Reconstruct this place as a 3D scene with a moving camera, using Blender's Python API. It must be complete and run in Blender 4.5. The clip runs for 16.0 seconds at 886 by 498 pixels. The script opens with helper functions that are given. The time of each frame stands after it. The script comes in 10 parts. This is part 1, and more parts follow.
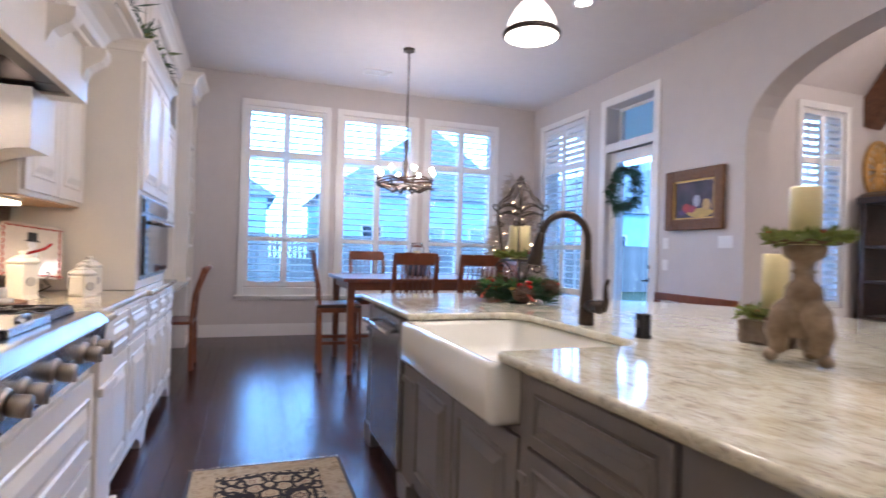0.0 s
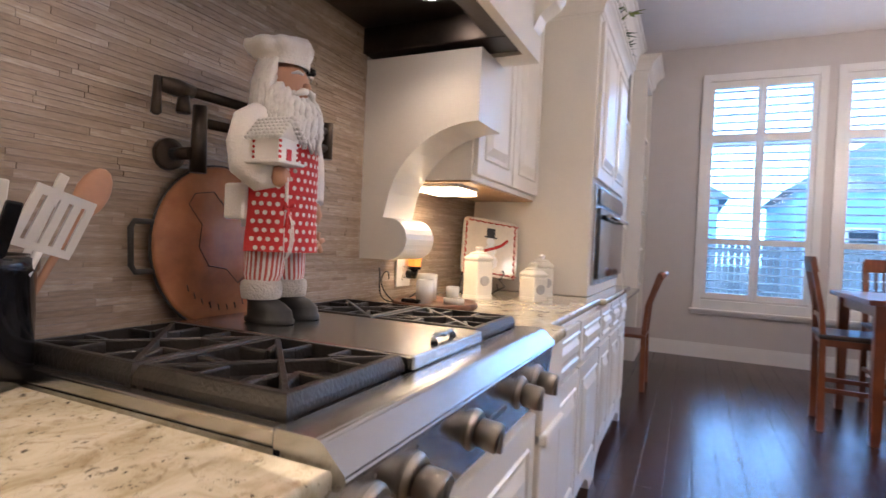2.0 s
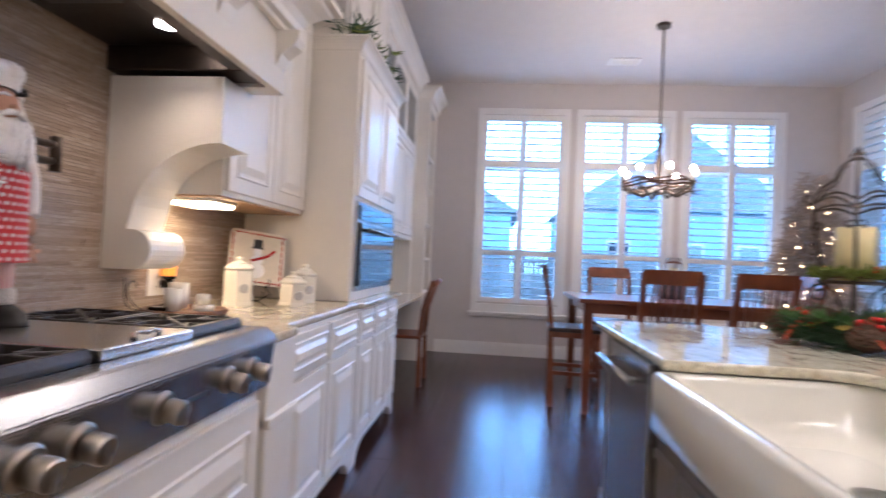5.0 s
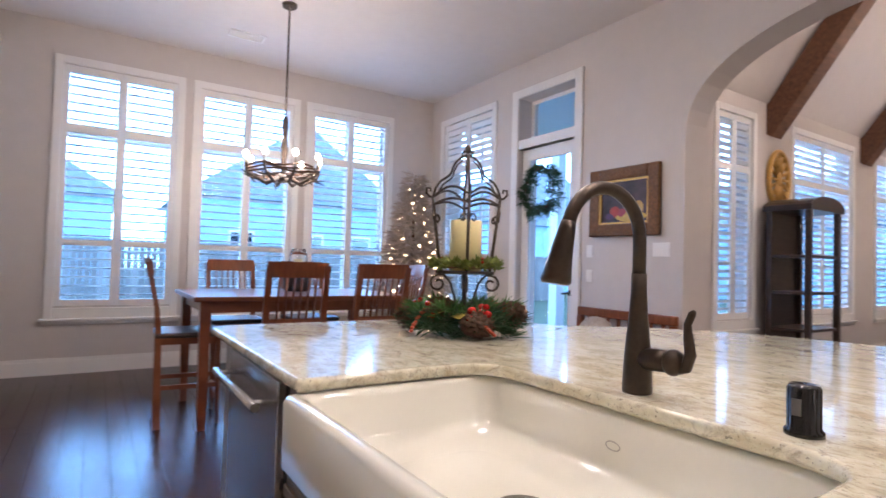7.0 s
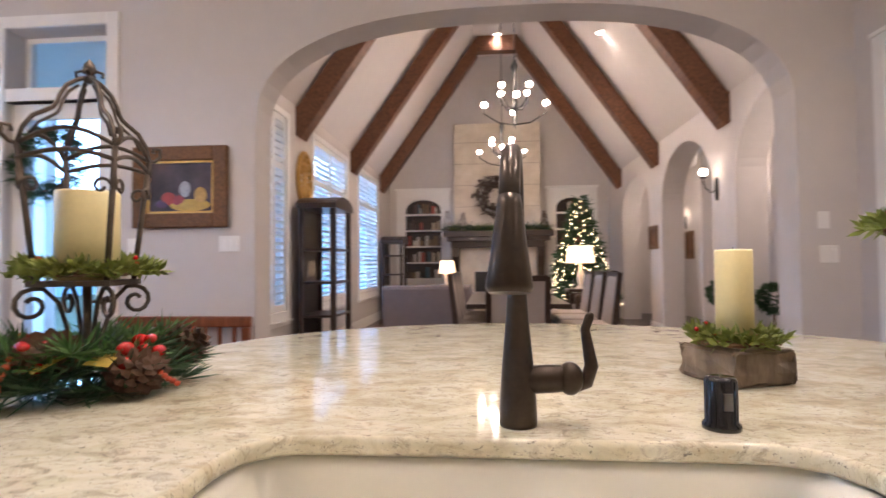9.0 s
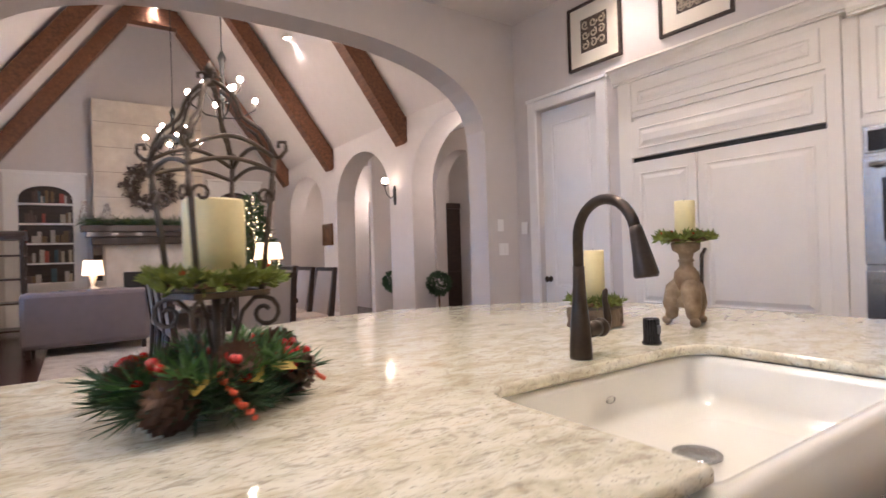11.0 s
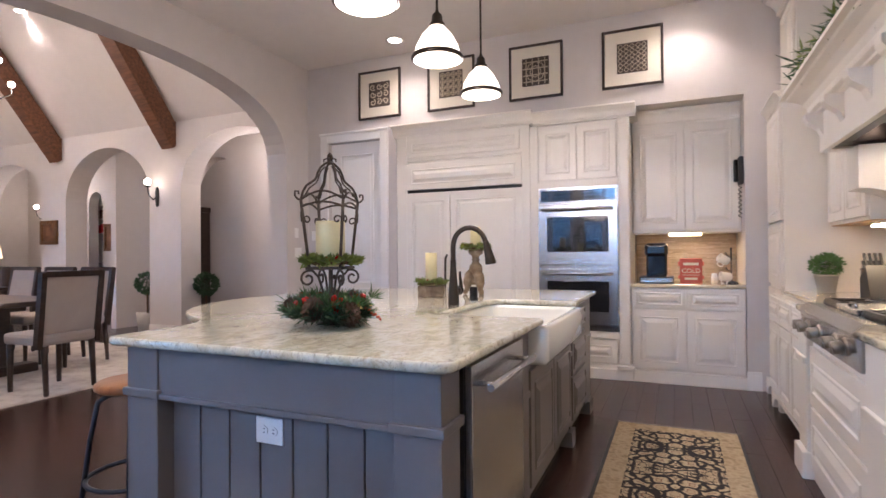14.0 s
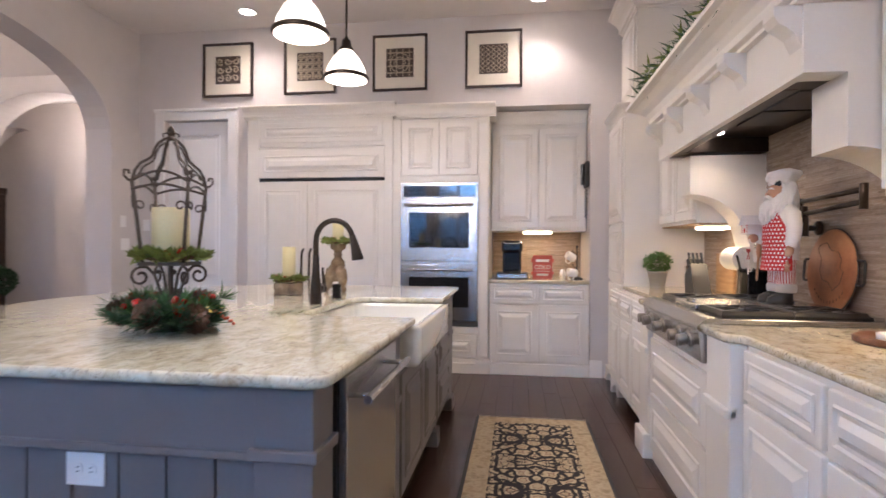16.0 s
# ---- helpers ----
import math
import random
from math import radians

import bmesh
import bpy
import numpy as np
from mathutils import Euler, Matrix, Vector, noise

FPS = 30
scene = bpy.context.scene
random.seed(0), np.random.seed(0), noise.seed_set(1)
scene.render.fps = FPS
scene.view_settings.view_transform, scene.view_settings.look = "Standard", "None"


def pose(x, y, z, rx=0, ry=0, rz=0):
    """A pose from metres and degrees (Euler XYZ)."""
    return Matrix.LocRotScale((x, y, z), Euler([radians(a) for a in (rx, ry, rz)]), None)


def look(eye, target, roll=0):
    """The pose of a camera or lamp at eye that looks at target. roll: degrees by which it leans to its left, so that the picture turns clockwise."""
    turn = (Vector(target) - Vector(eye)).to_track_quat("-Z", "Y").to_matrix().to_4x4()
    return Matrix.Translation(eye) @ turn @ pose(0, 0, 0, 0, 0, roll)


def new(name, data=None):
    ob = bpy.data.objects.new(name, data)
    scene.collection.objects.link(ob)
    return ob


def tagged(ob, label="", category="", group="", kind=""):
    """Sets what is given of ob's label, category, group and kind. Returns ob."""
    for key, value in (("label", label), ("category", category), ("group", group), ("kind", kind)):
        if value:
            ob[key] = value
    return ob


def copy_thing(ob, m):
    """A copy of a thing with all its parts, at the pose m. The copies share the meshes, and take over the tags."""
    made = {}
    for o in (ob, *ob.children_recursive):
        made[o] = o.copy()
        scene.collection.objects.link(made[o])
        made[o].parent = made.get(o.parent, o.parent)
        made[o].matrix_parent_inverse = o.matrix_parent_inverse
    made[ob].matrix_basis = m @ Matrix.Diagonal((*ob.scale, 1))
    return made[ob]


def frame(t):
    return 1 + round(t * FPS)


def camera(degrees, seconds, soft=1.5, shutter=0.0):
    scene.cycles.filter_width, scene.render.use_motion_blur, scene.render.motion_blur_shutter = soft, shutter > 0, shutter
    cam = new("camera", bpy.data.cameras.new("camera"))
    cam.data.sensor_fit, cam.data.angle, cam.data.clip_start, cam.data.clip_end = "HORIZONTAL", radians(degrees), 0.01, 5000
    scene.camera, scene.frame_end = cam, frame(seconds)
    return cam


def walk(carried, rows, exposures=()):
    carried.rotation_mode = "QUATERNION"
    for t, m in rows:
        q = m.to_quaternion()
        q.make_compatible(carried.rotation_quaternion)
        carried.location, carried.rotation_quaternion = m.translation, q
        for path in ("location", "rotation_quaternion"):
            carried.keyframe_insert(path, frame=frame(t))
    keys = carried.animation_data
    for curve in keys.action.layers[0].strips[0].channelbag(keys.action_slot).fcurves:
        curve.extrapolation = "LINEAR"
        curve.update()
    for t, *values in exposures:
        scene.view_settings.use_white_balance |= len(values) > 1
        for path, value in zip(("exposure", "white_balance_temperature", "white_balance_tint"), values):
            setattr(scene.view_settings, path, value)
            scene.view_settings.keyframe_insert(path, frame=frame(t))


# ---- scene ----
cam = camera(79.2, 16.0, shutter=0.4)
PATH = [
    (0, (0.764, 1.153, 1.178), (1.448, 3.032, 1.187), 1.6),
    (0.5, (0.729, 1.38, 1.16), (1.064, 3.352, 1.161), 2.1),
    (1, (0.688, 1.624, 1.144), (0.593, 3.622, 1.137), 2.1),
    (1.5, (0.663, 1.845, 1.133), (0.089, 3.761, 1.119), 2.1),
    (2, (0.601, 2.03, 1.139), (-0.239, 3.845, 1.113), 2.6),
    (2.5, (0.528, 2.148, 1.152), (-0.479, 3.876, 1.122), 2.9),
    (3, (0.519, 2.209, 1.148), (-0.648, 3.832, 1.108), 3.2),
    (3.5, (0.579, 2.155, 1.152), (-0.609, 3.764, 1.11), 3.5),
    (4, (0.716, 2.033, 1.155), (-0.342, 3.73, 1.131), 3.5),
    (4.5, (0.852, 1.909, 1.147), (0.159, 3.785, 1.16), 3.3),
    (5, (0.952, 1.834, 1.153), (0.749, 3.824, 1.195), 2.6),
    (5.2, (0.998, 1.795, 1.161), (0.973, 3.794, 1.211), 2.8),
    (7.3, (1.045, 2.33, 1.168), (2.284, 3.899, 1.226), 1.3),
    (7.5, (1.046, 2.4, 1.168), (2.389, 3.88, 1.228), 1.1),
    (8, (1.023, 2.593, 1.162), (2.661, 3.738, 1.224), 0.4),
    (8.5, (1.065, 2.799, 1.155), (2.954, 3.453, 1.218), -0.2),
    (9, (1.129, 3.026, 1.172), (3.121, 3.198, 1.23), -0.5),
    (9.5, (1.139, 3.255, 1.183), (3.12, 2.985, 1.235), -0.9),
    (9.8, (1.1, 3.393, 1.183), (3.039, 2.906, 1.231), -1.1),
    (10, (1.081, 3.484, 1.19), (2.984, 2.869, 1.235), -1.2),
    (10.2, (1.069, 3.585, 1.196), (2.93, 2.853, 1.241), -1.3),
    (12.3, (0.967, 5.001, 1.225), (2.233, 3.453, 1.228), -1.2),
    (12.5, (0.979, 5.066, 1.182), (2.195, 3.479, 1.206), -1.0),
    (13, (0.972, 5.363, 1.171), (2.054, 3.681, 1.191), -0.7),
    (13.5, (0.917, 5.623, 1.176), (1.825, 3.841, 1.195), -0.6),
    (14, (0.875, 5.817, 1.197), (1.675, 3.984, 1.213), -0.5),
    (14.5, (0.871, 5.97, 1.198), (1.577, 4.099, 1.211), -0.3),
    (15, (0.854, 6.041, 1.193), (1.453, 4.133, 1.202), -0.1),
    (15.5, (0.92, 5.88, 1.174), (1.389, 3.936, 1.181), 0.2),
    (16, (0.999, 5.679, 1.201), (1.275, 3.698, 1.196), 0.3),
]
walk(cam, [(t, look(eye, target, roll)) for t, eye, target, roll in PATH], [(0, 0.35, 5550, 22), (1, 0.25, 5650, 22), (2, 0.22, 5900, 22), (3.5, 0.23, 5900, 22), (5, 0.23, 5600, 22), (7.5, 0.31, 6050, 22), (9.5, 0.39, 6270, 22), (10.2, 0.38, 6170, 22), (12.4, 0.37, 5950, 22), (16, 0.37, 5900, 22)])

# ---- world, light, exposure ----
LAMP_COLOR = (1.0, 0.86, 0.70)
CAN_W, PEND_W, SKY_GLOW = 44, 17, 13.0
world = bpy.data.worlds.new("sky")
scene.world = world
world.use_nodes = True
bg = world.node_tree.nodes["Background"]
sky = world.node_tree.nodes.new("ShaderNodeTexSky")
sky.sky_type, sky.sun_disc, sky.sun_elevation, sky.sun_rotation = "NISHITA", False, radians(20), radians(200)
world.node_tree.links.new(sky.outputs[0], bg.inputs[0])
bg.inputs[1].default_value = 0.15
sl = bpy.data.lights.new("sun", "SUN")
sl.energy, sl.angle, sl.color = 1.2, radians(12), (1.0, 0.92, 0.85)
so = new("sun", sl)
so.matrix_basis = look((0, 0, 10), (3, 8, 8.2))

# ---- small builders ----
def box(bm, x0, x1, y0, y1, z0, z1, bev=0.0):
    m = Matrix.LocRotScale(((x0 + x1) / 2, (y0 + y1) / 2, (z0 + z1) / 2), None, (abs(x1 - x0), abs(y1 - y0), abs(z1 - z0)))
    r = bmesh.ops.create_cube(bm, size=1, matrix=m)
    if bev > 0:
        es = list({e for v in r["verts"] for e in v.link_edges})
        bmesh.ops.bevel(bm, geom=es, offset=bev, segments=2, affect="EDGES", profile=0.5)
    return bm


def prism(bm, pts, lo, hi, axis="z"):
    """Extrudes a flat outline between lo and hi along an axis."""
    def at(a, b, h):
        return {"z": (a, b, h), "x": (h, a, b), "y": (a, h, b)}[axis]
    v0 = [bm.verts.new(at(a, b, lo)) for a, b in pts]
    v1 = [bm.verts.new(at(a, b, hi)) for a, b in pts]
    n = len(pts)
    bm.faces.new(v0[::-1])
    bm.faces.new(v1)
    for i in range(n):
        bm.faces.new((v0[i], v0[(i + 1) % n], v1[(i + 1) % n], v1[i]))
    bmesh.ops.recalc_face_normals(bm, faces=bm.faces[:])
    return bm


def lathe(bm, prof, cx=0, cy=0, cz=0, n=24, smooth=True):
    """Turns a profile of (radius, height) round a vertical axis."""
    rings = []
    for r, z in prof:
        rings.append([bm.verts.new((cx + r * math.cos(2 * math.pi * i / n), cy + r * math.sin(2 * math.pi * i / n), cz + z)) for i in range(n)])
    fs = []
    for a, b in zip(rings, rings[1:]):
        for i in range(n):
            fs.append(bm.faces.new((a[i], a[(i + 1) % n], b[(i + 1) % n], b[i])))
    if prof[0][0] > 0.0005:
        bm.faces.new(rings[0][::-1])
    if prof[-1][0] > 0.0005:
        bm.faces.new(rings[-1])
    for f in fs:
        f.smooth = smooth
    return bm


def tube(bm, pts, r, n=8, closed=False):
    """A round bar along points; r is one radius or one for each point."""
    pts = [Vector(p) for p in pts]
    rs = r if isinstance(r, (list, tuple)) else [r] * len(pts)
    rings, up = [], None
    for i, p in enumerate(pts):
        a = pts[(i - 1) % len(pts)] if (i > 0 or closed) else p
        b = pts[(i + 1) % len(pts)] if (i < len(pts) - 1 or closed) else p
        d = (b - a).normalized()
        if up is None:
            up = d.orthogonal().normalized()
        up = (up - d * up.dot(d)).normalized()
        s = d.cross(up)
        rings.append([bm.verts.new(p + (up * math.cos(2 * math.pi * k / n) + s * math.sin(2 * math.pi * k / n)) * rs[i]) for k in range(n)])
    m = len(rings)
    for i in range(m if closed else m - 1):
        a, b = rings[i], rings[(i + 1) % m]
        for k in range(n):
            bm.faces.new((a[k], a[(k + 1) % n], b[(k + 1) % n], b[k])).smooth = True
    if not closed:
        bm.faces.new(rings[0][::-1])
        bm.faces.new(rings[-1])
    return bm


def ball(bm, x, y, z, r, sx=1, sy=1, sz=1, u=12, v=8):
    k = bmesh.ops.create_uvsphere(bm, u_segments=u, v_segments=v, radius=r, matrix=Matrix.LocRotScale((x, y, z), None, (sx, sy, sz)))
    for vv in k["verts"]:
        for f in vv.link_faces:
            f.smooth = True
    return bm


def mesh_of(bm, name, material):
    me = bpy.data.meshes.new(name)
    bm.to_mesh(me)
    bm.free()
    for q in (material if isinstance(material, (list, tuple)) else [material]):
        me.materials.append(q)
    return me


def thing(name, at, label, category, group="", kind=""):
    """An empty at the base of a thing, which its parts hang on."""
    e = new(name)
    e.location = at
    e.empty_display_size = 0.05
    return tagged(e, label, category, group, kind)


def part(name, bm, material, parent=None, label="", local=False):
    """One mesh object under a thing or a part. The mesh is given in world metres, or in the parent's own."""
    ob = new(name, mesh_of(bm, name, material))
    if parent is not None:
        ob.parent = parent
        if not local:
            ob.matrix_parent_inverse = world_of(parent).inverted()
    if label:
        tagged(ob, label)
    return ob


def world_of(o):
    if o.parent is None:
        return o.matrix_basis.copy()
    return world_of(o.parent) @ o.matrix_parent_inverse @ o.matrix_basis


def setting(name, bm, material, label, category):
    return tagged(new(name, mesh_of(bm, name, material)), label, category, kind="structure")


def solo(name, bm, material, label, category, group=""):
    return tagged(new(name, mesh_of(bm, name, material)), label, category, group)


def B(*boxes, bev=0.0):
    bm = bmesh.new()
    for b in boxes:
        box(bm, *b, bev)
    return bm


# ---- materials ----
def material(name, base, rough=0.5, metal=0.0, var=0.12, scale=8.0, fine=90.0, bump=0.05, coat=0.0, stretch=(1, 1, 1), emit=None, power=0.0, rand=0.0, trans=0.0, bumpdist=0.01):
    m = bpy.data.materials.new(name)
    m.use_nodes = True
    nt = m.node_tree
    b = nt.nodes["Principled BSDF"]
    b.inputs["Roughness"].default_value = rough
    b.inputs["Metallic"].default_value = metal
    b.inputs["Coat Weight"].default_value = coat
    b.inputs["Coat Roughness"].default_value = 0.08
    b.inputs["Transmission Weight"].default_value = trans
    tc = nt.nodes.new("ShaderNodeTexCoord")
    mp = nt.nodes.new("ShaderNodeMapping")
    mp.inputs["Scale"].default_value = stretch
    nt.links.new(tc.outputs["Object"], mp.inputs["Vector"])
    n1 = nt.nodes.new("ShaderNodeTexNoise")
    n1.inputs["Scale"].default_value, n1.inputs["Detail"].default_value = scale, 4
    n2 = nt.nodes.new("ShaderNodeTexNoise")
    n2.inputs["Scale"].default_value, n2.inputs["Detail"].default_value = fine, 3
    for n in (n1, n2):
        nt.links.new(mp.outputs[0], n.inputs["Vector"])
    add = nt.nodes.new("ShaderNodeMath")
    add.operation = "MULTIPLY_ADD"
    add.inputs[1].default_value = 0.5
    nt.links.new(n2.outputs[0], add.inputs[0])
    nt.links.new(n1.outputs[0], add.inputs[2])
    src = add.outputs[0]
    if rand:
        oi = nt.nodes.new("ShaderNodeObjectInfo")
        ad = nt.nodes.new("ShaderNodeMath")
        ad.operation = "MULTIPLY_ADD"
        ad.inputs[1].default_value = rand
        nt.links.new(oi.outputs["Random"], ad.inputs[0])
        nt.links.new(src, ad.inputs[2])
        src = ad.outputs[0]
    mr = nt.nodes.new("ShaderNodeMapRange")
    mr.inputs[1].default_value, mr.inputs[2].default_value = 0.4, 1.1 + rand
    mr.inputs[3].default_value, mr.inputs[4].default_value = 1 - var, 1 + var
    nt.links.new(src, mr.inputs[0])
    mx = nt.nodes.new("ShaderNodeMix")
    mx.data_type, mx.blend_type = "RGBA", "MULTIPLY"
    mx.inputs[0].default_value = 1
    mx.inputs[6].default_value = (*base, 1)
    nt.links.new(mr.outputs[0], mx.inputs[7])
    nt.links.new(mx.outputs[2], b.inputs["Base Color"])
    if bump:
        bp = nt.nodes.new("ShaderNodeBump")
        bp.inputs["Strength"].default_value, bp.inputs["Distance"].default_value = bump, bumpdist
        nt.links.new(n2.outputs[0], bp.inputs["Height"])
        nt.links.new(bp.outputs[0], b.inputs["Normal"])
    if emit:
        b.inputs["Emission Color"].default_value = (*emit, 1)
        b.inputs["Emission Strength"].default_value = power
    return m


def ramp_material(name, stops, rough=0.4, metal=0.0, scale=6.0, detail=8.0, stretch=(1, 1, 1), distort=0.0, coat=0.0, bump=0.1, rand=0.0, noise_rough=0.6, island=False, bumpdist=0.01):
    """Colour from one layered noise through a ramp of (position, colour)."""
    m = bpy.data.materials.new(name)
    m.use_nodes = True
    nt = m.node_tree
    b = nt.nodes["Principled BSDF"]
    b.inputs["Roughness"].default_value, b.inputs["Metallic"].default_value = rough, metal
    b.inputs["Coat Weight"].default_value, b.inputs["Coat Roughness"].default_value = coat, 0.05
    tc = nt.nodes.new("ShaderNodeTexCoord")
    mp = nt.nodes.new("ShaderNodeMapping")
    mp.inputs["Scale"].default_value = stretch
    nt.links.new(tc.outputs["Object"], mp.inputs["Vector"])
    n1 = nt.nodes.new("ShaderNodeTexNoise")
    n1.inputs["Scale"].default_value, n1.inputs["Detail"].default_value = scale, detail
    n1.inputs["Roughness"].default_value, n1.inputs["Distortion"].default_value = noise_rough, distort
    nt.links.new(mp.outputs[0], n1.inputs["Vector"])
    src = n1.outputs[0]
    if rand:
        g = nt.nodes.new("ShaderNodeNewGeometry" if island else "ShaderNodeObjectInfo")
        ad = nt.nodes.new("ShaderNodeMath")
        ad.operation = "MULTIPLY_ADD"
        ad.inputs[1].default_value = rand
        nt.links.new(g.outputs["Random Per Island" if island else "Random"], ad.inputs[0])
        nt.links.new(src, ad.inputs[2])
        sb = nt.nodes.new("ShaderNodeMath")
        sb.operation = "SUBTRACT"
        sb.inputs[1].default_value = rand / 2
        nt.links.new(ad.outputs[0], sb.inputs[0])
        src = sb.outputs[0]
    cr = nt.nodes.new("ShaderNodeValToRGB")
    el = cr.color_ramp.elements
    while len(el) < len(stops):
        el.new(0.5)
    for e, (p, c) in zip(el, stops):
        e.position, e.color = p, (*c, 1)
    nt.links.new(src, cr.inputs[0])
    nt.links.new(cr.outputs[0], b.inputs["Base Color"])
    if bump:
        bp = nt.nodes.new("ShaderNodeBump")
        bp.inputs["Strength"].default_value, bp.inputs["Distance"].default_value = bump, bumpdist
        nt.links.new(n1.outputs[0], bp.inputs["Height"])
        nt.links.new(bp.outputs[0], b.inputs["Normal"])
    return m


M_WALL = material("wall_paint", (0.60, 0.555, 0.525), 0.75, var=0.03, fine=160, bump=0.12)
M_CEIL = material("ceiling_paint", (0.70, 0.66, 0.63), 0.85, var=0.03, fine=160, bump=0.15)
M_TRIM = material("white_trim_paint", (0.80, 0.78, 0.75), 0.35, var=0.03, bump=0.02)
M_CAB = material("cream_cabinet_paint", (0.80, 0.755, 0.68), 0.32, var=0.035, scale=5, bump=0.02)
M_GREY = material("grey_island_paint", (0.165, 0.147, 0.138), 0.38, var=0.06, bump=0.03)
M_STEEL = material("brushed_steel", (0.50, 0.50, 0.495), 0.25, 1.0, var=0.06, scale=3, fine=60, stretch=(1, 1, 25), bump=0.02)
M_DARKSTEEL = material("dark_steel", (0.16, 0.155, 0.15), 0.35, 1.0, var=0.1)
M_IRON = material("cast_iron", (0.035, 0.033, 0.032), 0.5, 0.3, var=0.2, fine=200, bump=0.15)
M_BRONZE = material("oil_rubbed_bronze", (0.055, 0.042, 0.033), 0.33, 0.8, var=0.3, scale=14, bump=0.04)
M_WROUGHT = material("wrought_iron", (0.085, 0.066, 0.05), 0.5, 0.6, var=0.35, scale=30, bump=0.2)
M_KNOB = material("satin_bronze_steel", (0.36, 0.32, 0.27), 0.3, 1.0, var=0.1, bump=0.02)
M_GRATE = material("enamelled_cast_iron", (0.020, 0.017, 0.015), 0.38, 0.0, var=0.25, fine=160, bump=0.2)
M_BLACK = material("black_gloss", (0.008, 0.008, 0.009), 0.10, var=0.1, bump=0.0)
M_BLKMATT = material("black_matt", (0.02, 0.02, 0.02), 0.6, var=0.15)
M_CERAMIC = material("white_ceramic", (0.785, 0.775, 0.69), 0.12, var=0.02, bump=0.0, coat=0.7)
M_CREAMCER = material("cream_ceramic", (0.80, 0.76, 0.67), 0.22, var=0.05, bump=0.02, coat=0.3)
M_WAX = material("candle_wax", (0.80, 0.70, 0.38), 0.45, var=0.08, scale=6, bump=0.02)
M_CHERRY = ramp_material("cherry_wood", [(0.3, (0.13, 0.035, 0.014)), (0.55, (0.20, 0.06, 0.023)), (0.75, (0.27, 0.09, 0.035))], 0.28, scale=5, stretch=(1, 8, 1), coat=0.3, bump=0.03)
M_BEAM = ramp_material("stained_beam", [(0.3, (0.075, 0.03, 0.015)), (0.6, (0.16, 0.065, 0.03)), (0.8, (0.23, 0.10, 0.05))], 0.55, scale=4, stretch=(1, 6, 6), bump=0.3)
M_DARKWOOD = ramp_material("espresso_wood", [(0.3, (0.02, 0.011, 0.008)), (0.7, (0.05, 0.028, 0.02))], 0.35, scale=6, stretch=(1, 1, 6), coat=0.2, bump=0.05)
M_FLOOR = ramp_material("dark_plank_wood", [(0.25, (0.018, 0.0075, 0.0055)), (0.5, (0.040, 0.0155, 0.011)), (0.75, (0.074, 0.028, 0.019))], 0.23, scale=5, stretch=(12, 1.2, 1), coat=0.0, bump=0.12, rand=0.25)
M_FLOORJ = ramp_material("dark_plank_wood_far", [(0.25, (0.018, 0.0075, 0.0055)), (0.5, (0.040, 0.0155, 0.011)), (0.75, (0.074, 0.028, 0.019))], 0.23, scale=5, stretch=(12, 1.2, 1), coat=0.0, bump=0.12, rand=0.25, island=True)
M_TILE = ramp_material("taupe_stone_strip", [(0.2, (0.245, 0.178, 0.125)), (0.45, (0.325, 0.245, 0.178)), (0.68, (0.39, 0.305, 0.23)), (0.85, (0.50, 0.42, 0.34))], 0.42, scale=7, stretch=(4, 4, 30), bump=0.12, rand=0.45)
M_TILEJ = ramp_material("taupe_stone_strips", [(0.2, (0.245, 0.178, 0.125)), (0.45, (0.325, 0.245, 0.178)), (0.68, (0.39, 0.305, 0.23)), (0.85, (0.50, 0.42, 0.34))], 0.42, scale=7, stretch=(4, 4, 30), bump=0.12, rand=0.45, island=True)
M_GROUT = material("grout", (0.30, 0.235, 0.18), 0.9, var=0.1)
M_LIMESTONE = ramp_material("cream_limestone", [(0.3, (0.55, 0.47, 0.37)), (0.6, (0.68, 0.60, 0.49)), (0.8, (0.75, 0.68, 0.58))], 0.75, scale=3, bump=0.25)
M_PINE = material("fir_needles", (0.028, 0.075, 0.028), 0.6, var=0.5, scale=25, rand=0.2)
M_PINE2 = material("fir_needles_bright", (0.055, 0.14, 0.03), 0.55, var=0.5, scale=25)
M_MOSS = material("moss_leaves", (0.16, 0.20, 0.035), 0.65, var=0.5, scale=40)
M_RED = material("red_berries", (0.42, 0.015, 0.012), 0.25, var=0.2, coat=0.5)
M_REDCLOTH = material("red_cloth", (0.52, 0.022, 0.022), 0.75, var=0.12)
M_CONE = material("pine_cone", (0.085, 0.042, 0.022), 0.7, var=0.5, scale=40)
M_TWIG = material("twig_brown", (0.10, 0.05, 0.025), 0.8, var=0.4, scale=30)
M_STONEPED = ramp_material("weathered_carved_wood", [(0.3, (0.12, 0.075, 0.04)), (0.55, (0.23, 0.165, 0.10)), (0.8, (0.36, 0.29, 0.2))], 0.8, scale=18, bump=0.5)
M_BARK = ramp_material("bark_log", [(0.3, (0.09, 0.065, 0.045)), (0.6, (0.22, 0.17, 0.12)), (0.8, (0.34, 0.29, 0.23))], 0.85, scale=12, stretch=(2, 2, 0.6), bump=0.6)
M_TAUPECLOTH = material("taupe_linen", (0.38, 0.32, 0.28), 0.9, var=0.06, fine=400, bump=0.15)
M_SOFA = material("mauve_grey_upholstery", (0.20, 0.165, 0.165), 0.9, var=0.08, fine=300, bump=0.15)
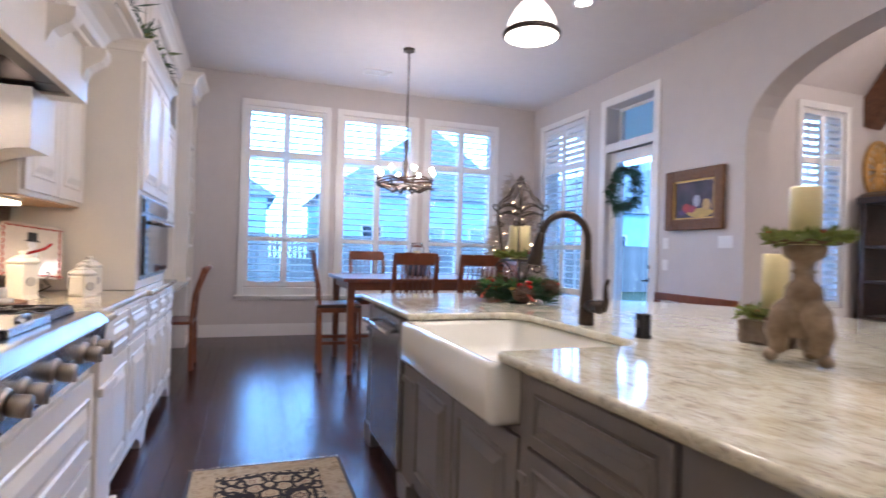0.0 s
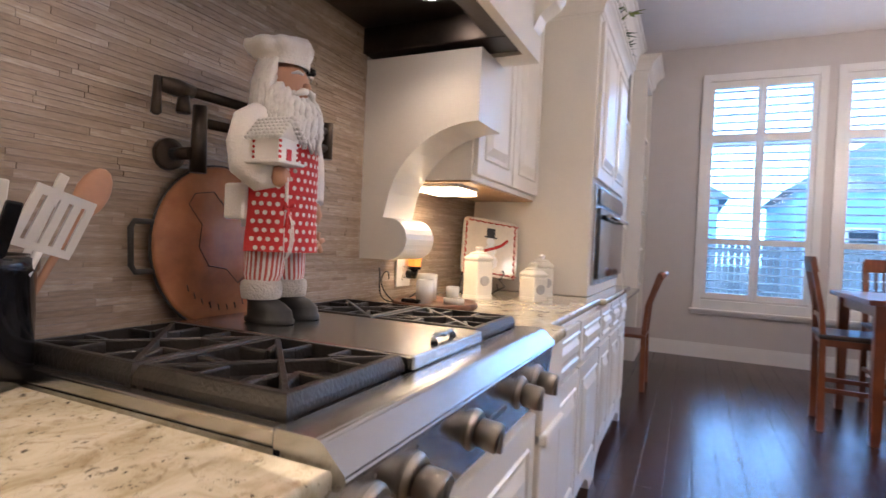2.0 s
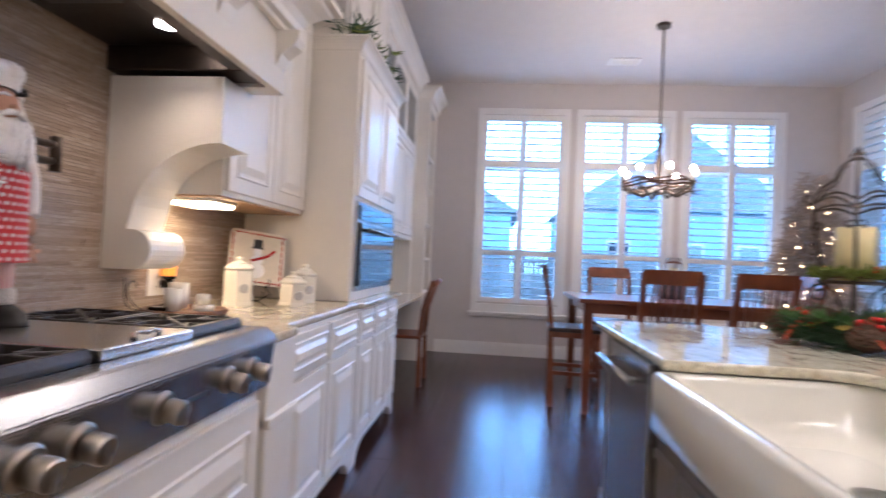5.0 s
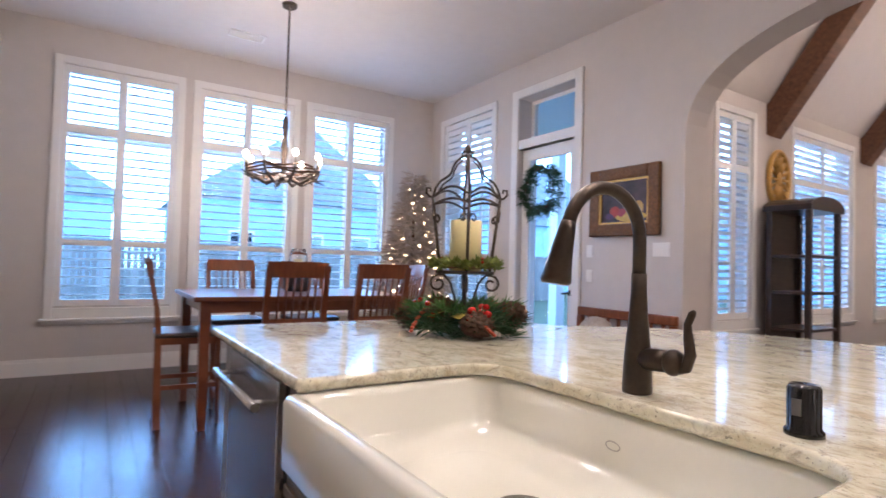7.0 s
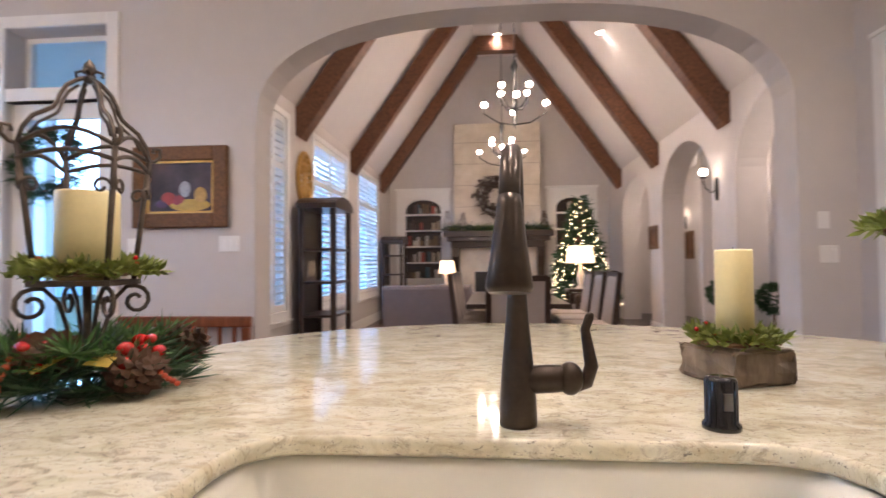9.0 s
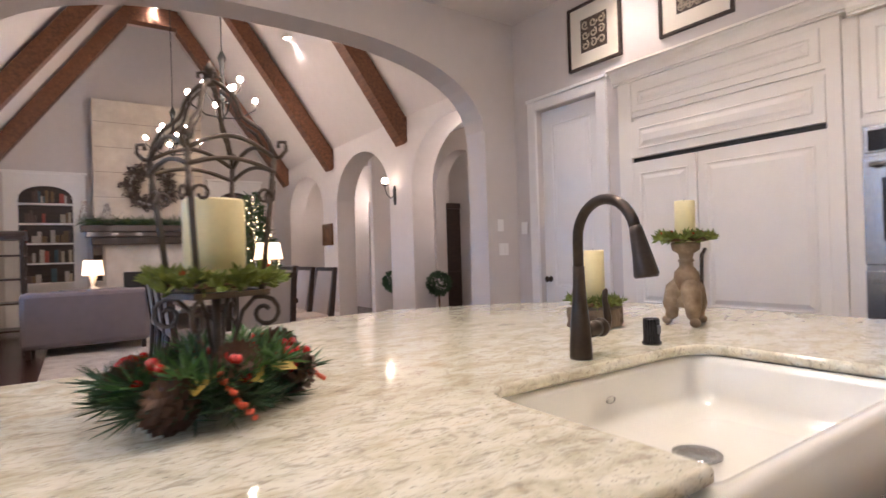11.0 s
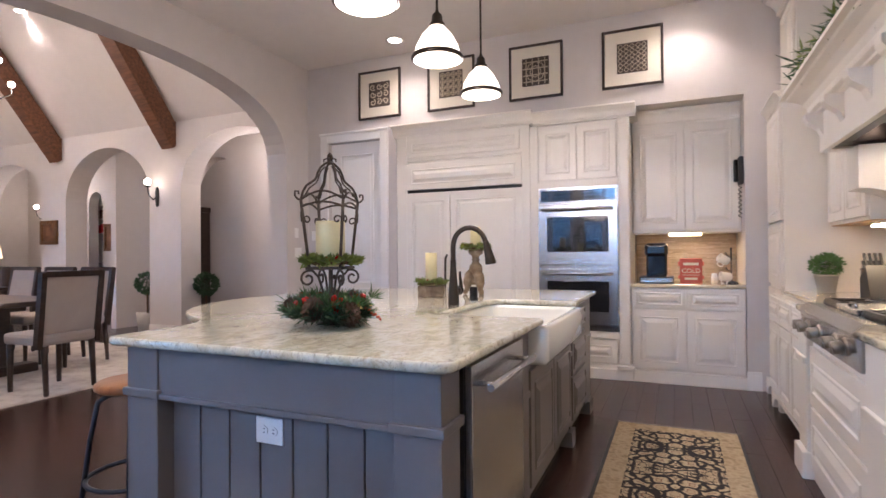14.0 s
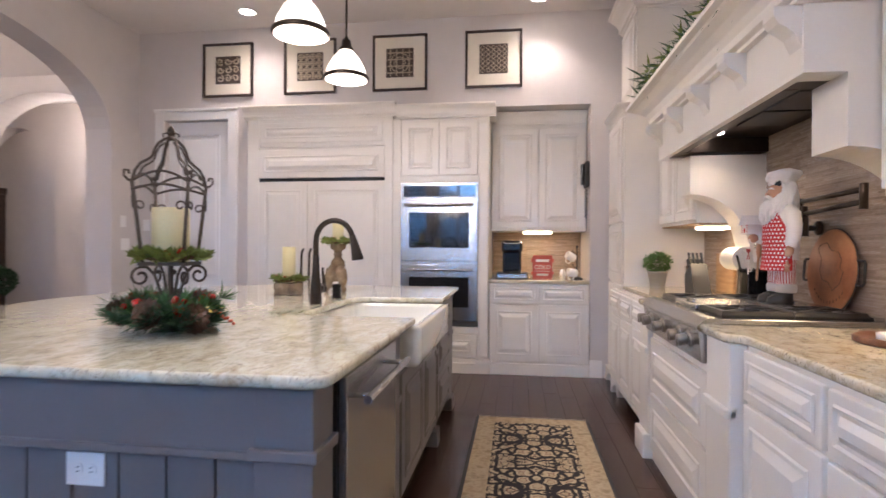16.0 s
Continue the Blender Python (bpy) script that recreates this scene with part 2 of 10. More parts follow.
M_CREAMRUG = ramp_material("cream_rug", [(0.35, (0.42, 0.37, 0.33)), (0.5, (0.55, 0.50, 0.45)), (0.7, (0.62, 0.58, 0.53))], 0.95, scale=5, bump=0.2)
M_GOLD = material("antique_gold", (0.50, 0.30, 0.09), 0.4, 0.7, var=0.3, scale=25, bump=0.2)
M_GILTFRAME = material("gilt_brown_frame", (0.14, 0.062, 0.022), 0.42, 0.35, var=0.5, scale=40, fine=120, bump=0.6)
M_PAPER = material("mat_board", (0.72, 0.66, 0.55), 0.8, var=0.03)
M_BLUEGREY = material("blue_stripe_cloth", (0.32, 0.33, 0.38), 0.85, var=0.1)
M_LOUVER = material("louver_white", (0.82, 0.81, 0.80), 0.35, var=0.02, bump=0.0)
M_BULB = material("lit_bulb", (1, 0.9, 0.75), 0.4, var=0.0, bump=0, emit=(1.0, 0.83, 0.62), power=215)
M_SCONCE = material("lit_sconce_bulb", (1, 0.9, 0.75), 0.4, var=0.0, bump=0, emit=(1.0, 0.82, 0.6), power=22)
M_CANLIGHT = material("lit_downlight", (1, 0.95, 0.85), 0.4, var=0.0, bump=0, emit=(1.0, 0.86, 0.68), power=22)
M_SHADE = material("lit_opal_glass", (0.9, 0.87, 0.8), 0.3, var=0.0, bump=0, emit=(1.0, 0.86, 0.66), power=2.6)
M_LAMPSHADE = material("lit_linen_shade", (0.85, 0.75, 0.6), 0.8, var=0.03, bump=0, emit=(1.0, 0.70, 0.42), power=2.2)
M_LED = material("lit_under_cabinet_bar", (1, 0.95, 0.85), 0.4, var=0.0, bump=0, emit=(1.0, 0.76, 0.42), power=9)
M_FAIRY = material("lit_fairy_bulb", (1, 0.9, 0.7), 0.4, var=0.0, bump=0, emit=(1.0, 0.70, 0.36), power=12)
M_TERRA = material("grey_pot", (0.42, 0.40, 0.37), 0.8, var=0.15, bump=0.2)
M_PLANT = material("topiary_leaf", (0.10, 0.20, 0.055), 0.6, var=0.4, scale=40)
M_SILVERTREE = material("frosted_twig", (0.42, 0.35, 0.30), 0.6, var=0.4, scale=40)
M_KNIFE = material("black_block", (0.02, 0.02, 0.022), 0.4, var=0.2)
M_BEECH = ramp_material("pale_wood", [(0.3, (0.36, 0.20, 0.09)), (0.7, (0.52, 0.33, 0.17))], 0.5, scale=5, stretch=(1, 1, 8), bump=0.05)
M_GLASS = bpy.data.materials.new("clear_glass")
M_GLASS.use_nodes = True
g = M_GLASS.node_tree.nodes["Principled BSDF"]
g.inputs["Base Color"].default_value = (0.93, 0.97, 1, 1)
g.inputs["Roughness"].default_value = 0.02
g.inputs["Transmission Weight"].default_value = 1.0
g.inputs["IOR"].default_value = 1.2
M_OVENGLASS = material("oven_glass", (0.012, 0.013, 0.016), 0.03, var=0.0, bump=0, coat=1.0)


def granite(name, tones, vein_tone, speck_tone, grain=(1.0, 0.42, 1.0), speck_at=0.565, speck_scale=120, vein_at=0.51):
    m = bpy.data.materials.new(name)
    m.use_nodes = True
    nt = m.node_tree
    b = nt.nodes["Principled BSDF"]
    b.inputs["Roughness"].default_value = 0.09
    b.inputs["Coat Weight"].default_value = 0.3
    b.inputs["Coat Roughness"].default_value = 0.03
    tc = nt.nodes.new("ShaderNodeTexCoord")
    mp = nt.nodes.new("ShaderNodeMapping")
    mp.inputs["Scale"].default_value = grain
    mp.inputs["Rotation"].default_value = (0, 0, radians(24))
    nt.links.new(tc.outputs["Object"], mp.inputs["Vector"])

    def nz(scale, detail, rough, dist):
        n = nt.nodes.new("ShaderNodeTexNoise")
        n.inputs["Scale"].default_value, n.inputs["Detail"].default_value = scale, detail
        n.inputs["Roughness"].default_value, n.inputs["Distortion"].default_value = rough, dist
        nt.links.new(mp.outputs[0], n.inputs["Vector"])
        return n.outputs[0]

    def ramp(src, stops):
        cr = nt.nodes.new("ShaderNodeValToRGB")
        el = cr.color_ramp.elements
        while len(el) < len(stops):
            el.new(0.5)
        for e, (p, c) in zip(el, stops):
            e.position, e.color = p, (*c, 1)
        nt.links.new(src, cr.inputs[0])
        return cr.outputs[0]

    def mix(fac, a, bb):
        x = nt.nodes.new("ShaderNodeMix")
        x.data_type = "RGBA"
        nt.links.new(fac, x.inputs[0])
        nt.links.new(a, x.inputs[6])
        if isinstance(bb, tuple):
            x.inputs[7].default_value = (*bb, 1)
        else:
            nt.links.new(bb, x.inputs[7])
        return x.outputs[2]

    base = ramp(nz(16, 6, 0.65, 0.6), list(zip((0.3, 0.46, 0.6, 0.75), tones)))
    vein = ramp(nz(38, 6, 0.72, 1.0), [(vein_at, (0, 0, 0)), (vein_at + 0.14, (0.8, 0.8, 0.8))])
    c1 = mix(vein, base, vein_tone)
    speck = ramp(nz(speck_scale, 5, 0.7, 0.4), [(speck_at, (0, 0, 0)), (speck_at + 0.07, (0.9, 0.9, 0.9))])
    c2 = mix(speck, c1, speck_tone)
    rust = ramp(nz(9, 4, 0.6, 0.8), [(0.62, (0, 0, 0)), (0.78, (0.7, 0.7, 0.7))])
    c3 = mix(rust, c2, (0.42, 0.30, 0.15))
    nt.links.new(c3, b.inputs["Base Color"])
    return m


M_GRANITE = granite("pale_granite", ((0.45, 0.41, 0.28), (0.615, 0.58, 0.43), (0.715, 0.69, 0.555), (0.64, 0.575, 0.40)), (0.34, 0.295, 0.22), (0.17, 0.155, 0.135), (1.0, 0.55, 1.0), 0.588, 140, 0.515)
M_GRANITE2 = granite("golden_granite", ((0.42, 0.33, 0.19), (0.64, 0.56, 0.39), (0.76, 0.69, 0.53), (0.57, 0.43, 0.22)), (0.30, 0.22, 0.125), (0.07, 0.055, 0.045), (1.0, 0.8, 1.0), 0.585, 85, 0.55)

# ---- shell of the kitchen ----
XL, XW, YF, YN, ZC = -0.47, 4.94, 0.55, 8.59, 3.42   # range wall, arch wall, oven wall, window wall, ceiling
T = 0.28


def wall_with_holes(name, axis, face, depth, lo, hi, z0, z1, holes, mat, label):
    """A straight wall of boxes round rectangular holes; face and depth along the axis's normal."""
    bm = bmesh.new()
    cuts = sorted({lo, hi, *[h[0] for h in holes], *[h[1] for h in holes]})
    for a, b in zip(cuts, cuts[1:]):
        spans, z = [], z0
        for h in sorted([h for h in holes if h[0] <= a + 1e-6 and h[1] >= b - 1e-6], key=lambda q: q[2]):
            if h[2] > z + 1e-6:
                spans.append((z, h[2]))
            z = h[3]
        if z < z1 - 1e-6:
            spans.append((z, z1))
        for s0, s1 in spans:
            if axis == "x":
                box(bm, a, b, min(face, face + depth), max(face, face + depth), s0, s1)
            else:
                box(bm, min(face, face + depth), max(face, face + depth), a, b, s0, s1)
    bmesh.ops.remove_doubles(bm, verts=bm.verts[:], dist=0.0005)
    return setting(name, bm, mat, label, "wall")


WINS = [(0.64, 1.79), (1.87, 3.05), (3.13, 4.32)]
wall_with_holes("wall_north", "x", YN, 0.2, XL, XW + T, 0, ZC, [(a + 0.07, b - 0.07, 0.66, 3.02) for a, b in WINS], M_WALL, "greige painted wall with three tall shuttered windows")
wall_with_holes("wall_west", "y", XL, -0.2, -0.3, YN + 0.2, 0, ZC, [], M_WALL, "greige painted wall behind the range cabinets")


def arch_outline(y0, y1, zs, zt, n=28, p=2.5):
    """Points over the top of a soft, flattened arch from y0 to y1."""
    c, a, h = (y0 + y1) / 2, (y1 - y0) / 2, zt - zs
    out = []
    for i in range(n + 1):
        th = math.pi * i / n
        cx, sx = math.cos(th), math.sin(th)
        out.append((c - a * math.copysign(abs(cx) ** (2 / p), cx), zs + h * abs(sx) ** (2 / p)))
    return out


def arched_wall(name, axis, face, depth, lo, hi, z1, arches, holes, mat, label):
    """A wall with arched openings from the floor and rectangular holes. arches: (y0, y1, spring, top, power)."""
    bm = bmesh.new()
    f0, f1 = min(face, face + depth), max(face, face + depth)

    def strip(a, b, za, zb):
        if zb - za < 1e-5 or b - a < 1e-5:
            return
        if axis == "y":
            box(bm, f0, f1, a, b, za, zb)
        else:
            box(bm, a, b, f0, f1, za, zb)
    cols = sorted({lo, hi, *[v for q in arches for v in q[:2]], *[v for h in holes for v in h[:2]]})
    for a, b in zip(cols, cols[1:]):
        q = [k for k in arches if k[0] <= a + 1e-6 and k[1] >= b - 1e-6]
        if q:
            pts = arch_outline(*q[0][:4], p=q[0][4])
            for s in (f0, f1):
                for (ya, za), (yb, zb) in zip(pts, pts[1:]):
                    if yb - ya < 1e-6:
                        continue
                    k = [(ya, za), (yb, zb), (yb, z1), (ya, z1)]
                    vs = [bm.verts.new((s, u, w) if axis == "y" else (u, s, w)) for u, w in k]
                    bm.faces.new(vs)
            for (ya, za), (yb, zb) in zip(pts, pts[1:]):
                k = [(f0, ya, za), (f1, ya, za), (f1, yb, zb), (f0, yb, zb)]
                bm.faces.new([bm.verts.new((s, u, w) if axis == "y" else (u, s, w)) for s, u, w in k])
            continue
        z = 0
        for h in sorted([h for h in holes if h[0] <= a + 1e-6 and h[1] >= b - 1e-6], key=lambda t: t[2]):
            strip(a, b, z, h[2])
            z = h[3]
        strip(a, b, z, z1)
    bmesh.ops.remove_doubles(bm, verts=bm.verts[:], dist=0.0005)
    bmesh.ops.recalc_face_normals(bm, faces=bm.faces[:])
    for f in bm.faces:
        f.smooth = False
    return setting(name, bm, mat, label, "wall")


arched_wall("wall_east", "y", XW, T, YF - 1.5, YN + 0.2, 6.6, [(0.935, 4.745, 2.20, 3.025, 2.55)],
            [(5.91, 6.75, 0.0, 2.46), (5.91, 6.75, 2.56, 3.03), (7.22, 8.26, 0.60, 3.03)], M_WALL, "greige painted wall with a wide soft arch, a glass door and a window")
# oven wall: upper part and the piers beside the cabinet recess
wall_with_holes("wall_south", "x", YF, -0.2, XL, XW, 0, ZC, [(0.33, 3.73, 0.0, 2.55), (3.93, 4.64, 0.0, 2.50)], M_WALL, "greige painted wall with a cabinet recess and a pantry door")
setting("wall_recess", B((0.13, 3.93, -0.32, -0.2, 0, 2.75), (0.13, 0.33, -0.2, 0.35, 0, 2.75), (3.73, 3.93, -0.2, 0.35, 0, 2.75), (0.33, 3.73, -0.2, 0.35, 2.55, 2.75)), M_WALL, "greige painted cabinet recess", "wall")
setting("ceiling", B((XL - 0.2, XW, -0.4, YN + 0.2, ZC, ZC + 0.15)), M_CEIL, "smooth off-white painted kitchen ceiling", "ceiling")
setting("floor", B((XL - 0.2, 14.4, -3.4, YN + 0.2, -0.12, -0.012)), M_BLKMATT, "subfloor under dark hardwood planks", "floor")

# baseboards
def baseboard(name, x0, x1, y0, y1, h=0.15):
    bm = B((x0, x1, y0, y1, 0, h - 0.03))
    dx = 0.006 if x1 - x0 > y1 - y0 else 0
    box(bm, x0 + (0.006 if not dx else 0), x1 - (0.006 if not dx else 0), y0 + (0.006 if dx else 0), y1 - (0.006 if dx else 0), h - 0.03, h)
    return setting(name, bm, M_TRIM, "white painted baseboard", "baseboard")


baseboard("baseboard", 0.2, XW, YN - 0.018, YN, 0.16)
baseboard("baseboard", XW - 0.018, XW, 6.85, YN - 0.02, 0.16)
baseboard("baseboard", XW - 0.018, XW, 4.73, 5.81, 0.16)
baseboard("baseboard", XW - 0.018, XW, YF, 0.97, 0.16)
baseboard("baseboard", 3.74, 3.86, YF, YF + 0.018, 0.16)
baseboard("baseboard", 0.22, 0.335, YF, YF + 0.02, 0.16)

# ---- windows with plantation shutters ----
SLATS = {}


def slat(w, along, tilt):
    """One louver blade, shared by all of its width."""
    key = (round(w, 3), along, tilt)
    if key not in SLATS:
        bm = bmesh.new()
        pts = [(0.030 * math.cos(2 * math.pi * i / 10), 0.005 * math.sin(2 * math.pi * i / 10)) for i in range(10)]
        c, s = math.cos(radians(tilt)), math.sin(radians(tilt))
        pts = [(u * c - v * s, u * s + v * c) for u, v in pts]
        prism(bm, pts, -w / 2, w / 2, "x" if along == "x" else "y")
        SLATS[key] = mesh_of(bm, "slat", M_LOUVER)
    return SLATS[key]


def shutter_window(name, axis, face, inward, a, b, z0, z1, rails, label, tilt=20, deep=0.2, shut_top=False):
    """Casing, sill, two columns of louvered panels and the glass. axis: the wall's run; inward: sign of the room's side."""
    e = thing(name, ((a + b) / 2, face, z0) if axis == "x" else (face, (a + b) / 2, z0), label, "window", kind="structure")

    def bx(bm, u0, u1, d0, d1, w0, w1, bev=0.0):
        d0, d1 = face + inward * d0, face + inward * d1
        if axis == "x":
            box(bm, u0, u1, min(d0, d1), max(d0, d1), w0, w1, bev)
        else:
            box(bm, min(d0, d1), max(d0, d1), u0, u1, w0, w1, bev)
        return bm
    k = bmesh.new()
    bx(k, a, a + 0.075, 0, 0.025, z0, z1, 0.004), bx(k, b - 0.075, b, 0, 0.025, z0, z1, 0.004), bx(k, a + 0.075, b - 0.075, 0, 0.025, z1 - 0.075, z1, 0.004)
    bx(k, a + 0.075, b - 0.075, 0, 0.025, z0, z0 + 0.1, 0.004)
    bx(k, a - 0.03, b + 0.03, 0, 0.06, z0 - 0.025, z0, 0.006), bx(k, a - 0.015, b + 0.015, 0, 0.03, z0 - 0.06, z0 - 0.025, 0.004)
    part("window_casing", k, M_TRIM, e)
    k = bmesh.new()
    ia, ib, mid = a + 0.075, b - 0.075, (a + b) / 2
    for u0, u1 in ((ia, ia + 0.05), (mid - 0.042, mid - 0.002), (mid + 0.002, mid + 0.042), (ib - 0.05, ib)):
        bx(k, u0, u1, -0.045, -0.005, z0 + 0.1, z1 - 0.075, 0.003)
    spans = []
    for u0, u1 in ((ia + 0.05, mid - 0.042), (mid + 0.042, ib - 0.05)):
        for r0, r1 in rails:
            bx(k, u0, u1, -0.044, -0.006, r0, r1, 0.003)
        for (_, lo), (hi, _) in zip(rails, rails[1:]):
            spans.append((u0, u1, lo, hi))
    part("shutter_frame", k, M_TRIM, e)
    for u0, u1, lo, hi in spans:
        n = max(2, round((hi - lo) / 0.082))
        t = 78 if (shut_top and lo > 2.3) else tilt
        for i in range(n):
            o = new("slat", slat(u1 - u0 - 0.004, axis, t * inward))
            z = lo + (i + 0.5) * (hi - lo) / n
            d = face - inward * 0.025
            o.parent = e
            o.matrix_parent_inverse = e.matrix_basis.inverted()
            o.location = ((u0 + u1) / 2, d, z) if axis == "x" else (d, (u0 + u1) / 2, z)
    g0 = bx(bmesh.new(), ia, ib, -deep + 0.03, -deep + 0.036, z0 + 0.1, z1 - 0.075)
    gl = part("pane", g0, M_GLASS, e)
    gl.visible_shadow = False
    k = bmesh.new()
    for u in (ia, mid - 0.02, ib - 0.04):
        bx(k, u, u + 0.04, -deep + 0.01, -deep + 0.028, z0 + 0.1, z1 - 0.075)
    for w in (z0 + 0.1, 1.27, 2.36, z1 - 0.115):
        bx(k, ia, ib, -deep + 0.004, -deep + 0.009, w, w + 0.04)
    part("sash", k, M_TRIM, e)
    return e


RAILS = [(0.64, 0.72), (1.25, 1.31), (2.36, 2.45), (2.95, 3.02)]
for i, (a, b) in enumerate(WINS):
    shutter_window("window_%d" % (i + 1), "x", YN, -1, a, b, 0.54, 3.10, RAILS, "tall white-cased window with open white plantation shutters", tilt=14)
shutter_window("window_4", "y", XW, -1, 7.14, 8.34, 0.50, 3.10, RAILS, "white-cased window with plantation shutters, top panels closed", tilt=10, deep=0.26, shut_top=True)

# garden door with transom
def garden_door():
    e = thing("door_1", (XW, 6.33, 0), "white glass garden door with transom, closed, wreath on it", "door", kind="structure")
    k = B((XW - 0.025, XW, 5.81, 5.91, 0, 3.12), (XW - 0.025, XW, 6.75, 6.85, 0, 3.12), (XW - 0.025, XW, 5.91, 6.75, 3.03, 3.12), (XW - 0.012, XW + 0.1, 5.91, 6.75, 2.46, 2.56), bev=0.004)
    part("door_casing", k, M_TRIM, e)
    X = XW + 0.06
    k = B((X, X + 0.045, 5.915, 6.03, 0.01, 2.455), (X, X + 0.045, 6.63, 6.745, 0.01, 2.455), (X, X + 0.045, 6.03, 6.63, 2.33, 2.455), (X, X + 0.045, 6.03, 6.63, 0.01, 0.28), bev=0.003)
    leaf = part("door_leaf", k, M_TRIM, e)
    p = part("pane", B((X + 0.02, X + 0.026, 6.03, 6.63, 0.28, 2.33)), M_GLASS, e)
    p.visible_shadow = False
    p = part("pane", B((XW + 0.2, XW + 0.206, 5.91, 6.75, 2.56, 3.03)), M_GLASS, e)
    p.visible_shadow = False
    part("transom_frame", B((XW + 0.18, XW + 0.198, 5.91, 5.95, 2.56, 3.03), (XW + 0.18, XW + 0.198, 6.71, 6.75, 2.56, 3.03), (XW + 0.18, XW + 0.198, 5.95, 6.71, 2.56, 2.6), (XW + 0.18, XW + 0.198, 5.95, 6.71, 2.99, 3.03)), M_TRIM, e)
    for z, r in ((0.92, 0.028), (1.07, 0.022)):
        k = bmesh.new()
        tube(k, [(X, 5.975, z), (X - 0.03, 5.975, z)], r, 14)
        if z < 1:
            tube(k, [(X - 0.03, 5.975, z), (X - 0.055, 5.975, z), (X - 0.058, 6.05, z - 0.01)], 0.011, 8)
        part("door_handle", k, M_BRONZE, e)
    return e


garden_door()


# pantry door in the oven wall
def panel_face(bm, u0, u1, z0, z1, face, sign, axis, rim=0.055, raise_=0.012):
    """A raised field on a door: a frustum standing proud of a sunk border."""
    def at(u, d, z):
        return (u, face + sign * d, z) if axis == "y" else (face + sign * d, u, z)
    rings = []
    for ins, d in ((0.0, 0.0), (0.006, 0.006), (0.014, -0.003), (0.022, -0.003), (0.022 + rim, raise_)):
        rings.append([bm.verts.new(at(u, d, z)) for u, z in ((u0 + ins, z0 + ins), (u1 - ins, z0 + ins), (u1 - ins, z1 - ins), (u0 + ins, z1 - ins))])
    for a, b in zip(rings, rings[1:]):
        for i in range(4):
            bm.faces.new((a[i], a[(i + 1) % 4], b[(i + 1) % 4], b[i]))
    bm.faces.new(rings[-1])
    return bm


def cab_front(name, parent, u0, u1, z0, z1, face, sign, axis, mat, rim=0.035, frame=0.06, th=0.02):
    """A cabinet door or drawer front: a slab standing on the face with a raised centre panel."""
    bm = bmesh.new()
    f = face
    g = face + sign * th
    if axis == "y":
        box(bm, u0, u1, min(f, g), max(f, g), z0, z1, 0.004)
    else:
        box(bm, min(f, g), max(f, g), u0, u1, z0, z1, 0.004)
    fr = min(frame, (u1 - u0) * 0.24, (z1 - z0) * 0.24)
    rm = min(rim, (u1 - u0) * 0.12, (z1 - z0) * 0.12)
    panel_face(bm, u0 + fr, u1 - fr, z0 + fr, z1 - fr, face + sign * (th + 0.0015), sign, axis, rm)
    bmesh.ops.recalc_face_normals(bm, faces=bm.faces[:])
    return part(name, bm, mat, parent)


def pantry_door():
    e = thing("door_2", (4.285, YF, 0), "white two-panel pantry door, closed, dark knob", "door", kind="structure")
    k = B((3.83, 3.93, YF, YF + 0.028, 0, 2.59), (4.64, 4.74, YF, YF + 0.028, 0, 2.59), (3.93, 4.64, YF, YF + 0.028, 2.50, 2.59), (3.82, 4.75, YF, YF + 0.04, 2.59, 2.62), bev=0.005)
    part("door_casing", k, M_TRIM, e)
    k = B((3.935, 4.635, YF - 0.1, YF - 0.055, 0.01, 2.495))
    for z0, z1 in ((0.2, 0.72), (0.86, 2.36)):
        panel_face(k, 4.06, 4.51, z0, z1, YF - 0.0545, 1, "y", 0.03, 0.006)
    part("door_leaf", k, M_TRIM, e)
    k = bmesh.new()
    tube(k, [(4.575, YF - 0.055, 0.93), (4.575, YF - 0.02, 0.93)], [0.03, 0.014], 12)
    tube(k, [(4.575, YF - 0.02, 0.93), (4.575, YF - 0.005, 0.93), (4.575, YF + 0.002, 0.93)], [0.02, 0.03, 0.02], 12)
    part("door_handle", k, M_BRONZE, e)


pantry_door()

from mathutils.geometry import tessellate_polygon

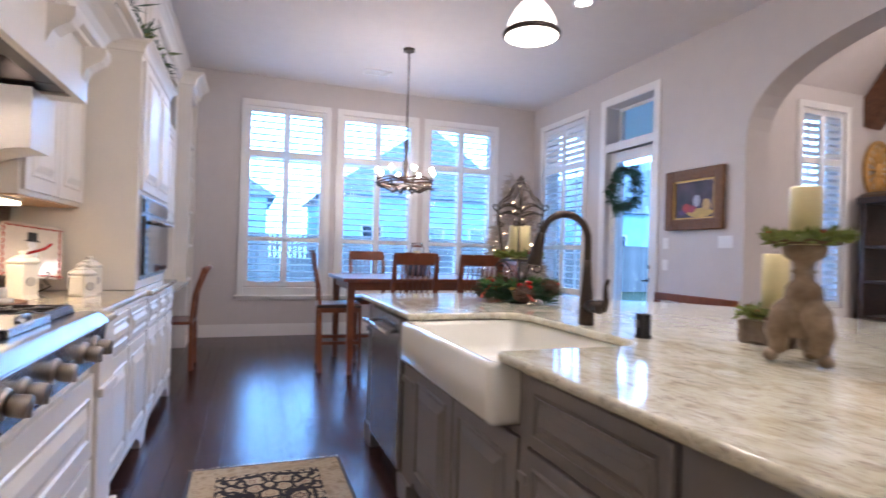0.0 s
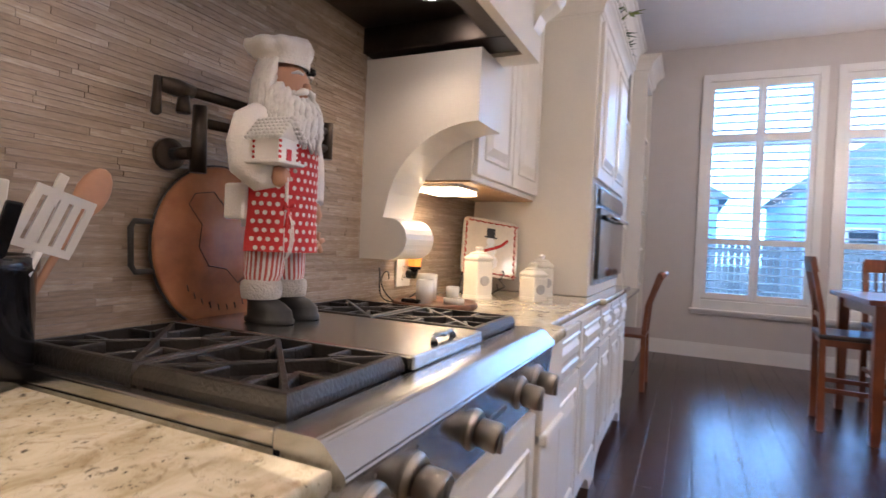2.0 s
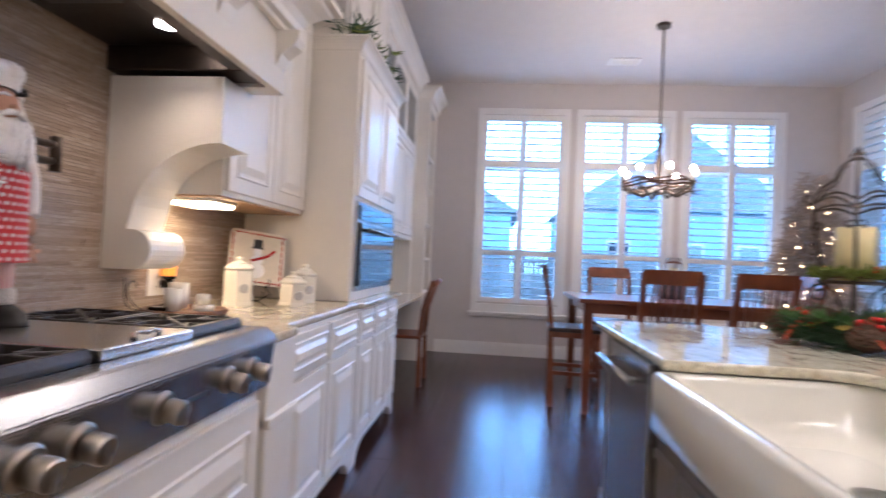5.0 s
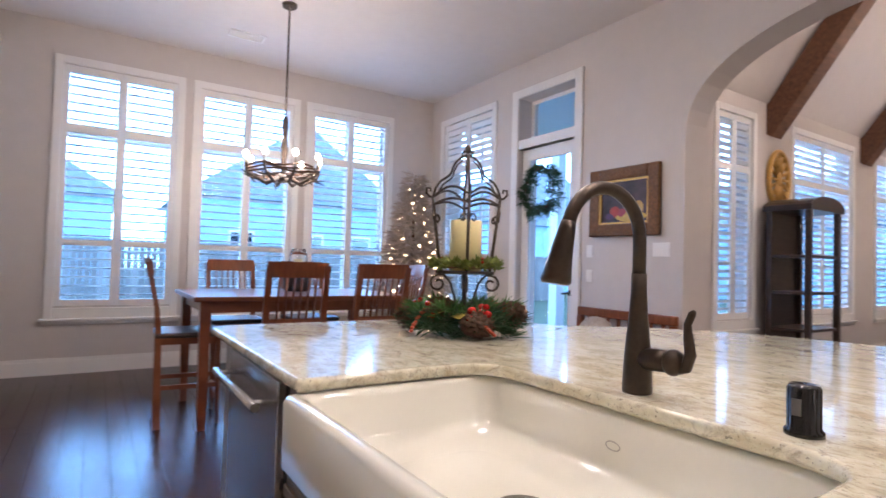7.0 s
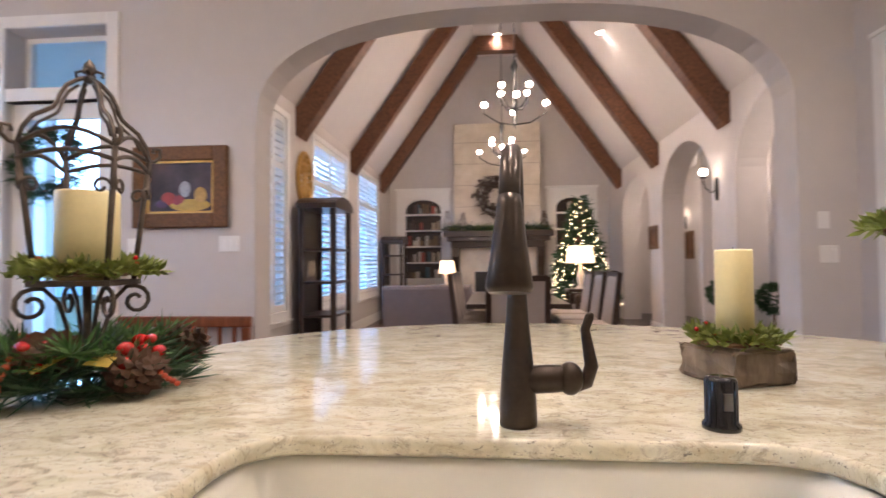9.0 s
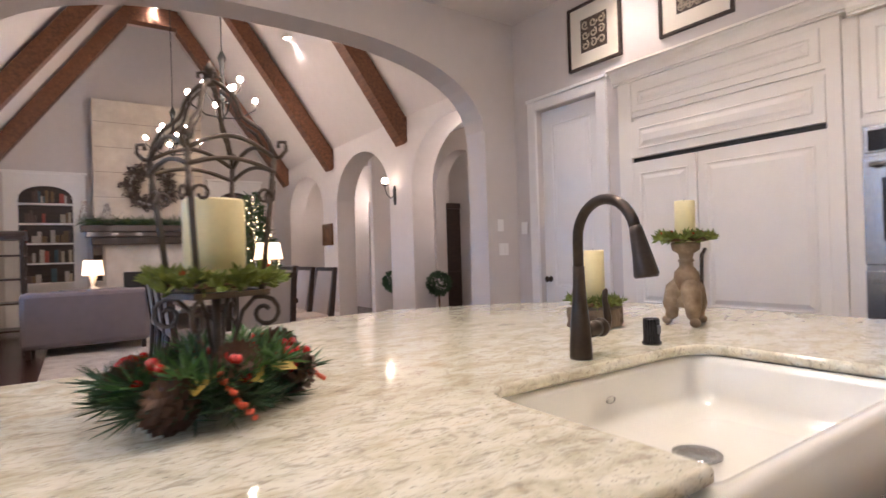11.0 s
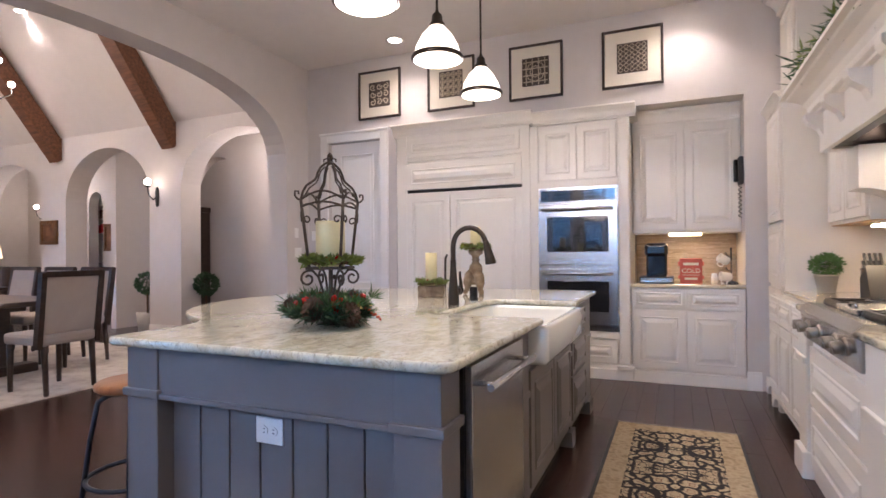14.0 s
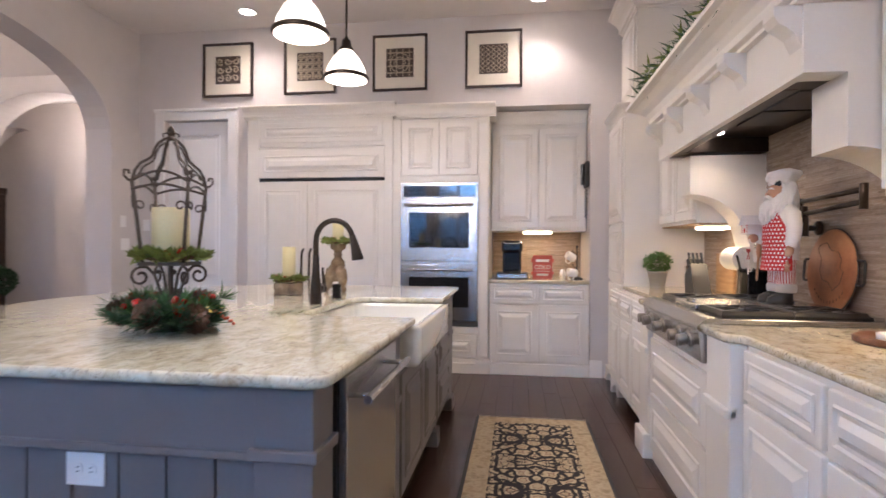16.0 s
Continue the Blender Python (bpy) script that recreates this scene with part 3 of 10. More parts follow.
# ---- oven wall: fridge, oven tower, coffee niche ----
def fridge():
    e = thing("built_in_refrigerator", (2.93, YF, 0), "white panelled built-in refrigerator with dark bar handles", "refrigerator")
    part("body", B((2.21, 3.71, YF - 0.62, YF + 0.0, 0.1, 2.5), (2.21, 2.29, YF, YF + 0.03, 0, 2.5), (3.59, 3.71, YF, YF + 0.03, 0, 2.5), (2.29, 3.59, YF, YF + 0.025, 2.2, 2.5), (2.21, 3.71, YF - 0.5, YF + 0.02, 0, 0.1), bev=0.003), M_CAB, e)
    cab_front("top_panel", e, 2.31, 3.57, 2.24, 2.44, YF + 0.025, 1, "y", M_CAB)
    cab_front("grille_panel", e, 2.29, 3.59, 1.89, 2.17, YF + 0.02, 1, "y", M_CAB)
    for a, b, h in ((3.08, 3.59, 3.13), (2.29, 3.07, 3.02)):
        k = bmesh.new()
        box(k, a, b, YF, YF + 0.03, 0.11, 1.855, 0.004)
        for z0, z1 in ((0.2, 0.68), (0.78, 1.77)):
            panel_face(k, a + 0.06, b - 0.06, z0, z1, YF + 0.0315, 1, "y", 0.03)
        d = part("door", k, M_CAB, e)
        k = bmesh.new()
        hx = 3.115 if a > 3 else 3.035
        tube(k, [(hx, YF + 0.03, 0.72), (hx, YF + 0.075, 0.76), (hx, YF + 0.085, 0.95), (hx, YF + 0.075, 1.14), (hx, YF + 0.03, 1.18)], 0.012, 8)
        part("handle", k, M_BRONZE, d, "dark bronze bar handle")
    # Black strip stands in for the shadow line above the doors.
    part("grille_gap_shade", B((2.29, 3.59, YF - 0.01, YF + 0.012, 1.857, 1.888)), M_BLKMATT, e)


fridge()


COVE = ((0.15, 0.0), (0.15, 0.10), (0.28, 0.14), (0.30, 0.34), (0.40, 0.52), (0.58, 0.68), (0.80, 0.78), (0.84, 0.84), (1.0, 0.86), (1.0, 1.0))


def moulded(bm, rings):
    """One solid through stacked rectangles (x0, x1, y0, y1, z)."""
    vs = [[bm.verts.new(p) for p in ((a, c, z), (b, c, z), (b, d, z), (a, d, z))] for a, b, c, d, z in rings]
    bm.faces.new(vs[0][::-1]), bm.faces.new(vs[-1])
    for p, q in zip(vs, vs[1:]):
        for i in range(4):
            bm.faces.new((p[i], p[(i + 1) % 4], q[(i + 1) % 4], q[i]))
    return bm


def crown(bm, x0, x1, y, z0, z1, out=0.1):
    """A cove crown moulding along x at the front y."""
    return moulded(bm, [(x0, x1, y - 0.3, y + out * o, z0 + (z1 - z0) * t) for o, t in COVE])


def crown_y(bm, y0, y1, x, z0, z1, out=0.1, back=0.3, ends=0.0):
    """A cove crown moulding along y at the front x, with returns at its ends."""
    return moulded(bm, [(x - back, x + out * o, y0 - out * o * ends, y1 + out * o * ends, z0 + (z1 - z0) * t) for o, t in COVE])


k = bmesh.new()
crown(k, 2.17, 3.74, YF + 0.035, 2.48, 2.60)
crown(k, 1.21, 2.17, YF + 0.035, 2.45, 2.57, 0.09)
solo("crown_moulding", k, M_CAB, "cream crown moulding over the refrigerator and ovens", "moulding")


def oven_tower():
    e = thing("oven_cabinet", (1.75, YF, 0), "tall cream oven cabinet with raised-panel doors", "cabinet")
    k = B((1.37, 2.13, YF - 0.6, YF, 0.1, 2.45), (1.27, 1.37, YF - 0.6, YF + 0.03, 0, 2.45), (2.13, 2.208, YF - 0.6, YF + 0.02, 0, 2.45), (1.37, 2.13, YF, YF + 0.02, 1.83, 1.88), (1.37, 2.13, YF, YF + 0.02, 0.1, 0.14), (1.37, 2.13, YF, YF + 0.02, 0.38, 0.44), bev=0.003)
    part("body", k, M_CAB, e)
    part("pilaster", B((1.275, 1.365, YF + 0.03, YF + 0.05, 0.16, 2.4), bev=0.012), M_CAB, e)
    part("plinth", B((1.25, 2.208, YF - 0.4, YF + 0.045, 0, 0.1), (1.24, 1.39, YF, YF + 0.06, 0.1, 0.14), bev=0.005), M_CAB, e)
    cab_front("door", e, 1.385, 1.745, 1.90, 2.42, YF, 1, "y", M_CAB)
    cab_front("door", e, 1.755, 2.115, 1.90, 2.42, YF, 1, "y", M_CAB)
    cab_front("drawer", e, 1.385, 2.115, 0.15, 0.37, YF, 1, "y", M_CAB)


oven_tower()


def double_oven():
    e = thing("double_oven", (1.75, YF, 0.44), "stainless steel double wall oven with dark glass doors", "oven")
    part("frame", B((1.372, 2.128, YF - 0.5, YF + 0.012, 0.445, 1.825)), M_STEEL, e)
    part("control_panel", B((1.38, 2.12, YF + 0.012, YF + 0.03, 1.68, 1.81), bev=0.004), M_STEEL, e)
    part("display", B((1.40, 2.10, YF + 0.03, YF + 0.033, 1.69, 1.80)), M_OVENGLASS, e)
    for z0, z1 in ((1.07, 1.66), (0.50, 1.04)):
        d = part("door", B((1.375, 2.125, YF + 0.012, YF + 0.045, z0, z1), bev=0.006), M_STEEL, e)
        part("window", B((1.46, 2.04, YF + 0.045, YF + 0.048, z0 + 0.13, z1 - 0.12), bev=0.001), M_OVENGLASS, d)
        k = bmesh.new()
        tube(k, [(1.42, YF + 0.085, z1 - 0.05), (2.08, YF + 0.085, z1 - 0.05)], 0.014, 12)
        for x in (1.46, 2.04):
            tube(k, [(x, YF + 0.045, z1 - 0.05), (x, YF + 0.085, z1 - 0.05)], 0.01, 8)
        part("handle", k, M_STEEL, d)
    part("vent", B((1.38, 2.12, YF + 0.012, YF + 0.02, 0.45, 0.495)), M_DARKSTEEL, e)


double_oven()


def coffee_niche():
    e = thing("base_cabinet", (0.8, YF, 0), "cream base cabinet with two drawers and two doors", "cabinet")
    part("body", B((0.335, 1.265, -0.18, YF - 0.0, 0.1, 0.865), bev=0.002), M_CAB, e)
    part("plinth", B((0.335, 1.25, -0.18, YF + 0.03, 0, 0.11), bev=0.004), M_CAB, e)
    for a, b in ((0.35, 0.795), (0.805, 1.255)):
        cab_front("drawer", e, a, b, 0.68, 0.855, YF, 1, "y", M_CAB, frame=0.03)
        cab_front("door", e, a, b, 0.13, 0.665, YF, 1, "y", M_CAB)
    solo("countertop", B((0.335, 1.268, -0.18, YF + 0.03, 0.868, 0.90), bev=0.006), M_GRANITE2, "polished speckled granite coffee counter", "countertop")
    e = thing("upper_cabinet", (0.8, 0.3, 1.37), "cream upper cabinet with two raised-panel doors", "cabinet")
    part("body", B((0.335, 1.265, -0.18, 0.3, 1.37, 2.46), bev=0.002), M_CAB, e)
    k = bmesh.new()
    crown(k, 0.335, 1.265, 0.3, 2.40, 2.54, 0.07)
    part("crown", k, M_CAB, e)
    for a, b in ((0.35, 0.795), (0.805, 1.255)):
        cab_front("door", e, a, b, 1.40, 2.38, 0.3, 1, "y", M_CAB)


coffee_niche()


# ---- range wall cabinets ----
XC = 0.20      # face of the base cabinets
def bracket_base(bm, y0, y1, x0, x1):
    """A furniture plinth with an arched cut-out between two bracket feet."""
    pts = [(y0, 0), (y0 + 0.07, 0), (y0 + 0.10, 0.05), (y0 + 0.16, 0.085), (y0 + 0.24, 0.10), (y1 - 0.24, 0.10), (y1 - 0.16, 0.085), (y1 - 0.10, 0.05), (y1 - 0.07, 0), (y1, 0), (y1, 0.13), (y0, 0.13)]
    prism(bm, pts, x0, x1, "x")
    return bm


def base_run(y0, y1, cols, xf=XC, drawers=True, label="cream base cabinet with raised-panel doors on bracket feet"):
    e = thing("base_cabinet", ((XL + xf) / 2, (y0 + y1) / 2, 0), label, "cabinet")
    part("body", B((XL + 0.002, xf, y0, y1, 0.12, 0.866)), M_CAB, e)
    k = bmesh.new()
    bracket_base(k, y0, y1, xf - 0.03, xf + 0.012)
    part("bracket_base", k, M_CAB, e)
    w = (y1 - y0) / cols
    for i in range(cols):
        a, b = y0 + i * w + 0.012, y0 + (i + 1) * w - 0.012
        if drawers:
            cab_front("drawer", e, a, b, 0.68, 0.85, xf, 1, "x", M_CAB, frame=0.03)
            cab_front("door", e, a, b, 0.15, 0.665, xf, 1, "x", M_CAB)
        else:
            for z0, z1 in ((0.15, 0.37), (0.385, 0.60), (0.615, 0.85)):
                cab_front("drawer", e, a, b, z0, z1, xf, 1, "x", M_CAB, frame=0.04)
    return e


base_run(3.68, 4.70, 2)
base_run(4.705, 5.83, 3)
base_run(0.98, 2.28, 3)


def range_base():
    e = thing("range_base_cabinet", (0, 2.97, 0), "cream cabinet under the rangetop with two deep panelled drawers and pilasters", "cabinet")
    part("body", B((XL + 0.002, XC + 0.03, 2.49, 3.44, 0.0, 0.74)), M_CAB, e)
    for y0, y1 in ((2.285, 2.482), (3.445, 3.675)):
        k = B((XL + 0.002, XC + 0.06, y0, y1, 0.14, 0.866), (XC + 0.03, XC + 0.075, y0 - 0.0, y1, 0.60, 0.635), bev=0.006)
        box(k, XL + 0.1, XC + 0.085, y0 - 0.008, y1 + 0.008, 0, 0.14, 0.006)
        part("pilaster", k, M_CAB, e)
    cab_front("drawer", e, 2.51, 3.42, 0.40, 0.70, XC + 0.03, 1, "x", M_CAB, frame=0.07)
    cab_front("drawer", e, 2.51, 3.42, 0.08, 0.385, XC + 0.03, 1, "x", M_CAB, frame=0.07)


range_base()


def rounded(pts, r, n=5):
    """Rounds the corners of an outline."""
    out, m = [], len(pts)
    for i in range(m):
        p, a, b = Vector(pts[i]), Vector(pts[i - 1]), Vector(pts[(i + 1) % m])
        rr = r[i] if isinstance(r, (list, tuple)) else r
        if rr <= 0:
            out.append(tuple(p))
            continue
        da, db = (a - p), (b - p)
        rr = min(rr, da.length * 0.45, db.length * 0.45)
        s, t = p + da.normalized() * rr, p + db.normalized() * rr
        for j in range(n + 1):
            u = j / n
            q = s * (1 - u) ** 2 + p * 2 * u * (1 - u) + t * u * u
            out.append((q.x, q.y))
    return out


def slab(bm, pts, z0, z1, ease=0.008):
    """A stone top with eased upper and lower edges."""
    c = sum((Vector(p) for p in pts), Vector((0, 0))) / len(pts)
    n = len(pts)
    nor = []
    for i in range(n):
        d = (Vector(pts[(i + 1) % n]) - Vector(pts[i - 1]))
        nor.append(Vector((d.y, -d.x)).normalized())
    area = sum(pts[i][0] * pts[(i + 1) % n][1] - pts[(i + 1) % n][0] * pts[i][1] for i in range(n))
    s = 1 if area > 0 else -1
    rings = []
    for off, z in ((ease, z0), (0.0, z0 + ease), (0.0, z1 - ease), (ease * 0.35, z1 - ease * 0.3), (ease, z1)):
        rings.append([bm.verts.new((p[0] - s * nn.x * off, p[1] - s * nn.y * off, z)) for p, nn in zip(pts, nor)])
    for a, b in zip(rings, rings[1:]):
        for i in range(n):
            bm.faces.new((a[i], a[(i + 1) % n], b[(i + 1) % n], b[i])).smooth = True
    for tri in tessellate_polygon([[Vector((v.co.x, v.co.y, 0)) for v in rings[-1]]]):
        for rg, flip in ((rings[-1], False), (rings[0], True)):
            q = [rg[t] for t in tri]
            if ((q[1].co - q[0].co).cross(q[2].co - q[0].co).z > 0) == flip:
                q = q[::-1]
            bm.faces.new(q)
    return bm


XT = 0.245     # front edge of the wall counters
k = bmesh.new()
slab(k, rounded([(XL + 0.001, 0.985), (XT - 0.09, 0.985), (XT - 0.09, 2.27), (XT + 0.03, 2.29), (XT + 0.03, 2.487), (XL + 0.001, 2.487)], [0, 0.02, 0.02, 0.03, 0, 0]), 0.868, 0.90)
solo("countertop", k, M_GRANITE2, "polished speckled granite counter beside the rangetop", "countertop")
k = bmesh.new()
slab(k, rounded([(XL + 0.001, 3.428), (XT + 0.03, 3.428), (XT + 0.03, 3.66), (XT - 0.03, 3.69), (XT - 0.03, 4.69), (XT, 4.70), (XT, 5.84), (XL + 0.001, 5.84)], [0, 0, 0.03, 0.02, 0.01, 0.01, 0.02, 0]), 0.868, 0.90)
solo("countertop", k, M_GRANITE2, "polished speckled granite counter with canisters on it", "countertop")


def flat_bar(bm, p, q, w, z0, z1):
    """A flat-topped cast bar between two plan points."""
    p, q = Vector(p), Vector(q)
    d = (q - p).normalized()
    n = Vector((-d.y, d.x)) * w / 2
    m = n * 0.72
    lo = [bm.verts.new((*v, z0)) for v in (p + n, p - n, q - n, q + n)]
    up = [bm.verts.new((*v, z1 - 0.003)) for v in (p + n, p - n, q - n, q + n)]
    hi = [bm.verts.new((*v, z1)) for v in (p + m, p - m, q - m, q + m)]
    for a, b in ((lo, up), (up, hi)):
        for i in range(4):
            bm.faces.new((a[i], a[(i + 1) % 4], b[(i + 1) % 4], b[i]))
    bm.faces.new(hi)
    bm.faces.new(lo[::-1])


def rangetop():
    Y0, Y1, X0, X1 = 2.49, 3.425, XL + 0.065, 0.262
    e = thing("rangetop", (0, 2.965, 0.74), "stainless steel rangetop with cast iron grates and central griddle", "rangetop")
    part("body", B((XL + 0.015, X1 - 0.06, Y0, Y1, 0.745, 0.902)), M_STEEL, e)
    # front fascia: a level landing ledge, a bright chamfer and a face that leans back
    pts = [(X1 - 0.07, 0.745), (X1 + 0.006, 0.745), (X1 + 0.022, 0.876), (X1 + 0.029, 0.884), (X1 + 0.029, 0.890), (X1 - 0.004, 0.922), (X1 - 0.010, 0.925), (X1 - 0.07, 0.925)]
    k = bmesh.new()
    prism(k, pts, Y0, Y1, "y")
    bmesh.ops.bevel(k, geom=[q for q in k.edges if abs(q.verts[0].co.y - q.verts[1].co.y) > 0.5], offset=0.003, segments=2, affect="EDGES")
    part("fascia", k, M_STEEL, e)
    for y0, y1 in ((Y0, Y0 + 0.022), (Y1 - 0.022, Y1)):
        part("side_trim", B((X0, X1 - 0.071, y0, y1, 0.903, 0.924), bev=0.003), M_STEEL, e)
    part("back_trim", B((X0, X0 + 0.04, Y0 + 0.023, Y1 - 0.023, 0.903, 0.938), bev=0.003), M_STEEL, e)
    part("burner_well", B((X0 + 0.041, X1 - 0.071, Y0 + 0.023, Y1 - 0.023, 0.903, 0.909)), M_BLKMATT, e)
    for yk in (2.56, 2.665, 2.885, 3.155, 3.29):
        xk, zk = X1 + 0.011, 0.822
        k = bmesh.new()
        tube(k, [(xk - 0.006, yk, zk), (xk + 0.008, yk, zk - 0.001), (xk + 0.014, yk, zk - 0.002)], [0.036, 0.036, 0.031], 24)
        b = part("knob", k, M_KNOB, e, "satin bronze-steel control knob")
        k = bmesh.new()
        tube(k, [(xk + 0.013, yk, zk - 0.002), (xk + 0.018, yk, zk - 0.003), (xk + 0.050, yk, zk - 0.008), (xk + 0.054, yk, zk - 0.009)], [0.019, 0.025, 0.026, 0.022], 20)
        part("grip", k, M_KNOB, b)
        k = bmesh.new()
        box(k, xk + 0.030, xk + 0.058, yk - 0.006, yk + 0.006, zk - 0.032, zk + 0.016, 0.003)
        part("pointer", k, M_KNOB, b)
        part("mark", B((xk + 0.008, xk + 0.010, yk - 0.003, yk + 0.003, zk + 0.042, zk + 0.050)), M_BLKMATT, e)
    part("badge", B((X1 + 0.0125, X1 + 0.017, 2.965, 3.065, 0.806, 0.818), bev=0.002), M_DARKSTEEL, e)

    def grate(y0, y1, s0, s1):
        h0, h1, w = 0.932, 0.953, 0.015
        k = bmesh.new()
        # skirted outer frame that flares to its foot
        rings = [[k.verts.new((x, y, z)) for x, y in ((s0 - o, y0 - o), (s1 + o, y0 - o), (s1 + o, y1 + o), (s0 - o, y1 + o))] for o, z in ((-0.018, 0.925), (0.0, 0.925), (0.0, 0.936), (-0.006, h1 - 0.002), (-0.009, h1), (-0.018, h1), (-0.018, 0.925))]
        for a, b in zip(rings, rings[1:]):
            for i in range(4):
                k.faces.new((a[i], a[(i + 1) % 4], b[(i + 1) % 4], b[i]))
        bmesh.ops.remove_doubles(k, verts=k.verts[:], dist=0.0002)
        cx, cy, dx, dy = (s0 + s1) / 2, (y0 + y1) / 2, (s1 - s0) / 2 - 0.012, (y1 - y0) / 2 - 0.012

        def at(u, v):
            return (cx + u * dx, cy + v * dy)
        for u, v in ((1, 1), (1, -1)):
            flat_bar(k, at(-u, -v), at(u, v), 0.0105, h0, h1 - 0.0008)
        for u in (-1, 1):
            flat_bar(k, at(u, -0.30 * u), at(u * 0.52, -0.30 * u), 0.010, h0, h1 - 0.0014)
            flat_bar(k, at(u * 0.52, -0.30 * u), at(u * 0.74, -0.74 * u), 0.010, h0, h1 - 0.0014)
            flat_bar(k, at(0.30 * u, u), at(0.30 * u, u * 0.52), 0.010, h0, h1 - 0.0012)
            flat_bar(k, at(0.30 * u, u * 0.52), at(0.74 * u, u * 0.74), 0.010, h0, h1 - 0.0012)
            flat_bar(k, at(u, 0.36 * u), at(u * 0.62, 0.36 * u), 0.010, h0, h1 - 0.0016)
            flat_bar(k, at(u * 0.62, 0.36 * u), at(u * 0.40, 0.40 * u), 0.010, h0, h1 - 0.0016)
            flat_bar(k, at(-0.36 * u, u), at(-0.36 * u, 0.62 * u), 0.010, h0, h1 - 0.0018)
            flat_bar(k, at(-0.36 * u, 0.62 * u), at(-0.40 * u, 0.40 * u), 0.010, h0, h1 - 0.0018)
        for fx in (s0 + 0.004, s1 - 0.018):
            for fy in (y0 + 0.004, y1 - 0.018):
                box(k, fx, fx + 0.014, fy, fy + 0.014, 0.909, 0.926)
        bmesh.ops.recalc_face_normals(k, faces=k.faces[:])
        part("grate", k, M_GRATE, e)
        k = bmesh.new()
        lathe(k, [(0.0, 0.0), (0.066, 0.0), (0.066, 0.006), (0.050, 0.009), (0.050, 0.013), (0.042, 0.017), (0.0, 0.0175)], cx, cy, 0.9095, 24)
        part("burner", k, M_DARKSTEEL, e)
    xa, xb = X0 + 0.05, X1 - 0.075
    xm = (xa + xb) / 2
    for y0, y1 in ((Y0 + 0.026, 2.798), (3.122, Y1 - 0.026)):
        grate(y0, y1, xa, xm - 0.0015)
        grate(y0, y1, xm + 0.0015, xb)
    part("griddle_cover", B((xa - 0.005, X1 - 0.062, 2.803, 3.117, 0.926, 0.951), bev=0.004), M_STEEL, e, "brushed steel griddle cover")
    k = bmesh.new()
    xh = X1 - 0.085
    tube(k, [(xh, 2.925, 0.951), (xh - 0.004, 2.93, 0.962), (xh, 2.945, 0.966), (xh, 2.97, 0.962), (xh, 2.995, 0.966), (xh - 0.004, 3.01, 0.962), (xh, 3.015, 0.951)], [0.008, 0.006, 0.005, 0.007, 0.005, 0.006, 0.008], 8)
    part("cover_handle", k, M_STEEL, e)


rangetop()


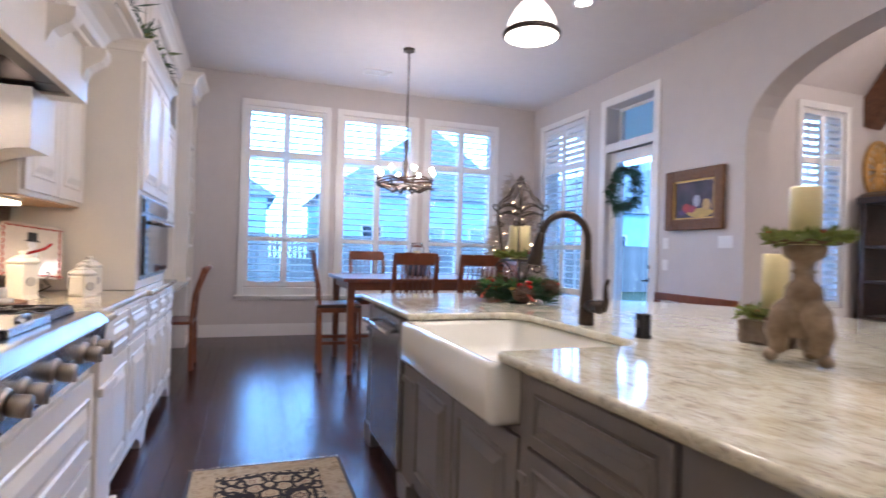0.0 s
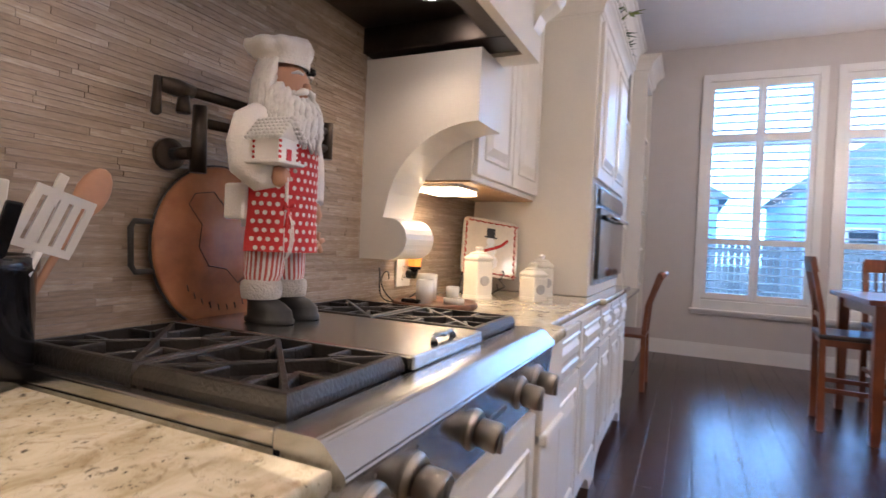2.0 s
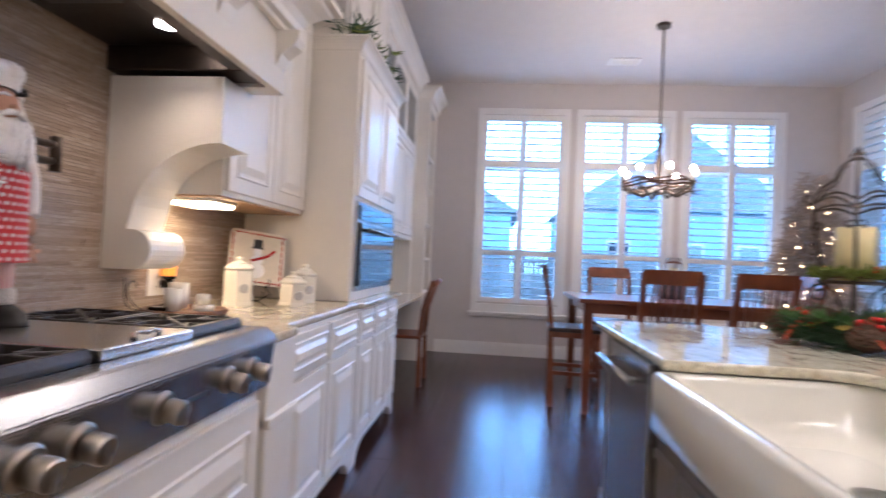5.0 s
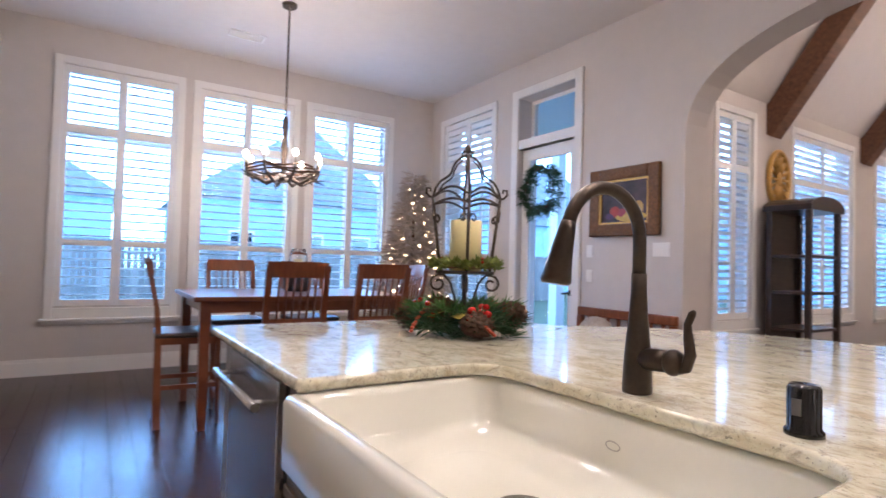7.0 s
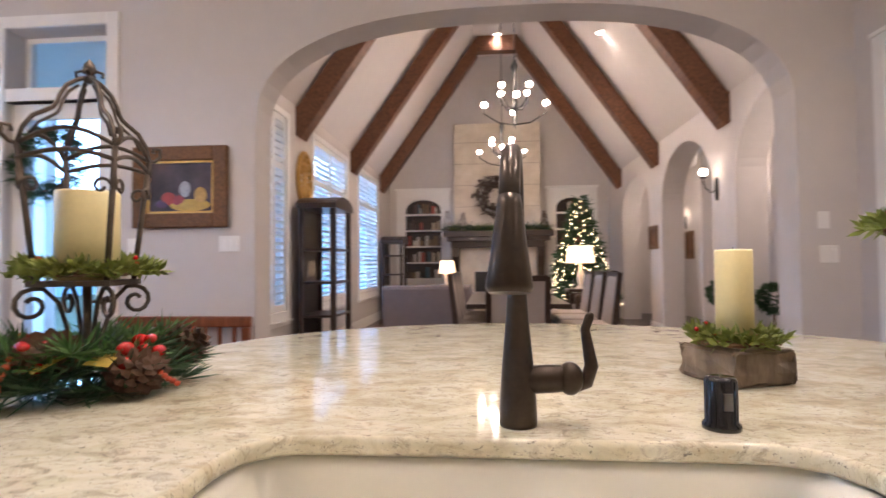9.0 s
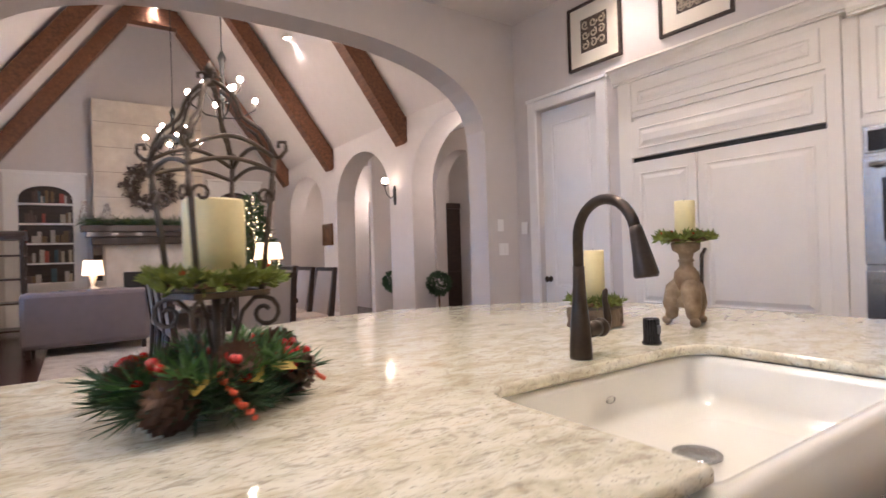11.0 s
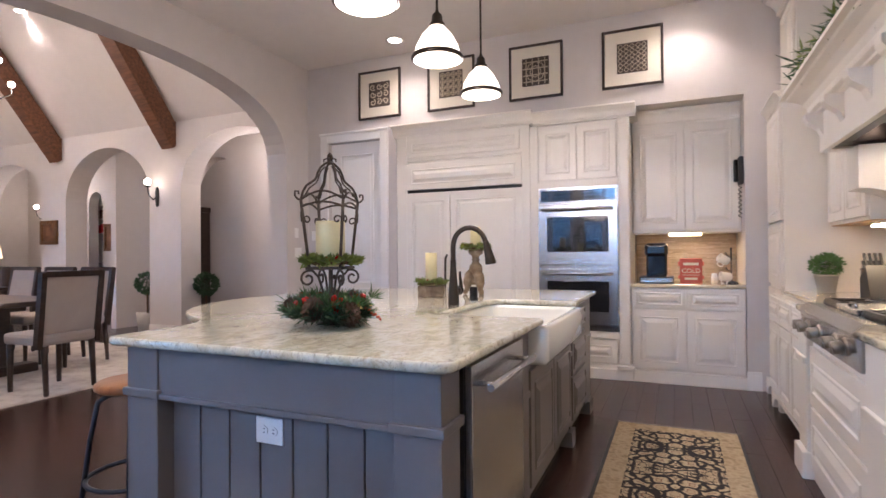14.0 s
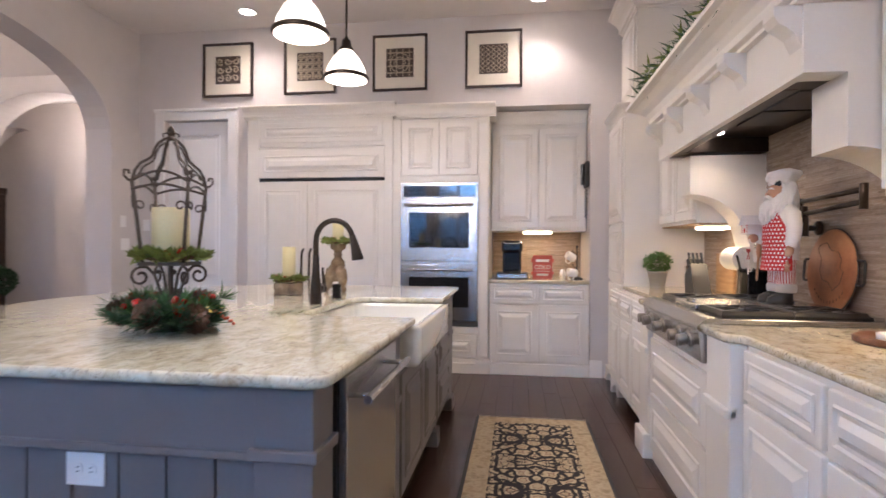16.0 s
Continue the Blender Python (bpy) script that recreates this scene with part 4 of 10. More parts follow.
def hood():
    e = thing("range_hood", (0, 2.945, 1.07), "cream painted mantel hood with corbels over the rangetop", "range hood")
    Y0, Y1, X1, Z0 = 2.06, 3.83, 0.10, 1.765
    k = B((XL + 0.002, X1, Y0, Y1, Z0 + 0.28, 2.05), (X1 - 0.03, X1, Y0, Y1, Z0, Z0 + 0.28), (XL + 0.002, X1 - 0.03, Y0, Y0 + 0.10, Z0, Z0 + 0.28), (XL + 0.002, X1 - 0.03, Y1 - 0.10, Y1, Z0, Z0 + 0.28))
    part("apron", k, M_CAB, e)
    k = bmesh.new()
    prism(k, [(XL + 0.002, 2.13), (0.0, 2.13), (-0.12, 2.60), (-0.20, 3.0), (-0.22, ZC - 0.004), (XL + 0.002, ZC - 0.004)], Y0 + 0.12, Y1 - 0.12, "y")
    part("chimney", k, M_CAB, e)
    k = bmesh.new()
    moulded(k, [(XL + 0.002, X1 + 0.19 * o, Y0 - 0.095 * o, Y1 + 0.095 * o, 1.985 + 0.145 * t) for o, t in COVE])
    part("mantel_shelf", k, M_CAB, e)
    for yc in (2.11, 2.53, 2.945, 3.36, 3.78):
        k = bmesh.new()
        pts = [(X1, 1.985), (X1 + 0.085, 1.985), (X1 + 0.085, 1.955), (X1 + 0.07, 1.93), (X1 + 0.045, 1.915), (X1 + 0.02, 1.895), (X1, 1.85)]
        prism(k, pts, yc - 0.04, yc + 0.04, "y")
        part("corbel", k, M_CAB, e)
    # liner
    part("liner", B((XL + 0.01, X1 - 0.03, Y0 + 0.10, Y1 - 0.10, Z0 + 0.10, Z0 + 0.115), (XL + 0.01, X1 - 0.031, Y0 + 0.101, Y0 + 0.24, Z0 + 0.012, Z0 + 0.10), (XL + 0.01, X1 - 0.031, Y1 - 0.24, Y1 - 0.101, Z0 + 0.012, Z0 + 0.10), (X1 - 0.10, X1 - 0.031, Y0 + 0.24, Y1 - 0.24, Z0 + 0.012, Z0 + 0.10), bev=0.004), M_BRONZE, e, "dark bronze hood liner")
    for yc in (2.45, 3.42):
        k = bmesh.new()
        lathe(k, [(0.0, 0), (0.035, 0), (0.035, 0.008), (0.0, 0.008)], -0.12, yc, Z0 + 0.09, 16)
        part("hood_lamp", k, M_CANLIGHT, e)
    part("filter", B((XL + 0.08, -0.16, 2.62, 2.93, Z0 + 0.092, Z0 + 0.1), (XL + 0.08, -0.16, 2.96, 3.27, Z0 + 0.092, Z0 + 0.1)), M_DARKSTEEL, e)
    part("display", B((-0.1, -0.03, 2.88, 2.97, Z0 + 0.088, Z0 + 0.0945)), material("blue_display", (0.02, 0.05, 0.3), 0.3, emit=(0.1, 0.25, 1), power=1.5), e)
    # scrolled side wings
    for y0, y1 in ((2.06, 2.27), (3.62, 3.83)):
        arc = []
        for i in range(13):
            th = radians(90 * i / 12)
            arc.append((-0.36 + 0.33 * (1 - math.cos(th)), 1.22 + 0.31 * math.sin(th)))
        scroll = []
        for i in range(15):
            th = radians(-90 + 210 * i / 14)
            scroll.append((-0.345 + 0.072 * math.cos(th), 1.142 + 0.072 * math.sin(th)))
        pts = [(XL + 0.002, 1.07)] + scroll[:-2] + [(-0.37, 1.215)] + arc[1:] + [(-0.03, 1.53), (-0.03, Z0), (XL + 0.002, Z0)]
        k = bmesh.new()
        prism(k, pts, y0, y1, "y")
        part("wing", k, M_CAB, e)


hood()


def upper_cab(y0, y1, name="upper_cabinet"):
    e = thing(name, (-0.3, (y0 + y1) / 2, 1.37), "cream upper cabinet with raised-panel doors", "cabinet")
    part("body", B((XL + 0.002, -0.135, y0, y1, 1.37, 2.46), bev=0.002), M_CAB, e)
    part("light_rail", B((XL + 0.02, -0.14, y0 + 0.005, y1 - 0.005, 1.362, 1.369)), M_BEECH, e)
    m = (y0 + y1) / 2
    for a, b in ((y0 + 0.012, m - 0.006), (m + 0.006, y1 - 0.012)):
        cab_front("door", e, a, b, 1.39, 2.42, -0.135, 1, "x", M_CAB)
    k = bmesh.new()
    crown_y(k, y0, y1, -0.135, 2.46, 2.58, 0.08, 0.3)
    part("crown", k, M_CAB, e)


upper_cab(3.835, 4.695)
upper_cab(1.215, 2.055)


def under_light(y):
    e = thing("under_cabinet_light", (-0.3, y, 1.33), "lit under-cabinet light bar", "light")
    part("housing", B((-0.38, -0.2, y - 0.1, y + 0.1, 1.348, 1.362), bev=0.003), M_TRIM, e)
    part("diffuser", B((-0.375, -0.205, y - 0.095, y + 0.095, 1.33, 1.348), bev=0.004), M_LED, e)


under_light(3.98)
under_light(1.9)
e = thing("under_cabinet_light", (0.8, 0.1, 1.34), "lit under-cabinet light bar over the coffee counter", "light")
part("diffuser", B((0.66, 0.94, 0.1, 0.2, 1.345, 1.369), bev=0.004), M_LED, e)


def tall_cab(y0, y1, microwave, oy):
    xf = 0.15
    e = thing("tall_cabinet", (-0.1, (y0 + y1) / 2, 0.9), "tall cream cabinet tower with glazed top doors and crown", "cabinet")
    part("body", B((XL + 0.002, xf, y0, y1, 0.902 if microwave else 0.12, 2.30), bev=0.003), M_CAB, e)
    k = bmesh.new()
    crown_y(k, y0, y1, xf, 2.28, 2.37, 0.06, 0.6, 0.5)
    part("cornice", k, M_CAB, e)
    part("upper_body", B((XL + 0.002, xf - 0.1, y0 + 0.04, y1 - 0.04, 2.37, 3.16), bev=0.003), M_CAB, e)
    k = bmesh.new()
    crown_y(k, y0 + 0.04, y1 - 0.04, xf - 0.1, 3.14, 3.32, 0.13, 0.5, 0.8)
    part("crown", k, M_CAB, e)
    m = (y0 + y1) / 2
    if microwave:
        for a, b in ((y0 + 0.04, m - 0.005), (m + 0.005, y1 - 0.04)):
            cab_front("door", e, a, b, 1.49, 2.26, xf, 1, "x", M_CAB)
            cab_front("door", e, a + 0.03, b - 0.03, 2.42, 3.1, xf - 0.1, 1, "x", M_CAB)
    else:
        k = bmesh.new()
        bracket_base(k, y0, y1, xf - 0.03, xf + 0.04)
        part("bracket_base", k, M_CAB, e)
        cab_front("door", e, y0 + 0.03, y1 - 0.03, 1.42, 2.26, xf, 1, "x", M_CAB)
        cab_front("door", e, y0 + 0.03, y1 - 0.03, 0.93, 1.40, xf, 1, "x", M_CAB)
        cab_front("door", e, y0 + 0.03, y1 - 0.03, 0.15, 0.90, xf, 1, "x", M_CAB)
        cab_front("door", e, y0 + 0.07, y1 - 0.07, 2.42, 3.1, xf - 0.1, 1, "x", M_CAB)


tall_cab(4.705, 5.83, True, 0)
tall_cab(0.56, 1.21, False, 0)


def microwave():
    e = thing("microwave", (0.15, 5.27, 0.96), "built-in stainless microwave with dark glass door", "microwave")
    part("trim", B((0.15, 0.165, 4.765, 5.77, 0.955, 1.465), bev=0.003), M_STEEL, e)
    part("door", B((0.165, 0.185, 4.79, 5.745, 0.985, 1.345), bev=0.004), M_OVENGLASS, e)
    part("control_strip", B((0.165, 0.18, 4.79, 5.745, 1.365, 1.445), bev=0.003), M_OVENGLASS, e)
    k = bmesh.new()
    tube(k, [(0.215, 4.86, 1.31), (0.215, 5.68, 1.31)], 0.011, 10)
    for y in (4.9, 5.64):
        tube(k, [(0.185, y, 1.31), (0.215, y, 1.31)], 0.008, 8)
    part("handle", k, M_STEEL, e)


microwave()


# desk and bookcase run beyond the tower
def desk_run():
    e = thing("desk_cabinet", (-0.1, 6.1, 0), "cream drawer cabinet under the built-in desk", "cabinet")
    part("body", B((XL + 0.002, 0.1, 5.84, 6.3, 0.0, 0.72)), M_CAB, e)
    for z0, z1 in ((0.1, 0.29), (0.3, 0.49), (0.5, 0.69)):
        cab_front("drawer", e, 5.86, 6.28, z0, z1, 0.1, 1, "x", M_CAB, frame=0.03)
    solo("built_in_desk", B((XL + 0.002, 0.14, 5.845, 7.85, 0.722, 0.755), bev=0.006), M_GRANITE2, "granite-topped built-in desk with a laptop on it", "desk")
    e = thing("hutch", (-0.2, 6.8, 1.3), "cream open hutch over the desk with shelves and glazed top doors", "cabinet")
    x1 = -0.02
    part("body", B((XL + 0.002, x1, 5.84, 5.90, 0.757, 3.05), (XL + 0.002, x1, 7.79, 7.85, 0.757, 3.05), (XL + 0.002, XL + 0.02, 5.90, 7.79, 0.757, 3.05), (XL + 0.02, x1, 5.90, 7.79, 1.36, 1.40), (XL + 0.02, x1, 5.90, 7.79, 2.30, 2.36), (XL + 0.02, x1, 5.90, 7.79, 3.0, 3.05), bev=0.002), M_CAB, e)
    for z in (1.68, 1.98):
        part("shelf", B((XL + 0.02, x1 - 0.02, 5.90, 6.55, z, z + 0.02)), M_CAB, e)
    for a, b in ((6.56, 7.17), (7.18, 7.78)):
        cab_front("door", e, a, b, 1.41, 2.29, x1 - 0.02, 1, "x", M_CAB)
    for a, b in ((5.91, 6.52), (6.53, 7.15), (7.16, 7.78)):
        k = B((x1 - 0.02, x1, a, a + 0.05, 2.37, 2.99), (x1 - 0.02, x1, b - 0.05, b, 2.37, 2.99), (x1 - 0.02, x1, a + 0.05, b - 0.05, 2.37, 2.42), (x1 - 0.02, x1, a + 0.05, b - 0.05, 2.94, 2.99), bev=0.002)
        d = part("glass_door", k, M_CAB, e)
        part("pane", B((x1 - 0.014, x1 - 0.010, a + 0.05, b - 0.05, 2.42, 2.94)), M_GLASS, d)
    k = bmesh.new()
    crown_y(k, 5.84, 7.85, x1, 3.03, 3.2, 0.12, 0.4)
    part("crown", k, M_CAB, e)
    e = thing("bookcase", (-0.1, 8.2, 0), "tall cream bookcase with crown and open shelves", "bookcase")
    y0, y1, xb = 7.87, 8.56, 0.12
    part("body", B((XL + 0.002, xb, y0, y0 + 0.05, 0, 3.0), (XL + 0.002, xb, y1 - 0.05, y1, 0, 3.0), (XL + 0.002, XL + 0.02, y0 + 0.05, y1 - 0.05, 0, 3.0), (XL + 0.02, xb, y0 + 0.05, y1 - 0.05, 2.9, 3.0), (XL + 0.02, xb, y0 + 0.05, y1 - 0.05, 0, 0.12), bev=0.003), M_CAB, e)
    for z in (0.75, 1.15, 1.55, 1.95, 2.35):
        part("shelf", B((XL + 0.02, xb - 0.02, y0 + 0.05, y1 - 0.05, z, z + 0.025)), M_CAB, e)
    k = bmesh.new()
    crown_y(k, y0, y1, xb, 2.97, 3.14, 0.12, 0.5, 0.4)
    part("crown", k, M_CAB, e)


desk_run()


# ---- island ----
def island():
    e = thing("kitchen_island", (2.1, 3.2, 0), "grey painted kitchen island with panelled ends, posts and bracket feet", "kitchen island")
    XI = 1.50
    part("body", B((XI, 2.70, 1.63, 2.50, 0.1, 0.866), (XI, 2.70, 3.45, 3.64, 0.1, 0.866), (XI, 2.70, 2.50, 3.45, 0.1, 0.688), (2.022, 2.70, 2.50, 3.45, 0.688, 0.866), (2.1, 2.70, 3.64, 4.30, 0.1, 0.866), (XI + 0.05, 2.65, 1.69, 4.3, 0.0, 0.1)), M_GREY, e)
    for y0, y1 in ((2.48, 2.965), (2.975, 3.46)):
        cab_front("door", e, y0, y1, 0.14, 0.665, XI, -1, "x", M_GREY)
    for z0, z1 in ((0.14, 0.41), (0.42, 0.655), (0.665, 0.85)):
        cab_front("drawer", e, 1.90, 2.42, z0, z1, XI, -1, "x", M_GREY, frame=0.035)
    for y0, y1 in ((1.63, 1.89), (2.43, 2.475), (3.465, 3.64)):
        part("stile", B((XI - 0.012, XI, y0, y1, 0.1, 0.866), (XI - 0.02, XI, y0, y1, 0.55, 0.58), bev=0.003), M_GREY, e)
    for y0, y1 in ((1.63, 1.77), (2.40, 2.50), (3.50, 3.64)):
        k = bmesh.new()
        prism(k, [(y0, 0), (y1, 0), (y1 + 0.03, 0.10), (y0 - 0.0, 0.10)], XI - 0.03, XI + 0.06, "x")
        part("bracket_foot", k, M_GREY, e)
    # end towards the breakfast table: corner posts, frieze, boarded panel
    YE = 4.44
    for x0, x1 in ((1.485, 1.64), (2.62, 2.78)):
        k = B((x0, x1, YE - 0.14, YE, 0.12, 0.866), (x0 - 0.012, x1 + 0.012, YE - 0.15, YE + 0.012, 0.675, 0.705), (x0 - 0.01, x1 + 0.01, YE - 0.15, YE + 0.01, 0, 0.12), bev=0.004)
        part("post", k, M_GREY, e)
    k = bmesh.new()
    pts = [(1.64, 0.866), (2.62, 0.866), (2.62, 0.69), (1.64, 0.69)]
    prism(k, pts, YE - 0.10, YE - 0.008, "y")
    part("frieze", k, M_GREY, e)
    w = 0.98 / 7
    for i in range(7):
        part("board", B((1.64 + i * w + 0.003, 1.64 + (i + 1) * w - 0.003, YE - 0.085, YE - 0.067, 0.1, 0.695), bev=0.003), M_GREY, e)
    part("backing", B((1.64, 2.62, YE - 0.11, YE - 0.088, 0.0, 0.69), (1.64, 2.62, YE - 0.088, YE - 0.02, 0.0, 0.1)), M_GREY, e)
    # Bead added so the frieze's lower edge catches light and shadow.
    part("moulding", B((1.64, 2.62, YE - 0.03, YE + 0.004, 0.672, 0.694), bev=0.006), M_GREY, e)
    part("side_return", B((1.50, 1.64, 4.27, YE - 0.14, 0.1, 0.866)), M_GREY, e)
    return e


island()


def outlet(name, c, axis, sign, w, h, label, duplex=True, n=1):
    e = thing(name, c, label, "outlet" if duplex else "light switch")
    x, y, z = c
    k = bmesh.new()
    if axis == "y":
        box(k, x - w / 2, x + w / 2, min(y, y + sign * 0.006), max(y, y + sign * 0.006), z - h / 2, z + h / 2, 0.002)
    else:
        box(k, min(x, x + sign * 0.006), max(x, x + sign * 0.006), y - w / 2, y + w / 2, z - h / 2, z + h / 2, 0.002)
    part("plate", k, M_TRIM, e)
    for i in range(n):
        o = (i - (n - 1) / 2) * (w / n)
        k = bmesh.new()
        if duplex:
            for s in (-1, 1):
                u = o + s * 0.02 if w > h else o
                zz = z if w > h else z + s * 0.02
                if axis == "y":
                    tube(k, [(x + u, y + sign * 0.006, zz), (x + u, y + sign * 0.0085, zz)], 0.0155, 16)
                else:
                    tube(k, [(x + sign * 0.006, y + u, zz), (x + sign * 0.0085, y + u, zz)], 0.0155, 16)
        else:
            if axis == "y":
                box(k, x + o - 0.016, x + o + 0.016, min(y, y + sign * 0.009), max(y, y + sign * 0.009), z - 0.033, z + 0.033, 0.002)
            else:
                box(k, min(x, x + sign * 0.009), max(x, x + sign * 0.009), y + o - 0.016, y + o + 0.016, z - 0.033, z + 0.033, 0.002)
        part("socket" if duplex else "rocker", k, M_TRIM, e)
    if duplex:
        for s in (-1, 1):
            k = bmesh.new()
            for q in (-0.006, 0.006):
                if axis == "y":
                    u, zz = (x + s * 0.02, z + q) if w > h else (x + q, z + s * 0.02)
                    box(k, u - (0.004 if w > h else 0.001), u + (0.004 if w > h else 0.001), y + sign * 0.0084, y + sign * 0.0092, zz - (0.001 if w > h else 0.004), zz + (0.001 if w > h else 0.004))
                else:
                    u, zz = y + q, z + s * 0.02
                    box(k, x + sign * 0.0084, x + sign * 0.0092, u - 0.001, u + 0.001, zz - 0.004, zz + 0.004)
            part("slot", k, M_BLKMATT, e)
    return e


outlet("power_outlet", (2.155, 4.373, 0.597), "y", 1, 0.115, 0.09, "white duplex outlet on the grey island end")
outlet("light_switch", (XW, 4.94, 1.34), "x", -1, 0.16, 0.115, "white triple rocker switch plate", False, 3)
outlet("light_switch", (XW, 5.70, 1.33), "x", -1, 0.075, 0.115, "white rocker switch by the garden door", False)
outlet("light_switch", (XW, 5.70, 1.10), "x", -1, 0.075, 0.115, "white blank switch plate by the garden door", False)
outlet("light_switch", (XW, 0.78, 1.45), "x", -1, 0.075, 0.115, "white rocker switch beside the arch", False)
outlet("light_switch", (XW, 0.75, 1.22), "x", -1, 0.12, 0.115, "white double rocker switch beside the arch", False, 2)
outlet("light_switch", (4.85, YF, 1.42), "y", 1, 0.075, 0.115, "white rocker switch by the pantry door", False)


def island_top():
    pts = [(1.445, 1.57), (2.35, 1.57)]
    for i in range(33):
        th = radians(-72 + 142 * i / 32)
        pts.append((2.56 + 1.06 * math.cos(th), 2.94 + (1.10 if th > 0 else 1.40) * math.sin(th)))
    pts += [(2.855, 4.06), (2.82, 4.12), (2.82, 4.50), (1.43, 4.50)]
    # sink notch on the aisle side
    pts += [(1.43, 3.41), (1.97, 3.41), (1.97, 2.53), (1.435, 2.53)]
    n = len(pts)
    r = [0.03, 0] + [0] * 33 + [0.02, 0.03, 0.04, 0.06, 0.012, 0.11, 0.11, 0.012]
    k = bmesh.new()
    slab(k, rounded(pts, r, 6), 0.868, 0.90, 0.009)
    solo("island_countertop", k, M_GRANITE, "polished cream and grey granite island top with a rounded bar end", "countertop")


island_top()


def sink():
    e = thing("farmhouse_sink", (1.7, 2.96, 0.69), "white fireclay farmhouse apron sink set in the island", "sink")
    X0, X1, Y0, Y1, Z0, Z1 = 1.405, 2.02, 2.505, 3.445, 0.69, 0.866
    k = bmesh.new()

    def ring(ins, z, r):
        p = rounded([(X0 + ins, Y0 + ins), (X1 - ins, Y0 + ins), (X1 - ins, Y1 - ins), (X0 + ins, Y1 - ins)], r, 6)
        return [k.verts.new((a, b, z)) for a, b in p]
    rings = [ring(0.012, Z0, 0.03), ring(0.0, Z0 + 0.02, 0.035), ring(0.0, Z1 - 0.015, 0.035), ring(0.008, Z1 - 0.002, 0.035), ring(0.02, Z1, 0.035), ring(0.038, Z1 - 0.004, 0.05), ring(0.045, Z1 - 0.02, 0.07), ring(0.058, Z0 + 0.07, 0.09), ring(0.09, Z0 + 0.04, 0.09), ring(0.16, Z0 + 0.03, 0.08)]
    for a, b in zip(rings, rings[1:]):
        for i in range(len(a)):
            k.faces.new((a[i], a[(i + 1) % len(a)], b[(i + 1) % len(a)], b[i])).smooth = True
    k.faces.new(rings[-1])
    k.faces.new(rings[0][::-1])
    bmesh.ops.recalc_face_normals(k, faces=k.faces[:])
    part("basin", k, M_CERAMIC, e)
    k = bmesh.new()
    lathe(k, [(0.0, 0), (0.055, 0), (0.055, 0.006), (0.04, 0.004), (0.0, 0.002)], 1.72, 2.97, Z0 + 0.031, 20)
    part("drain", k, M_STEEL, e)
    k = bmesh.new()
    tube(k, [(1.961, 2.97 + 0.018 * math.cos(t), 0.80 + 0.009 * math.sin(t)) for t in [2 * math.pi * i / 20 for i in range(20)]], 0.0012, 5, True)
    part("maker_mark", k, M_TERRA, e)


sink()


def dishwasher():
    e = thing("dishwasher", (1.49, 3.96, 0.1), "stainless steel dishwasher with a bar handle in the island", "dishwasher")
    part("body", B((1.49, 2.08, 3.65, 4.26, 0.1, 0.85)), M_BLKMATT, e)
    part("door", B((1.462, 1.489, 3.655, 4.255, 0.12, 0.845), bev=0.004), M_STEEL, e)
    k = bmesh.new()
    tube(k, [(1.41, 3.68, 0.775), (1.41, 4.23, 0.775)], 0.0125, 12)
    for y in (3.73, 4.18):
        tube(k, [(1.463, y, 0.775), (1.41, y, 0.775)], 0.009, 8)
    part("handle", k, M_STEEL, e)


dishwasher()


